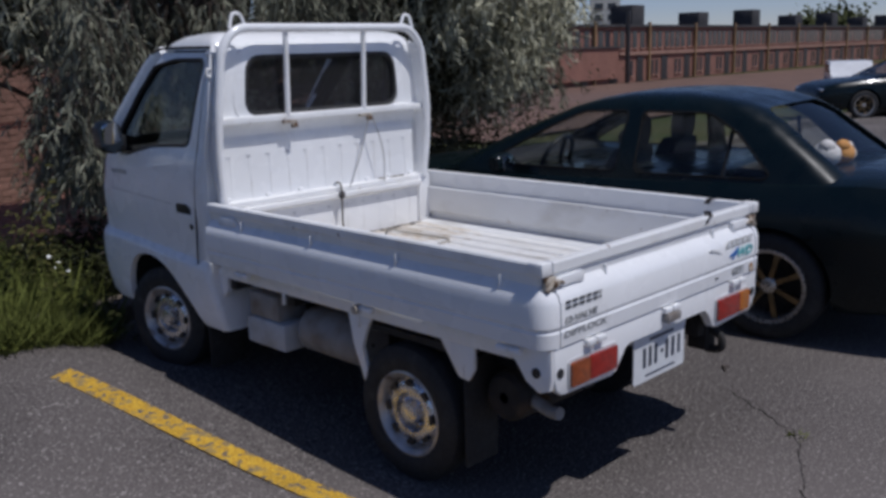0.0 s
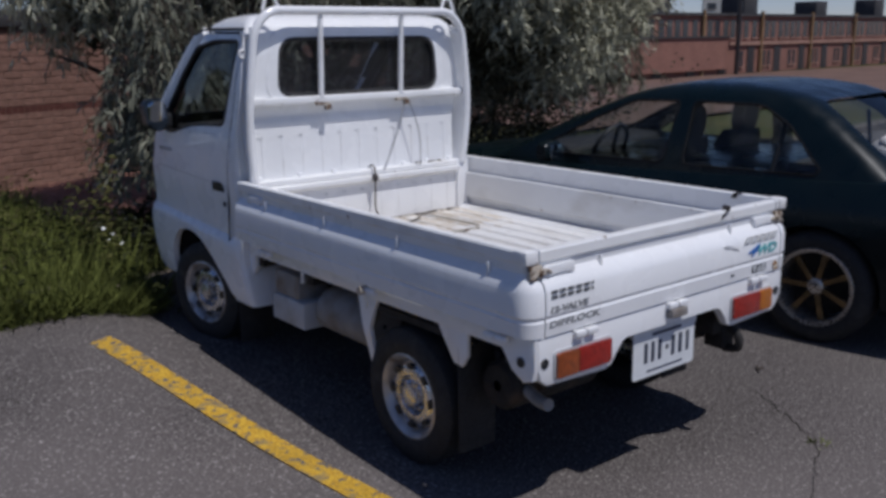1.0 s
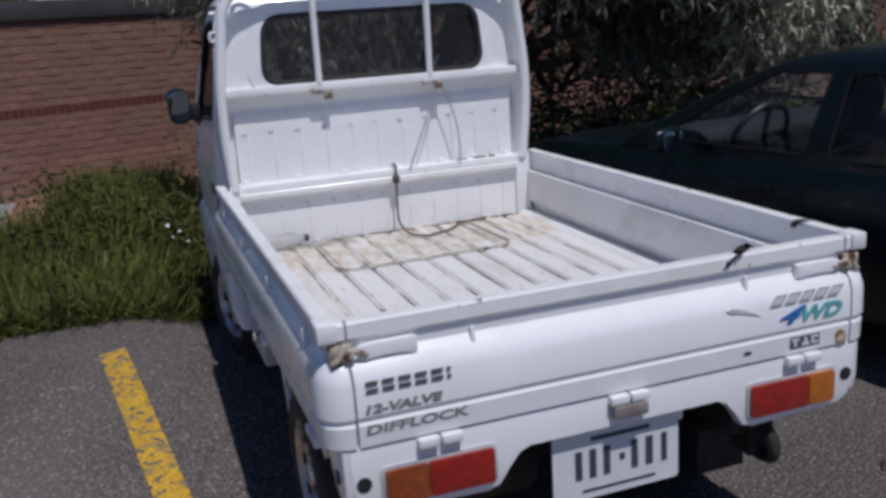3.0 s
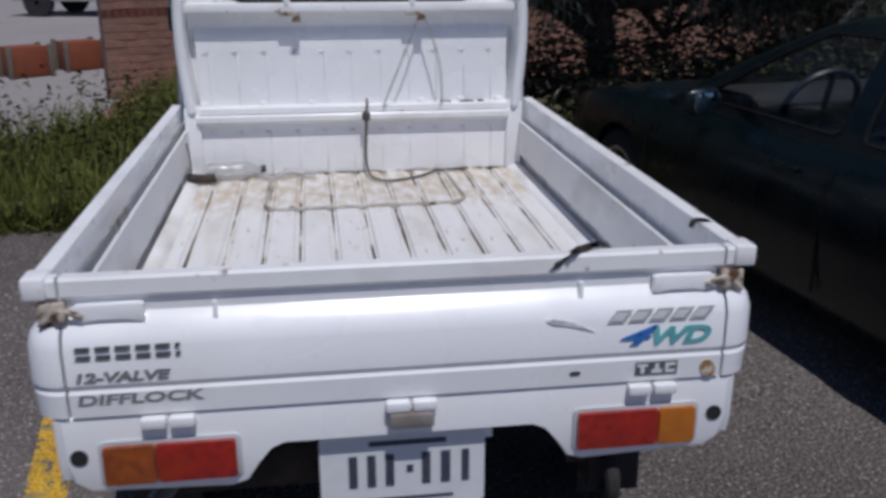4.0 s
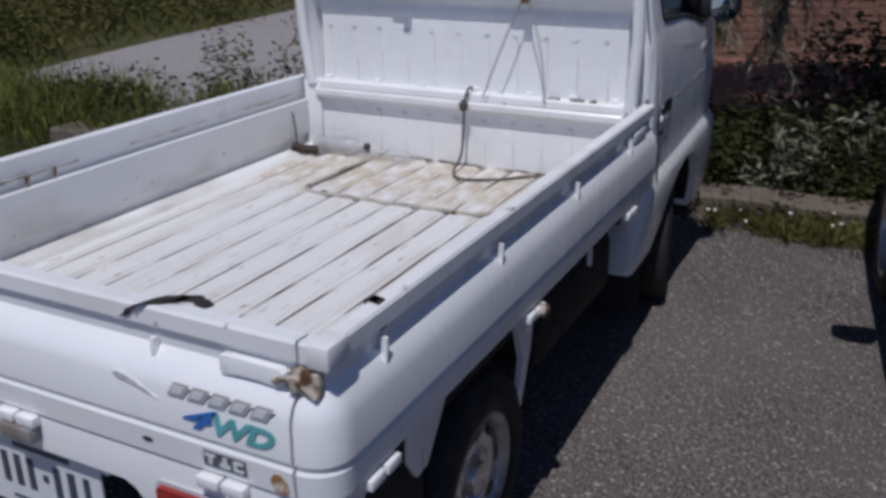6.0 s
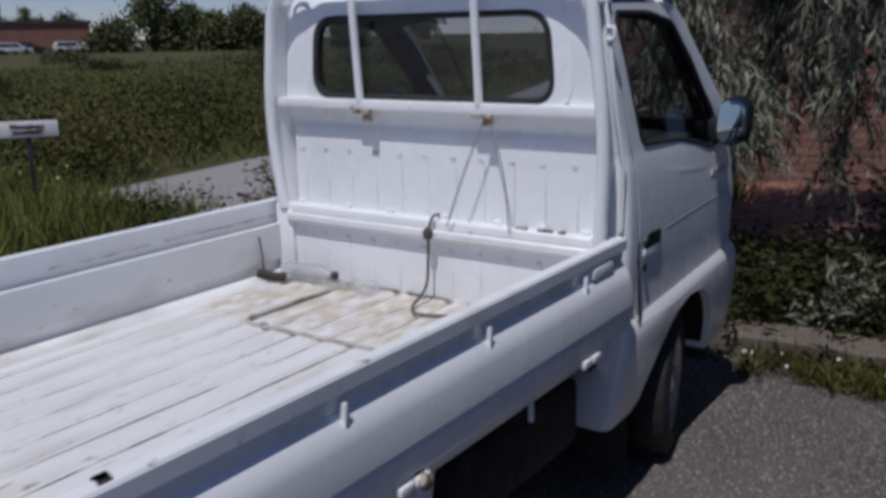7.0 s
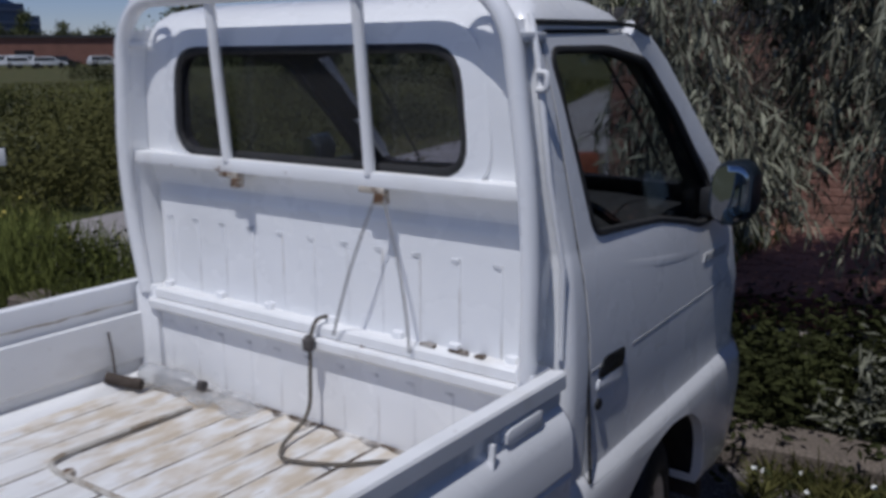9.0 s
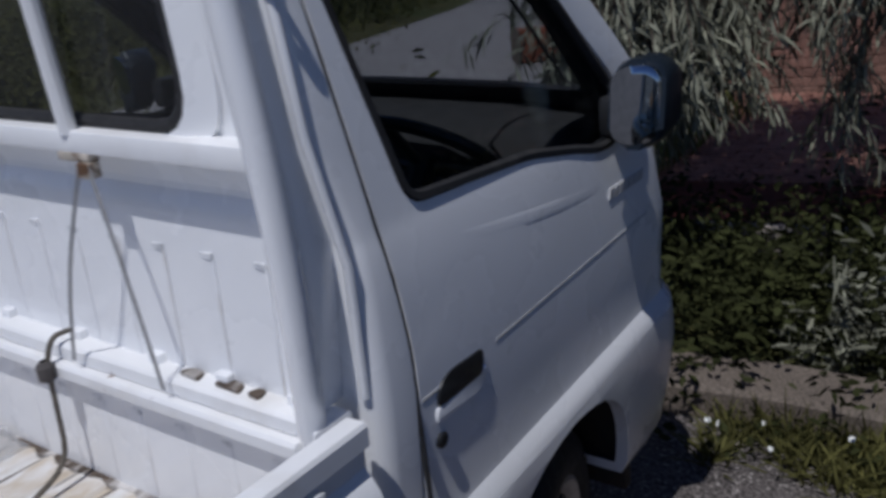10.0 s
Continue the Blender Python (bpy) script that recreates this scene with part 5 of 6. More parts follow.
# ---------- town houses and far things ----------
def window_box(parent, x0, x1, z0, z1, y, mat=far_pane):
    bm = bmesh.new()
    box(bm, x0, x1, y - 0.05, y + 0.06, z0, z1)
    w = part("window", bm, mat, parent)
    bm = bmesh.new()
    box(bm, x0 - 0.08, x1 + 0.08, y - 0.14, y + 0.02, z0 - 0.12, z0)
    part("sill", bm, far_brick_light, w)


houses = root("row_house", "long two-storey red brick row house with flat roof", "building", (70.5, 47.5, -1.9), 4.5)
bm = bmesh.new()
box(bm, -16, 108, 0, 9, 0, 5.12)
part("wall", bm, far_brick, houses, "", 0)
bm = bmesh.new()
box(bm, -16.2, 108.2, -0.25, 9.2, 5.12, 5.37)
part("roof", bm, roof_tar, houses, "", 0)
bm = bmesh.new()
box(bm, -16, 108, -0.22, 0.0, 2.55, 2.85)
part("band", bm, far_brick_light, houses, "", 0)
for i in range(-3, 21):
    x = 0.6 + i * 5.1
    for dx in (0.3, 1.5, 3.0, 4.2):
        window_box(houses, x + dx, x + dx + 0.82, 3.2, 4.75, 0.0)
    for dx in (0.2, 1.1):
        window_box(houses, x + dx, x + dx + 0.5, 0.6, 2.0, 0.0, far_dark if i % 2 else far_pane)
    bm = bmesh.new()
    box(bm, x + 2.3, x + 3.6, -0.08, 0.1, 0.0, 2.4)
    part("doorway", bm, far_dark, houses)
    if i % 2 == 0:
        bm = bmesh.new()
        box(bm, x + 4.35, x + 4.58, -0.35, -0.1, 0, 5.6)
        part("downpipe", bm, tan_metal, houses)
    if i % 3 == 1:
        bm = bmesh.new()
        box(bm, x + 0.8, x + 3.4, 2.5, 5.0, 5.37, 6.9 + 0.5 * (i % 2), 0.05)
        part("roof_unit", bm, roof_tar, houses)
bm = bmesh.new()
tube(bm, [(69.9, 46.4, -1.95), (69.9, 46.4, 4.6)], 0.22, 8)
tagged(part("lamp_post", bm, far_dark), "dark post at the corner of the row house", "post")
shed = root("brick_annex", "low plain red brick annex beside the row house", "building", (36, 43.5, -1.4), 6)
bm = bmesh.new()
box(bm, 0, 33.5, 0, 3, 0, 2.75)
part("wall", bm, far_brick, shed, "", 0)
bm = bmesh.new()
box(bm, -0.15, 33.6, -0.15, 3.1, 2.75, 2.9)
part("roof", bm, roof_tar, shed, "", 0)
bm = bmesh.new()
g = [[bm.verts.new((9 + 141 * u, (9 + 11 * u) * (1 - v) + (16 + 31 * min(1, u * 3)) * v, height(9 + 141 * u, (9 + 11 * u) * (1 - v) + (16 + 31 * min(1, u * 3)) * v) + 0.03)) for u in np.linspace(0, 1, 40)] for v in np.linspace(0, 1, 12)]
for r0, r1 in zip(g, g[1:]):
    for i in range(39):
        bm.faces.new((r0[i], r0[i + 1], r1[i + 1], r1[i]))
reddish_dirt = material("reddish_dirt", (0.145, 0.085, 0.061), 0.95, vary=0.2, scale=0.4, grain=0.2, grain_scale=9)
tagged(part("dirt_lot", bm, reddish_dirt), "reddish brown gravel ground", "ground", kind="structure")
pale = root("apartment_block", "pale concrete tower block far behind the row house", "building", (236, 170, -3), -52)
bm = bmesh.new()
box(bm, 0, 9, 0, 9, 0, 26)
part("wall", bm, pale_wall, pale, "", 0)
for i in range(2):
    for k in range(7):
        window_box(pale, 1.2 + i * 4.0, 3.8 + i * 4.0, 2.0 + k * 3.4, 3.8 + k * 3.4, 0.0)

store = root("brick_warehouse", "long low dark red brick warehouse beyond the field", "building", (-170, 40, -0.6), 64)
bm = bmesh.new()
box(bm, -10, 66, 0, 20, -1, 5.0)
part("wall", bm, far_brick, store, "", 0)
bm = bmesh.new()
box(bm, -10.3, 66.3, -0.3, 20.3, 5.0, 5.5)
part("roof", bm, roof_tar, store, "", 0)
for i in range(5):
    bm = bmesh.new()
    box(bm, -4 + i * 13, -1 + i * 13, -0.1, 0.1, 0, 3)
    part("loading_door", bm, pale_wall if i % 2 else far_dark, store)
tower = root("glass_tower", "stepped dark blue glass office tower with a pyramid roof", "building", (-386, 204, -7.6), 80)
for x0, x1, z0, z1 in ((-16, 16, 0, 20), (-16, 16, 20, 25.4), (-12, 11, 25.4, 30.4)):
    bm = bmesh.new()
    box(bm, x0, x1, x0 * 0.85, x1 * 0.85, z0, z1)
    st = part("storey", bm, tower_glass, tower, "", 0)
    z = z0 + 2.0
    while z < z1 - 0.5:
        bm = bmesh.new()
        box(bm, x0 - 0.25, x1 + 0.25, x0 * 0.85 - 0.25, x1 * 0.85 + 0.25, z, z + 0.9)
        part("band", bm, tower_band, st, "", 0)
        z += 3.4
bm = bmesh.new()
loft(bm, [[(-8, -7, 30.4), (9, -7, 30.4), (9, 8, 30.4), (-8, 8, 30.4)], [(-2, -1, 35.6), (1.5, -1, 35.6), (1.5, 1.5, 35.6), (-2, 1.5, 35.6)]])
part("pyramid_roof", bm, tower_glass, tower, "", 0)


def far_vehicle(x, y, z, turn, length, tall, mat, label):
    v = root("parked_van" if tall > 1.8 else "parked_car", label, "van" if tall > 1.8 else "car", (x, y, z), turn, "vehicles parked beyond the field")
    h = length / 2
    bm = bmesh.new()
    prism(bm, smooth_poly([(-h, 0.35), (-h, tall * 0.55), (-h * 0.82, tall), (h * (0.75 if tall > 1.8 else 0.25), tall), (h * (0.92 if tall > 1.8 else 0.55), tall * 0.6), (h, tall * 0.5), (h, 0.35)], 0.15, 3), "y", -0.85, 0.85, 0.1)
    part("body", bm, mat, v, "", 0.5)
    bm = bmesh.new()
    prism(bm, [(-h * 0.78, tall * 0.64), (-h * 0.72, tall * 0.92), (h * 0.22, tall * 0.92), (h * 0.42, tall * 0.64)], "y", -0.87, 0.87)
    part("window_band", bm, far_pane, v, "", 0)
    for a in (-h * 0.62, h * 0.62):
        for s in (-1, 1):
            bm = bmesh.new()
            revolve(bm, [(s * 0.70, 0.05), (s * 0.70, 0.33), (s * 0.88, 0.33), (s * 0.88, 0.05)], "y", (a, 0, 0.33), 16)
            part("wheel", bm, black_rubber, v)


rnd = random.Random(11)
for i in range(15):
    u = i / 14
    a = radians(66.5 - 14 * u)
    x, y = -126 * math.sin(a) + rnd.uniform(-1, 1), 126 * math.cos(a) + rnd.uniform(-2, 2)
    tall = rnd.choice([1.45, 1.5, 1.4, 1.45, 2.3 if i in (9, 11) else 1.6])
    far_vehicle(x, y, height(x, y), 62 + rnd.uniform(-6, 6), 4.4 if tall < 2 else 5.5, tall, vehicle_white if rnd.random() < 0.75 else vehicle_dark, "white van parked beyond the field" if tall > 1.8 else "small car parked beyond the field")
far_vehicle(38.3, 14.1, height(38.3, 14.1) + 0.03, 207, 4.0, 1.35, vehicle_white, "white car parked before the row house")
far_vehicle(-4.7, 20.8, 0.0, 165, 4.2, 1.3, vehicle_white, "white car parked on the road")

# brick piers with red boards at the roadside
for x, y in ((-3.63, 10.15), (-3.13, 10.75)):
    pier = root("planter_box", "square planter of red boards with pale corner posts", "planter", (x, y, 0), 37, "planters by the road")
    bm = bmesh.new()
    box(bm, -0.22, 0.22, -0.16, 0.16, 0.03, 0.38, 0.008)
    part("board", bm, paver_board, pier)
    for a in (-0.245, 0.245):
        for b in (-0.175, 0.175):
            bm = bmesh.new()
            box(bm, a - 0.028, a + 0.028, b - 0.028, b + 0.028, 0, 0.40, 0.006)
            part("post", bm, concrete, pier)
# sign on its post
sign = root("sign_board", "small white sign board on a dark post", "sign", (-5.22, 3.68, 0), 52)
bm = bmesh.new()
box(bm, -0.235, 0.235, -0.012, 0.012, 0.788, 0.918, 0.004)
board = part("board", bm, sign_white, sign)
bm = bmesh.new()
box(bm, -0.13, 0.13, -0.016, -0.010, 0.811, 0.896)
part("panel", bm, sign_red, board)
for z in (0.821, 0.861):
    bm = bmesh.new()
    box(bm, -0.11, 0.11, -0.019, -0.014, z, z + 0.018)
    part("writing_bar", bm, far_dark, board)
bm = bmesh.new()
box(bm, -0.02, 0.02, 0.012, 0.05, -0.03, 0.886, 0.004)
part("post", bm, far_dark, sign)

# ---------- loose things in the bed ----------
cord = root("bungee_cord", "frayed grey-brown cord hanging over the bed's ledge", "cord")
bm = bmesh.new()
tube(bm, rounded([(0.042, 1.925, 0.963), (0.042, 1.888, 0.966), (0.036, 1.872, 0.925), (0.028, 1.870, 0.72), (0.04, 1.76, 0.688), (0.09, 1.705, 0.684), (0.15, 1.725, 0.684), (0.23, 1.765, 0.684), (0.30, 1.85, 0.684), (0.44, 1.885, 0.684)], 0.05, 4), 0.005, 8)
part("cord", bm, rope_fibre, cord)
bm = bmesh.new()
revolve(bm, [(0.905, 0.006), (0.91, 0.015), (0.935, 0.016), (0.945, 0.007)], "z", (0.034, 1.868, -0.018), 10)
part("knot", bm, strap_dark, cord, "dark knot")
for a, b, name in (((0.246, 1.883, 1.284), (0.100, 1.886, 0.935), "tie_wire"), ((0.266, 1.883, 1.284), (0.333, 1.884, 0.936), "tie_wire")):
    t = root(name, "thin grey tie wire hanging from a rusty bracket", "wire", group="wires on the cab guard")
    for o in (-0.003, 0.003):
        bm = bmesh.new()
        bend = 0.0 if b[0] < a[0] else 0.022
        tube(bm, [Vector(a).lerp(Vector(b), u) + Vector((o + bend * math.sin(math.pi * u), -0.012 * math.sin(math.pi * u), 0)) for u in np.linspace(0, 1, 9)], 0.0015, 6)
        part("strand", bm, wire_grey, t)
bm = bmesh.new()
tube(bm, rounded([(-0.640, 1.745, 0.715), (-0.60, 1.775, 0.700), (-0.555, 1.80, 0.696)], 0.02), 0.017, 7)
tagged(part("wood_offcut", bm, dark_wood, None, "", 0.9), "short dark weathered piece of wood on the bed floor", "wood")
bm = bmesh.new()
tube(bm, rounded([(-0.632, 1.77, 0.700), (-0.634, 1.768, 0.78), (-0.640, 1.765, 0.84)], 0.02), 0.003, 6)
tagged(part("twig", bm, dark_wood, None, "", 0.9), "thin dry twig standing against the bed side", "twig")
bottle = root("plastic_bottle", "crumpled clear plastic bottle lying on the bed floor", "bottle", (-0.485, 1.845, 0.712), 8)
bm = bmesh.new()
revolve(bm, [(-0.10, 0.001), (-0.10, 0.030), (-0.085, 0.034), (-0.05, 0.031), (-0.03, 0.034), (-0.01, 0.031), (0.02, 0.034), (0.055, 0.033), (0.085, 0.018), (0.095, 0.013), (0.112, 0.013)], "x", (0, 0, 0), 20)
body = part("body", bm, film_clear, bottle)
bm = bmesh.new()
revolve(bm, [(0.105, 0.0145), (0.122, 0.0145), (0.124, 0.012), (0.124, 0.0005)], "x", (0, 0, 0), 14)
part("cap", bm, strap_dark, bottle)
bag = root("plastic_film", "crumpled clear plastic film on the bed floor", "plastic film", (-0.30, 1.86, 0.676))
bm = bmesh.new()
g = [[bm.verts.new((x, y, 0.012 + 0.035 * abs(noise.noise((x * 22, y * 22, 3))) + 0.01 * math.sin(x * 40))) for x in np.linspace(-0.10, 0.13, 14)] for y in np.linspace(-0.05, 0.045, 8)]
for r0, r1 in zip(g, g[1:]):
    for i in range(13):
        bm.faces.new((r0[i], r0[i + 1], r1[i + 1], r1[i]))
part("film", bm, film_clear, bag)
bm = bmesh.new()
revolve(bm, [(0.0, 0.001), (0.0, 0.018), (0.012, 0.02), (0.024, 0.017), (0.026, 0.001)], "z", (-0.575, 1.875, 0.676), 12)
tagged(part("hose_ring", bm, tank_grey), "small grey ring lying in the bed corner", "ring")
# worn straps over the rims
bm = bmesh.new()
line = rounded([(0.425, 0.054, 0.945), (0.405, 0.046, 0.9615), (0.365, 0.026, 0.9615), (0.330, 0.002, 0.9605), (0.308, -0.0105, 0.950), (0.290, -0.0118, 0.930)], 0.012, 3)
wide = [0.004 + 0.019 * math.sin(math.pi * min(1.0, 0.1 + 0.8 * k / (len(line) - 1))) + 0.003 * math.sin(k * 2.3) for k in range(len(line))]
a = [bm.verts.new(Vector(p) + Vector((-0.3 * w, -w, 0.0))) if p[1] > 0.0 else bm.verts.new(Vector(p) + Vector((-w, 0, -0.4 * w))) for p, w in zip(line, wide)]
b = [bm.verts.new(Vector(p) + Vector((0.3 * w, w, 0.0))) if p[1] > 0.0 else bm.verts.new(Vector(p) + Vector((w, 0, 0.4 * w))) for p, w in zip(line, wide)]
for k in range(len(a) - 1):
    bm.faces.new((a[k], b[k], b[k + 1], a[k + 1]))
bmesh.ops.solidify(bm, geom=bm.faces, thickness=0.003)
tagged(part("rubber_strap", bm, strap_dark), "dark frayed strap stuck over the tailgate rim", "strap", "straps on the rims")
bm = bmesh.new()
line = rounded([(0.656, 0.19, 0.94), (0.660, 0.185, 0.9605), (0.698, 0.175, 0.9605), (0.7015, 0.165, 0.915)], 0.012, 3)
a = [bm.verts.new(Vector(p) + Vector((0, -0.012, 0))) for p in line]
b = [bm.verts.new(Vector(p) + Vector((0, 0.012, 0))) for p in line]
for k in range(len(a) - 1):
    bm.faces.new((a[k], b[k], b[k + 1], a[k + 1]))
bmesh.ops.solidify(bm, geom=bm.faces, thickness=0.003)
tagged(part("rubber_strap", bm, strap_dark), "dark frayed strap hanging over the side rim", "strap", "straps on the rims")


# ---------- dark green saloon car beside the truck ----------
def saloon(at, turn, label, paint, group=""):
    """Local axes: y forwards, x to its right, origin on the ground midway between the axles."""
    car = root("saloon_car", label, "car", at, turn, group)
    stations = [(-2.20, 0.66, 0.74, 0.42), (-2.17, 0.76, 0.86, 0.32), (-2.08, 0.81, 0.965, 0.24), (-1.75, 0.838, 0.99, 0.20), (-1.3, 0.845, 0.965, 0.20), (-0.6, 0.845, 0.945, 0.20), (0.3, 0.845, 0.925, 0.20), (0.85, 0.84, 0.92, 0.20),
                (1.3, 0.835, 0.895, 0.20), (1.75, 0.815, 0.84, 0.21), (2.02, 0.77, 0.75, 0.23), (2.15, 0.70, 0.63, 0.27), (2.20, 0.60, 0.50, 0.33)]
    rings = []
    for y, w, top, low in stations:
        h = top - low
        half = [(w - 0.07, low), (w - 0.02, low + 0.10 * h), (w - 0.004, low + 0.32 * h), (w + 0.004, low + 0.52 * h), (w - 0.006, low + 0.70 * h), (w - 0.03, low + 0.86 * h), (w - 0.075, low + 0.96 * h), (w - 0.16, top), (w * 0.45, top + 0.018)]
        rings.append([(x, y, z) for x, z in half] + [(-x, y, z) for x, z in half[::-1]])
    bm = bmesh.new()
    loft(bm, rings)
    cuts = bmesh.new()
    for yw in (-1.29, 1.29):
        for s in (-1, 1):
            c = [(yw + 0.335 * math.cos(a), 0.30 + 0.335 * math.sin(a)) for a in np.linspace(0, 2 * math.pi, 33)[:-1]]
            prism(cuts, c, "x", s * 0.56, s * 1.0)
    body = part("body", carved(bm, [cuts]), paint, car, "", 0.5)

    def rail(z, back, front, half, d=0.0):
        return [(x * (half - d) / half, y, z) for x, y, _ in cab_ring(5.0, back + d, front - d, half, 0.14, 0.16)]
    GH = [(0.90, -1.74, 1.05, 0.765), (0.96, -1.64, 0.93, 0.752), (1.05, -1.53, 0.74, 0.722), (1.15, -1.40, 0.53, 0.682), (1.25, -1.27, 0.30, 0.638), (1.32, -1.15, 0.13, 0.602), (1.365, -1.02, -0.02, 0.565), (1.395, -0.84, -0.18, 0.50), (1.408, -0.72, -0.28, 0.42)]

    def shell(d=0.0):
        b = bmesh.new()
        return loft(b, [[(x, y, z - d) for x, y, z in rail(z, b0, f0, h0, d)] for z, b0, f0, h0 in GH])
    front_win = smooth_poly([(-0.335, 0.955), (-0.36, 1.305), (-0.06, 1.30), (0.17, 1.20), (0.57, 0.985), (0.57, 0.955)], 0.04, 3)
    rear_win = smooth_poly([(-0.455, 0.955), (-0.45, 1.305), (-0.86, 1.30), (-1.04, 1.20), (-1.25, 0.985), (-1.22, 0.955)], 0.04, 3)
    holes = []
    for s in (-1, 1):
        for poly in (front_win, rear_win):
            b = bmesh.new()
            prism(b, poly, "x", s * 0.45, s * 1.0)
            holes.append(("side_window", b))
    b = bmesh.new()
    prism(b, smooth_poly([(-0.62, 0.985), (0.62, 0.985), (0.50, 1.325), (-0.50, 1.325)], 0.07, 3), "y", -1.95, -1.06)
    holes.append(("rear_screen", b))
    b = bmesh.new()
    prism(b, smooth_poly([(-0.65, 0.96), (0.65, 0.96), (0.52, 1.325), (-0.52, 1.325)], 0.06, 3), "y", 0.05, 1.2)
    holes.append(("windscreen", b))
    part("cabin", carved(shell(), [h for _, h in holes], None, 0.028), paint, car, "", 0.5)
    for name, h in holes:
        inner = carved(shell(0.010), (), h)
        # keep the outer skin of the pane only
        pane = part(name, inner, car_glass, car, "tinted car glass", 0.5)
        pane.visible_shadow = False
    for s in (-1, 1):
        bm = bmesh.new()
        tube(bm, [(s * 0.612, -0.995, 1.20), (s * 0.73, -0.985, 0.955)], 0.012, 6)
        part("window_bar", bm, car_trim, car)
        for poly in (front_win, rear_win):
            bm = bmesh.new()
            tube(bm, [(s * (np.interp(z, [g[0] for g in GH], [g[3] for g in GH]) - 0.003), y, z) for y, z in poly], 0.008, 6, True)
            part("window_trim", bm, car_trim, car)
        bm = bmesh.new()
        loft(bm, [[(s * (0.80 + x), 0.40 + dy + y * k, 0.985 + z * k) for y, z in round_rect(-0.05, 0.05, -0.06, 0.06, 0.03, 3)] for x, k, dy in ((0.0, 0.45, 0.0), (0.04, 0.7, -0.01), (0.05, 1.0, -0.02), (0.17, 1.0, -0.03), (0.20, 0.7, -0.03))])
        mir = part("door_mirror", bm, paint, car, "", 0.7)
        bm = bmesh.new()
        prism(bm, round_rect(s * 0.91 - 0.058, s * 0.91 + 0.058, 0.937, 1.033, 0.026, 3), "y", 0.312, 0.324, 0.002)
        part("mirror_pane", bm, mirror_glass, mir)
        for y0 in (-0.15, -1.02):
            bm = bmesh.new()
            box(bm, s * 0.842 - 0.012, s * 0.842 + 0.016, y0 - 0.085, y0 + 0.085, 0.775, 0.802, 0.008)
            part("door_handle", bm, paint, car)
        for y0, y1 in ((-0.40, 0.95), (-1.22, -0.41), (-0.41, -0.40)):
            bm = bmesh.new()
            tube(bm, [(s * 0.8425, y1, 0.30), (s * 0.8475, y1, 0.60), (s * 0.83, y1, 0.86)], 0.0025, 5)
            part("door_seam", bm, car_trim, car)
        bm = bmesh.new()
        prism(bm, smooth_poly([(s * 0.48, 0.70), (s * 0.74, 0.70), (s * 0.74, 0.86), (s * 0.48, 0.86)], 0.03, 2), "y", -2.19, -2.12, 0.008)
        part("tail_lamp", bm, red_lens, car)
        bm = bmesh.new()
        prism(bm, smooth_poly([(s * 0.40, 0.56), (s * 0.68, 0.56), (s * 0.70, 0.66), (s * 0.40, 0.66)], 0.03, 2), "y", 2.04, 2.13, 0.01)
        part("headlamp", bm, chrome, car)
        bm = bmesh.new()
        loft(bm, [[(s * 0.36 + x * w, y + dy, z) for x, y in round_rect(-1, 1, 0, 0.13, 0.05, 3)] for z, w, dy in ((0.45, 0.22, -0.12), (0.80, 0.225, -0.25), (1.0, 0.20, -0.32), (1.06, 0.14, -0.335))])
        seat = part("front_seat", bm, seat_fabric, car, "", 0.7)
        bm = bmesh.new()
        loft(bm, [[(s * 0.36 + x * w, y + dy, z) for x, y in round_rect(-1, 1, 0, 0.09, 0.04, 3)] for z, w, dy in ((1.04, 0.035, -0.33), (1.075, 0.085, -0.333), (1.13, 0.108, -0.337), (1.19, 0.106, -0.342), (1.235, 0.085, -0.344), (1.262, 0.04, -0.34))])
        part("headrest", bm, seat_fabric, seat, "", 0.7)
    bm = bmesh.new()
    loft(bm, [[(x * w, y + dy, z) for x, y in round_rect(-1, 1, 0, 0.16, 0.06, 3)] for z, w, dy in ((0.45, 0.62, -0.95), (0.80, 0.62, -1.08), (0.985, 0.58, -1.16))])
    part("rear_bench", bm, seat_fabric, car, "", 0.7)
    bm = bmesh.new()
    box(bm, -0.64, 0.64, -1.60, -1.08, 0.93, 0.975, 0.01)
    part("parcel_shelf", bm, seat_fabric, car)
    bm = bmesh.new()
    prism(bm, smooth_poly([(0.42, 0.70), (0.40, 0.90), (0.50, 0.98), (0.80, 0.985), (0.80, 0.70)], 0.04, 3), "x", -0.68, 0.68)
    part("dashboard", bm, dash_plastic, car, "", 0.6)
    bm = bmesh.new()
    m = pose(-0.36, 0.30, 0.95, -65, 0, 0)
    tube(bm, [m @ Vector((0.18 * math.cos(a), 0.18 * math.sin(a), 0)) for a in np.linspace(0, 2 * math.pi, 25)[:-1]], 0.015, 6, True)
    for a in (0, 180, 270):
        tube(bm, [m @ Vector((0, 0, -0.03)), m @ Vector((0.175 * math.cos(radians(a)), 0.175 * math.sin(radians(a)), 0))], 0.015, 6)
    part("steering_wheel", bm, black_plastic, car)
    bm = bmesh.new()
    box(bm, -0.30, 0.30, -2.215, -2.19, 0.72, 0.82, 0.008)
    part("boot_panel", bm, car_trim, car)
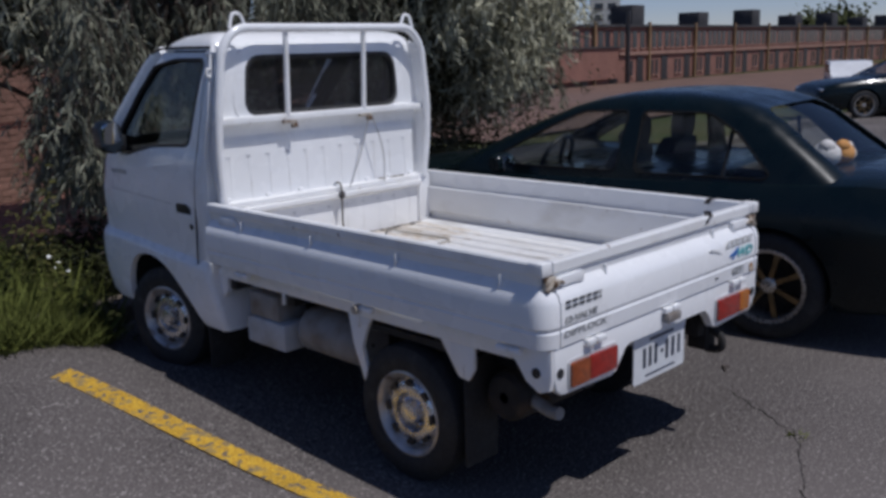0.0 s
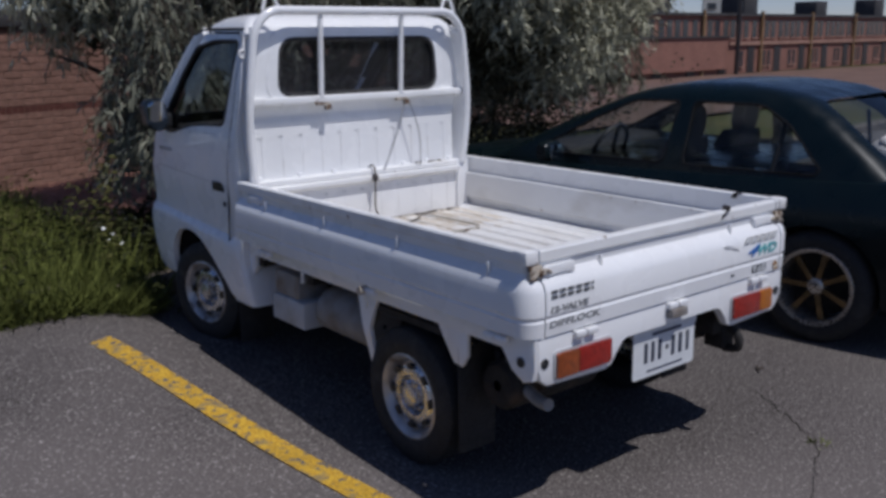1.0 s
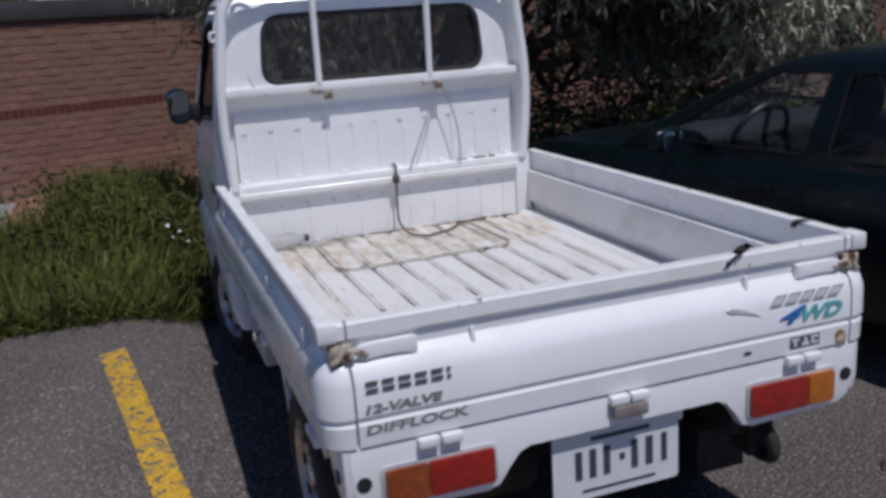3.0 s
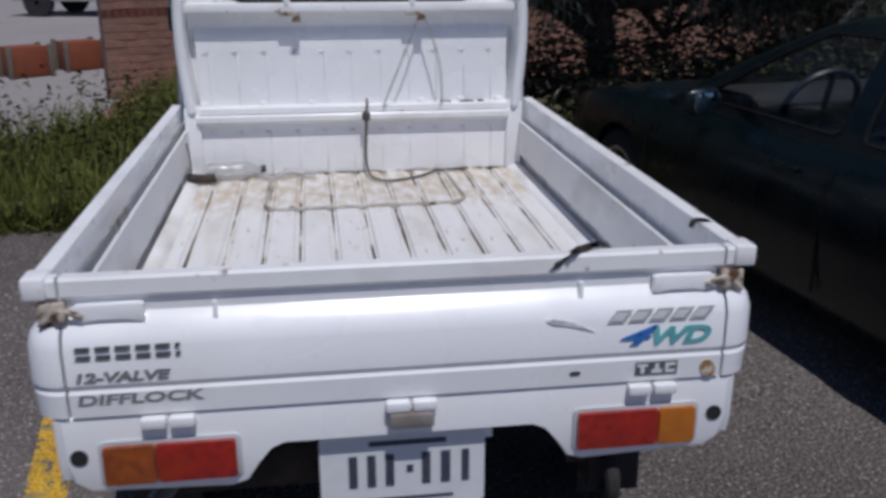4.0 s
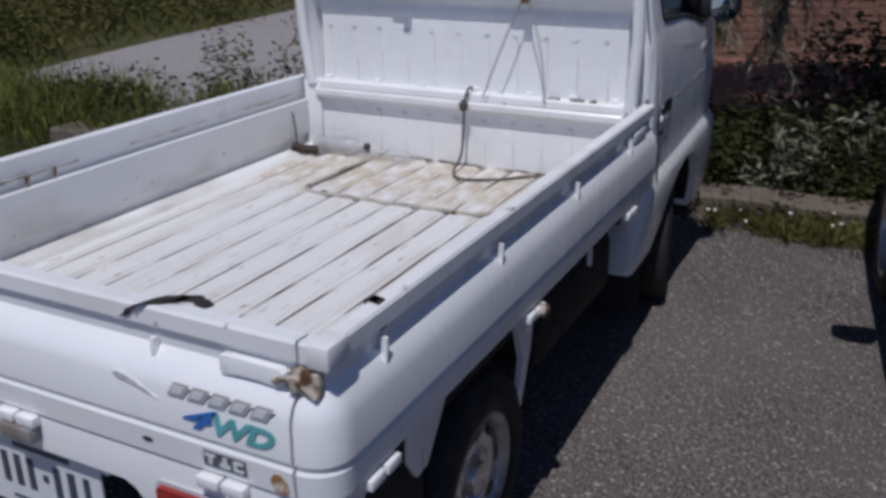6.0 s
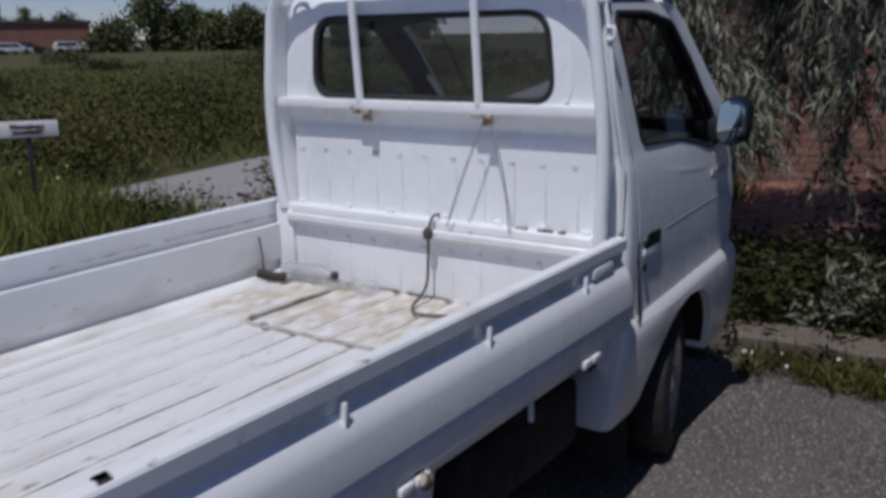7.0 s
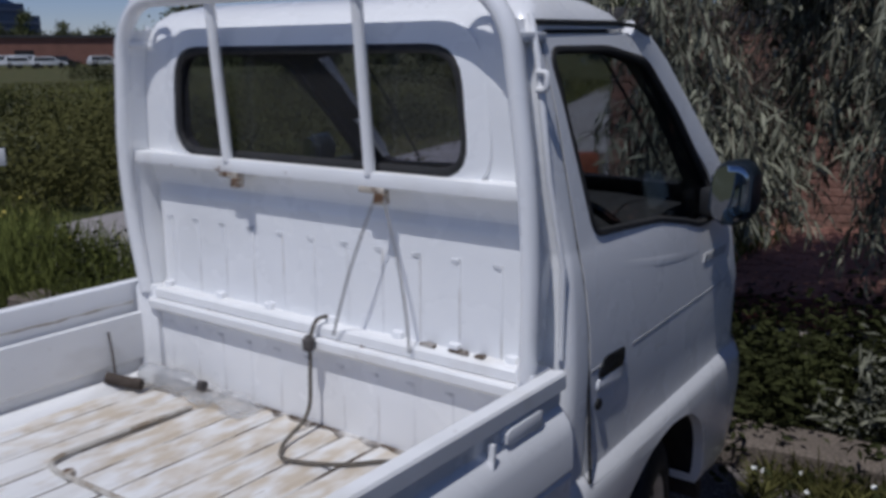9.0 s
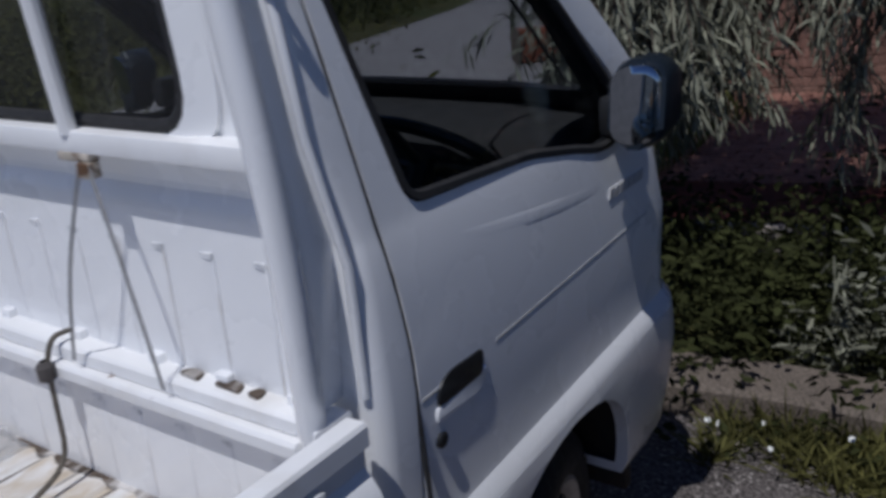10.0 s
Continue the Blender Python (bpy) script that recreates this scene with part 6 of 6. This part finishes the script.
    for yw in (-1.29, 1.29):
        for s in (-1, 1):
            at_w = (s * 0.735, yw, 0.30)
            bm = bmesh.new()
            revolve(bm, [(s * d, r) for d, r in ((-0.095, 0.20), (-0.10, 0.25), (-0.085, 0.285), (-0.06, 0.30), (0.06, 0.30), (0.085, 0.285), (0.10, 0.25), (0.092, 0.212), (0.07, 0.205), (-0.095, 0.20))], "x", at_w, 40)
            w = part("wheel", bm, black_rubber, car, "black tyre on a bronze spoked alloy wheel", 0.7)
            bm = bmesh.new()
            revolve(bm, [(s * d, r) for d, r in ((-0.06, 0.203), (0.085, 0.212), (0.090, 0.205), (0.086, 0.188), (0.03, 0.180), (-0.06, 0.178))], "x", at_w, 40)
            part("rim", bm, alloy_lip, w, "bright machined rim lip", 0.6)
            bm = bmesh.new()
            revolve(bm, [(s * d, r) for d, r in ((0.0, 0.0005), (0.0, 0.185))], "x", (at_w[0] - s * 0.05, yw, 0.30), 24)
            part("brake", bm, chassis_black, w)
            bm = bmesh.new()
            revolve(bm, [(s * d, r) for d, r in ((0.0, 0.045), (0.055, 0.042), (0.062, 0.03), (0.064, 0.0005))], "x", at_w, 20)
            part("hub", bm, alloy_lip, w)
            for k in range(7):
                a = 2 * math.pi * (k + 0.25) / 7
                bm = bmesh.new()
                prism(bm, [(-0.016, 0.03), (0.016, 0.03), (0.012, 0.11), (0.019, 0.186), (-0.019, 0.186), (-0.012, 0.11)], "x", s * 0.025, s * 0.052, 0.004)
                bmesh.ops.transform(bm, matrix=Matrix.Translation(at_w) @ Matrix.Rotation(a, 4, "X"), verts=bm.verts)
                part("spoke", bm, alloy_bronze, w, "", 0.5)
    # a low roof and shoulder line
    for o in car.children_recursive:
        if o.name.split(".")[0] not in ("wheel", "rim", "brake", "hub", "spoke"):
            for v in o.data.vertices:
                v.co.z -= 0.085 * step((v.co.z - 0.60) / 0.30)
    return car


CAR_AT, CAR_TURN = (2.44, 1.82, 0.0), 7.4
car = saloon(CAR_AT, CAR_TURN, "dark green four-door saloon car parked beside the truck", car_paint)
for x, y, z, r, mat, lab in ((-0.30, -1.42, 0.970, 0.085, plush_white, "white plush toy lying under the rear screen"), (-0.12, -1.46, 0.960, 0.075, plush_orange, "orange and white plush toy under the rear screen"), (0.02, -1.45, 0.945, 0.06, plush_white, "small white plush toy under the rear screen")):
    bm = bmesh.new()
    for dx, dz, k in ((0, 0, 1.0), (0.05, -0.02, 0.7), (-0.03, 0.05, 0.55)):
        v = bmesh.ops.create_icosphere(bm, subdivisions=2, radius=r * k)["verts"]
        for q in v:
            q.co = Vector((q.co.x * 1.1 + dx, q.co.y + dx * 0.4, q.co.z * 0.9 + dz)) + Vector((x, y, z))
    bmesh.ops.transform(bm, matrix=pose(*CAR_AT, 0, 0, CAR_TURN), verts=bm.verts)
    tagged(part("plush_toy", bm, mat, None, "", 3.0), lab, "toy", "toys under the rear screen")
other = copy_thing(car, pose(17.9, 5.0, height(17.9, 5.0) - 0.02, 0, 0, 45))
tagged(other, "dark saloon car parked across the car park")

# ---------- plants ----------
rng = np.random.default_rng(7)


def cards(name, base, way, length, width, mat, label="", category="", bend=0.25, parent=None):
    """Many leaves or blades, each of two bent triangles pairs, as one mesh of stuff."""
    base, way = np.asarray(base, float), np.asarray(way, float)
    n = len(base)
    length, width = np.broadcast_to(length, n)[:, None], np.broadcast_to(width, n)[:, None]
    way = way / np.linalg.norm(way, axis=1, keepdims=True)
    side = np.cross(way, rng.normal(size=(n, 3)))
    side /= np.linalg.norm(side, axis=1, keepdims=True)
    sag = np.array([0, 0, -1.0]) * length * bend
    mid = base + way * length * 0.5 + sag * 0.25
    tip = base + way * length + sag
    v = np.stack([base - side * width * 0.2, base + side * width * 0.2, mid + side * width * 0.5, mid - side * width * 0.5, tip], 1).reshape(-1, 3)
    k = np.arange(n) * 5
    quads = np.stack([k, k + 1, k + 2, k + 3], 1).tolist()
    tris = np.stack([k + 3, k + 2, k + 4], 1).tolist()
    me = bpy.data.meshes.new(name)
    me.from_pydata(v.tolist(), [], quads + tris)
    me.materials.append(mat)
    ob = new(name, me)
    ob.parent = parent
    return tagged(ob, label, category, kind="stuff")


def spread(n, x0, x1, y0, y1, rule):
    out = np.empty((0, 2))
    while len(out) < n:
        p = np.column_stack([rng.uniform(x0, x1, 2 * n), rng.uniform(y0, y1, 2 * n)])
        keep = np.array([rule(a, b) for a, b in p])
        out = np.vstack([out, p[keep]])
    return out[:n]


def clumped(x, y, s=1.6, cut=-0.1):
    return noise.noise((x * s, y * s, 4.0)) > cut


def blades(name, pts, tall, mat, label, width=0.009, lean=0.35, category="grass"):
    n = len(pts)
    hgt = tall * rng.uniform(0.45, 1.1, n)
    base = np.column_stack([pts, [height(a, b) + 0.0 for a, b in pts]])
    way = np.column_stack([rng.normal(0, lean, n), rng.normal(0, lean, n), np.ones(n)])
    return cards(name, base, way, hgt, width * rng.uniform(0.7, 1.3, n), mat, label, category, 0.12)


def off_road(x, y):
    """True on the grass between the car park and the road."""
    if x < -2.9:
        lot_edge = y > (x + 2.9) * -6 + 3.3 if x > -3.4 else True
        near_road = y < (4.0 if x > -5.4 else 4.6)
        return lot_edge and near_road
    return kerb_y(x) - 0.05 < y < (7.9 if x > -1.6 else 4.0 + (x + 2.9) * 1.2)


# weeds and grass behind the kerb
blades("tall_grass", spread(30000, -8.6, -0.55, -2.5, 7.9, lambda x, y: off_road(x, y) and clumped(x, y, 1.3, -0.4) and (y > 2.4 or rng.random() < 0.45)), 0.48, grass_blade, "tall unmown grass beside the car park")
blades("kerb_grass", spread(11000, -3.3, -0.66, 3.0, 4.2, lambda x, y: kerb_y(x) - 0.32 + 0.12 * noise.noise((x * 2.5, 0, 0)) < y < kerb_y(x) + 0.35), 0.30, grass_blade, "grass hanging over the kerb", 0.008, 0.6)
blades("grass_verge", spread(10000, 0.66, 5.0, 3.2, 4.35, lambda x, y: kerb_y(x) - 0.27 + 0.1 * noise.noise((x * 3, 1, 0)) < y < kerb_y(x) + 0.04 and clumped(x, y, 3.0, -0.25)), 0.19, verge_blade, "short grass and weeds growing along the kerb", 0.007, 0.7)
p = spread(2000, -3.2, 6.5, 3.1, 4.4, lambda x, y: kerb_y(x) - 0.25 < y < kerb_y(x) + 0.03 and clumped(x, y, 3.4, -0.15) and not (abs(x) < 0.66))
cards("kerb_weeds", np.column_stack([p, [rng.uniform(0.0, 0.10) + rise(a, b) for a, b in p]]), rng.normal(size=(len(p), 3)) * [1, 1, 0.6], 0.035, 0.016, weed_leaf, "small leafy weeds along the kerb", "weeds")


p = np.column_stack([rng.normal(0.685, 0.020, 60), rng.normal(-0.235, 0.030, 60)])
blades("weed_tuft", p, 0.07, grass_blade, "small green weed tuft growing from a crack in the asphalt", 0.006, 0.8, "weed")
bm = bmesh.new()
for a, b in (((1.19, 0.345, 0.008), (1.25, 0.395, 0.010)), ((1.22, 0.372, 0.009), (1.245, 0.352, 0.012))):
    tube(bm, [a, tuple((u + v) / 2 + 0.003 for u, v in zip(a, b)), b], 0.0045, 5)
tagged(part("twig", bm, dark_wood, None, "", 0.9), "small dark broken twig lying on the asphalt", "twig")


def bush(name, x, y, wide, tall, n, leaf, mat, label, category, size=0.05, flat=0.4):
    """A thicket: leaves on many short shoots, thinning towards an uneven outline."""
    k = max(6, n // 22)
    shoots = rng.normal(size=(k, 3)) * [wide * 0.36, wide * 0.36, 0] + [x, y, 0]
    reach = tall * rng.uniform(0.5, 1.1, k)
    pick = rng.integers(0, k, n)
    u = rng.uniform(0.08, 1, n) ** 0.8
    base = shoots[pick] + np.column_stack([rng.normal(0, 0.10 * wide, n) * u, rng.normal(0, 0.10 * wide, n) * u, u * reach[pick]])
    base[:, 2] += [height(a, b) for a, b in base[:, :2]]
    way = rng.normal(size=(n, 3)) * [1, 1, flat] + [0, 0, 0.25]
    return cards(name, base, way, leaf * rng.uniform(0.6, 1.3, n), size * rng.uniform(0.7, 1.3, n), mat, label, category)


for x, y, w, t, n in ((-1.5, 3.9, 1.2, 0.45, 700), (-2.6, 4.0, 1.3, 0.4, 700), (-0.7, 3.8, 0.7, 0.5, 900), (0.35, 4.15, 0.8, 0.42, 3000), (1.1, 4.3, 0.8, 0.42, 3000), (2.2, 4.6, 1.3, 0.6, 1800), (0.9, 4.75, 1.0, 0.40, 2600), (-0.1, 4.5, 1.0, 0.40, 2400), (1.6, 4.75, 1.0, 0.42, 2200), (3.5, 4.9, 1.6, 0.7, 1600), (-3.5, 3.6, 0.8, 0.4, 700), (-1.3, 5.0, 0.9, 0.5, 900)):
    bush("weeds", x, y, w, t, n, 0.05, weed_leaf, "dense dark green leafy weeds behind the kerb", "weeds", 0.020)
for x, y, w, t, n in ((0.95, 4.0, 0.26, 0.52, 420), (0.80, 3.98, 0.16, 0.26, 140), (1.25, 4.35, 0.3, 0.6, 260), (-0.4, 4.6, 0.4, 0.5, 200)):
    bush("silver_sapling", x, y, w, t, n, 0.065, sapling_shade_leaf, "young silver-leaved shoots among the weeds", "sapling", 0.014, 0.8)
for x, y, t in ((-1.9, 3.75, 0.8), (-2.3, 4.1, 0.9), (-1.45, 3.7, 0.75), (-2.7, 3.9, 0.85), (-1.2, 4.1, 0.8), (-3.1, 4.4, 0.9), (-0.82, 3.7, 0.95), (-0.7, 3.95, 1.1)):
    bush("tall_weed", x, y, 0.22, t, 190, 0.05, shrub_leaf, "tall leafy weed standing out of the grass", "weed", 0.016)
p = spread(22, 0.5, 2.4, 3.4, 5.3, lambda x, y: kerb_y(x) - 0.25 < y < kerb_y(x) or edge_y(x) - 0.25 < y < edge_y(x))
daisy = [(a, b, rng.uniform(0.18, 0.30) if b > kerb_y(a) + 0.2 else rng.uniform(0.05, 0.14)) for a, b in p]
bm = bmesh.new()
for a, b, c in daisy + [(-0.86, 3.42, 0.45), (-0.80, 3.44, 0.42), (-0.84, 3.40, 0.39), (-0.76, 3.42, 0.37)]:
    v = bmesh.ops.create_circle(bm, cap_ends=True, segments=7, radius=rng.uniform(0.007, 0.014))["verts"]
    bmesh.ops.transform(bm, matrix=pose(a, b, c + rise(a, b), rng.uniform(10, 60), 0, rng.uniform(-60, 60)), verts=v)
tagged(part("daisies", bm, petal_white, None, "", 0), "small white daisies among the weeds", "flowers", kind="stuff")
p = spread(45, -6.5, -1.6, 3.6, 5.8, off_road)
bm = bmesh.new()
for a, b in p:
    v = bmesh.ops.create_circle(bm, cap_ends=True, segments=6, radius=rng.uniform(0.008, 0.016))["verts"]
    bmesh.ops.transform(bm, matrix=pose(a, b, rng.uniform(0.2, 0.5), rng.uniform(0, 50), 0, rng.uniform(-90, 90)), verts=v)
tagged(part("yellow_flowers", bm, petal_yellow, None, "", 0), "tiny yellow flowers in the grass", "flowers", kind="stuff")

# undergrowth in the dark leaf colour that holds the shade under the tree
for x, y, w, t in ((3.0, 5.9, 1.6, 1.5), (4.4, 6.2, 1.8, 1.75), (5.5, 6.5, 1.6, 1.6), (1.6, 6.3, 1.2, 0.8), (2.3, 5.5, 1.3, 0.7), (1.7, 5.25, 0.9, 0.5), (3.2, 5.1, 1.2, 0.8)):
    bush("undergrowth", x, y, w, t, 3600, 0.07, shaded_leaf, "dark undergrowth beneath the tree, shade put into its leaf colour", "bush", 0.03)
# field behind the road
def on_field(x, y):
    edge = (-7.0 if y > 6 else -6.5 if y > 4.6 else -5.2) - max(0.0, y - 9) * 0.30
    return x < edge - 0.15 and y > -14


blades("field_grass", spread(46000, -48, -5.3, -12, 45, lambda x, y: on_field(x, y) and rng.random() < min(1, 15 / math.hypot(x, y)) ** 1.3), 0.34, field_grass, "rough olive field grass", 0.03, 0.6)
for i in range(62):
    d = 11.5 + 60 * (i / 62) ** 1.35
    a = radians(rng.uniform(118, 182))
    x, y = d * math.cos(a), d * math.sin(a) * 0.95 + 2
    if not on_field(x + 0.6, y):
        continue
    w = rng.uniform(1.4, 3.0)
    bush("shrub", x, y, w, rng.uniform(0.6, 1.25), int(3400 if d < 25 else 1200), 0.06 if d < 25 else 0.13, (weed_leaf if i % 3 == 0 else shrub_leaf) if i % 5 else scrub_leaf, "dark scrubby bush in the rough field" if i % 5 else "greyish scrubby bush in the rough field", "shrub", 0.032 if d < 25 else 0.07)


# larger bushes between the sign and the road
for x, y, w, t, mat, lab in ((-7.9, 6.0, 1.3, 0.75, shrub_leaf, "dark scrubby bush in the rough field"), (-9.6, 7.4, 1.9, 0.9, shrub_leaf, "dark scrubby bush in the rough field"), (-9.4, 4.6, 1.8, 0.85, scrub_leaf, "greyish scrubby bush in the rough field"), (-13.0, 5.4, 2.8, 1.1, weed_leaf, "dark scrubby bush in the rough field"), (-12.5, 10.5, 3.0, 1.05, shrub_leaf, "dark scrubby bush in the rough field")):
    bush("shrub", x, y, w, t, 4200, 0.06, mat, lab, "shrub", 0.03)


def branch(bm, a, b, r0, r1, wob=0.12, n=6):
    a, b = Vector(a), Vector(b)
    pts = [a.lerp(b, u) + Vector((rng.normal(0, wob), rng.normal(0, wob), rng.normal(0, wob))) * math.sin(math.pi * u) * (b - a).length * 0.4 for u in np.linspace(0, 1, n)]
    tube(bm, pts, r0, 7, False, r1 / r0)
    return pts


# silver-leaved tree over the wall
tree = root("olive_tree", "broad silver-leaved tree with low drooping branches", "tree", (2.4, 5.9, 0))
bm = bmesh.new()
ends = []
trunk = branch(bm, (0, 0, -0.05), (-0.3, -0.15, 1.3), 0.15, 0.11, 0.05)
for k in range(26):
    a = rng.uniform(0, 2 * math.pi)
    reach = rng.uniform(0.5, 1.0)
    tip = (3.5 * reach * math.cos(a) - 0.1, 1.9 * reach * math.sin(a) - 0.2, rng.uniform(1.1, 4.2))
    pts = branch(bm, trunk[-1] - Vector((0, 0, rng.uniform(0, 0.5))), tip, 0.055, 0.012, 0.25, 8)
    ends += pts[3:]
part("trunk", bm, bark, tree, "dark rough bark")
# sprays of narrow leaves along drooping twigs
K = 21000
u = rng.normal(size=(K, 3))
u /= np.linalg.norm(u, axis=1, keepdims=True)
shell_r = rng.uniform(0.45, 1.0, K) ** 0.5
cen = u * shell_r[:, None] * [3.7, 2.15, 2.0] + [0, -0.4, 2.6]
ok = np.array([noise.noise((c[0] * 0.9, c[1] * 0.9, c[2] * 0.9)) > -0.13 and c[2] > 0.95 + 0.3 * math.sin(c[0] * 2.3) + 0.55 * step((1.6 - c[0]) / 0.8) and c[0] > -2.9 + 0.25 * math.sin(c[2] * 5) and (c[1] > -0.95 - 0.48 * (c[2] - 1.7) or c[0] > 0.3) for c in cen])
cen = cen[ok]
tw = np.column_stack([rng.normal(0, 0.6, len(cen)), rng.normal(0, 0.6, len(cen)), rng.normal(-0.5, 0.5, len(cen))])
tw /= np.linalg.norm(tw, axis=1, keepdims=True)
M = 15
s_ = np.linspace(0, 1, M)
base = (cen[:, None, :] + tw[:, None, :] * (s_[None, :, None] * 0.34) + rng.normal(0, 0.012, (len(cen), M, 3))).reshape(-1, 3)
way = (np.repeat(tw, M, 0) * 0.8 + rng.normal(0, 0.55, (len(base), 3)) + [0, 0, -0.15])
cards("crown", base, way, 0.085 * rng.uniform(0.6, 1.25, len(base)), 0.015 * rng.uniform(0.7, 1.3, len(base)), silver_leaf, "grey-green narrow leaves in drooping sprays", "", 0.25, tree)
# core leaves: the crown's inner shade is put into their colour
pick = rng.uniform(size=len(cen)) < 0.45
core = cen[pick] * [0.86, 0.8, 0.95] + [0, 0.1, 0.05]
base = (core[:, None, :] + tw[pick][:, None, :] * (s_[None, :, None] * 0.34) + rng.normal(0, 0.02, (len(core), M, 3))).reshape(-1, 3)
cards("inner_crown", base, rng.normal(size=(len(base), 3)), 0.09 * rng.uniform(0.6, 1.25, len(base)), 0.026 * rng.uniform(0.7, 1.3, len(base)), shaded_leaf, "brown-green leaves, coloured darker for the shade inside the crown", "", 0.25, tree)
bm = bmesh.new()
for c, w in list(zip(cen, tw))[::8]:
    tube(bm, [Vector(c) - Vector(w) * 0.12, Vector(c) + Vector(w) * 0.34], 0.004, 4, False, 0.4)
tagged(part("twig_mass", bm, bark, tree), kind="stuff")


# low drooping sprays towards the kerb, leaf colour darkened for shade under the crown
K = 2900
side = rng.random(K)
cen = np.column_stack([np.where(side < 0.33, rng.uniform(-0.25, 0.75, K), np.where(side < 0.53, rng.uniform(0.6, 2.6, K), rng.uniform(2.6, 6.0, K))), rng.uniform(4.1, 5.1, K), rng.uniform(0.0, 1.0, K)]) - [2.4, 5.9, 0]
cen[:, 1] += 0.9 * (cen[:, 0] > 0.2)
low = cen[:, 0] < -1.62
cen[:, 2] = np.where(low, 0.98 + 1.35 * cen[:, 2] ** 1.5, 1.5 + 1.2 * cen[:, 2]) + 0.12 * np.sin(cen[:, 0] * 5.1) + np.where(cen[:, 0] > 0.2, -0.25, 0.4 * (cen[:, 0] > -1.45))
ok = np.array([noise.noise((c[0] * 1.3, c[1] * 1.3, c[2] * 1.1 + 7)) > -0.05 for c in cen])
cen = cen[ok]
tw = np.column_stack([rng.normal(0, 0.4, len(cen)), rng.normal(-0.1, 0.35, len(cen)), rng.normal(-0.9, 0.25, len(cen))])
tw /= np.linalg.norm(tw, axis=1, keepdims=True)
M = 34
s_ = np.linspace(0, 1, M)
base = (cen[:, None, :] + tw[:, None, :] * (s_[None, :, None] * 0.42) + rng.normal(0, 0.012, (len(cen), M, 3))).reshape(-1, 3)
way = np.repeat(tw, M, 0) * 0.7 + rng.normal(0, 0.5, (len(base), 3)) + [0, 0, -0.25]
cards("low_sprays", base, way, 0.078 * rng.uniform(0.6, 1.25, len(base)), 0.0115 * rng.uniform(0.7, 1.3, len(base)), sapling_shade_leaf, "grey-green willow-like leaves hanging low, darkened for the crown's shade", "", 0.35, tree)
bm = bmesh.new()
for c, w in zip(cen, tw):
    tube(bm, [Vector(c) - Vector(w) * 0.25, Vector(c) + Vector(w) * 0.42], 0.004, 4, False, 0.4)
for k in range(9):
    c = Vector(cen[int(rng.integers(0, len(cen)))])
    branch(bm, (-0.3, -0.15, 1.3 + 0.1 * k), c + Vector((0, 0, 0.3)), 0.03, 0.008, 0.2, 7)
tagged(part("low_twig_mass", bm, bark, tree), kind="stuff")



def far_tree(x, y, tall, wide, n=4200, name="broadleaf_tree"):
    z = height(x, y)
    t = root(name, "dark green tree on the skyline", "tree", (x, y, z), 0, "trees on the skyline")
    bm = bmesh.new()
    top = branch(bm, (0, 0, 0), (0, 0, tall * 0.6), wide * 0.05, wide * 0.025, 0.05)
    for k in range(7):
        a = rng.uniform(0, 6.28)
        branch(bm, top[2 + k % 3], (wide * 0.35 * math.cos(a), wide * 0.35 * math.sin(a), tall * rng.uniform(0.5, 0.9)), wide * 0.02, wide * 0.006)
    part("trunk", bm, bark, t)
    lumps = rng.normal(size=(16, 3)) * [wide * 0.22, wide * 0.22, tall * 0.21] + [0, 0, tall * 0.52]
    p = lumps[rng.integers(0, 16, n)] + rng.normal(size=(n, 3)) * wide * 0.11
    cards("crown", p, rng.normal(size=(n, 3)), wide * 0.07, wide * 0.05, far_leaf, "", "", 0.2, t)


for x, y, tall, wide in ((-95, 76.5, 8.0, 6.4), (-98, 72, 3.6, 6), (-92, 80, 6.2, 5.0), (-88, 81, 5, 6.5), (-87, 84, 4.5, 6), (-86, 84, 4.6, 6), (-83, 88, 4.8, 6), (-78, 94, 5, 7), (-72, 100, 6, 8), (-196, 112, 9.5, 6), (-199, 108, 9, 5), (-190, 118, 9, 6), (-183, 122, 8, 7), (-60, 125, 10, 11), (-45, 140, 10, 12), (-30, 150, 11, 12), (-15, 140, 9, 10), (183, 74, 8.0, 14), (214, 62, 8.0, 14)):
    far_tree(x, y, tall, wide)
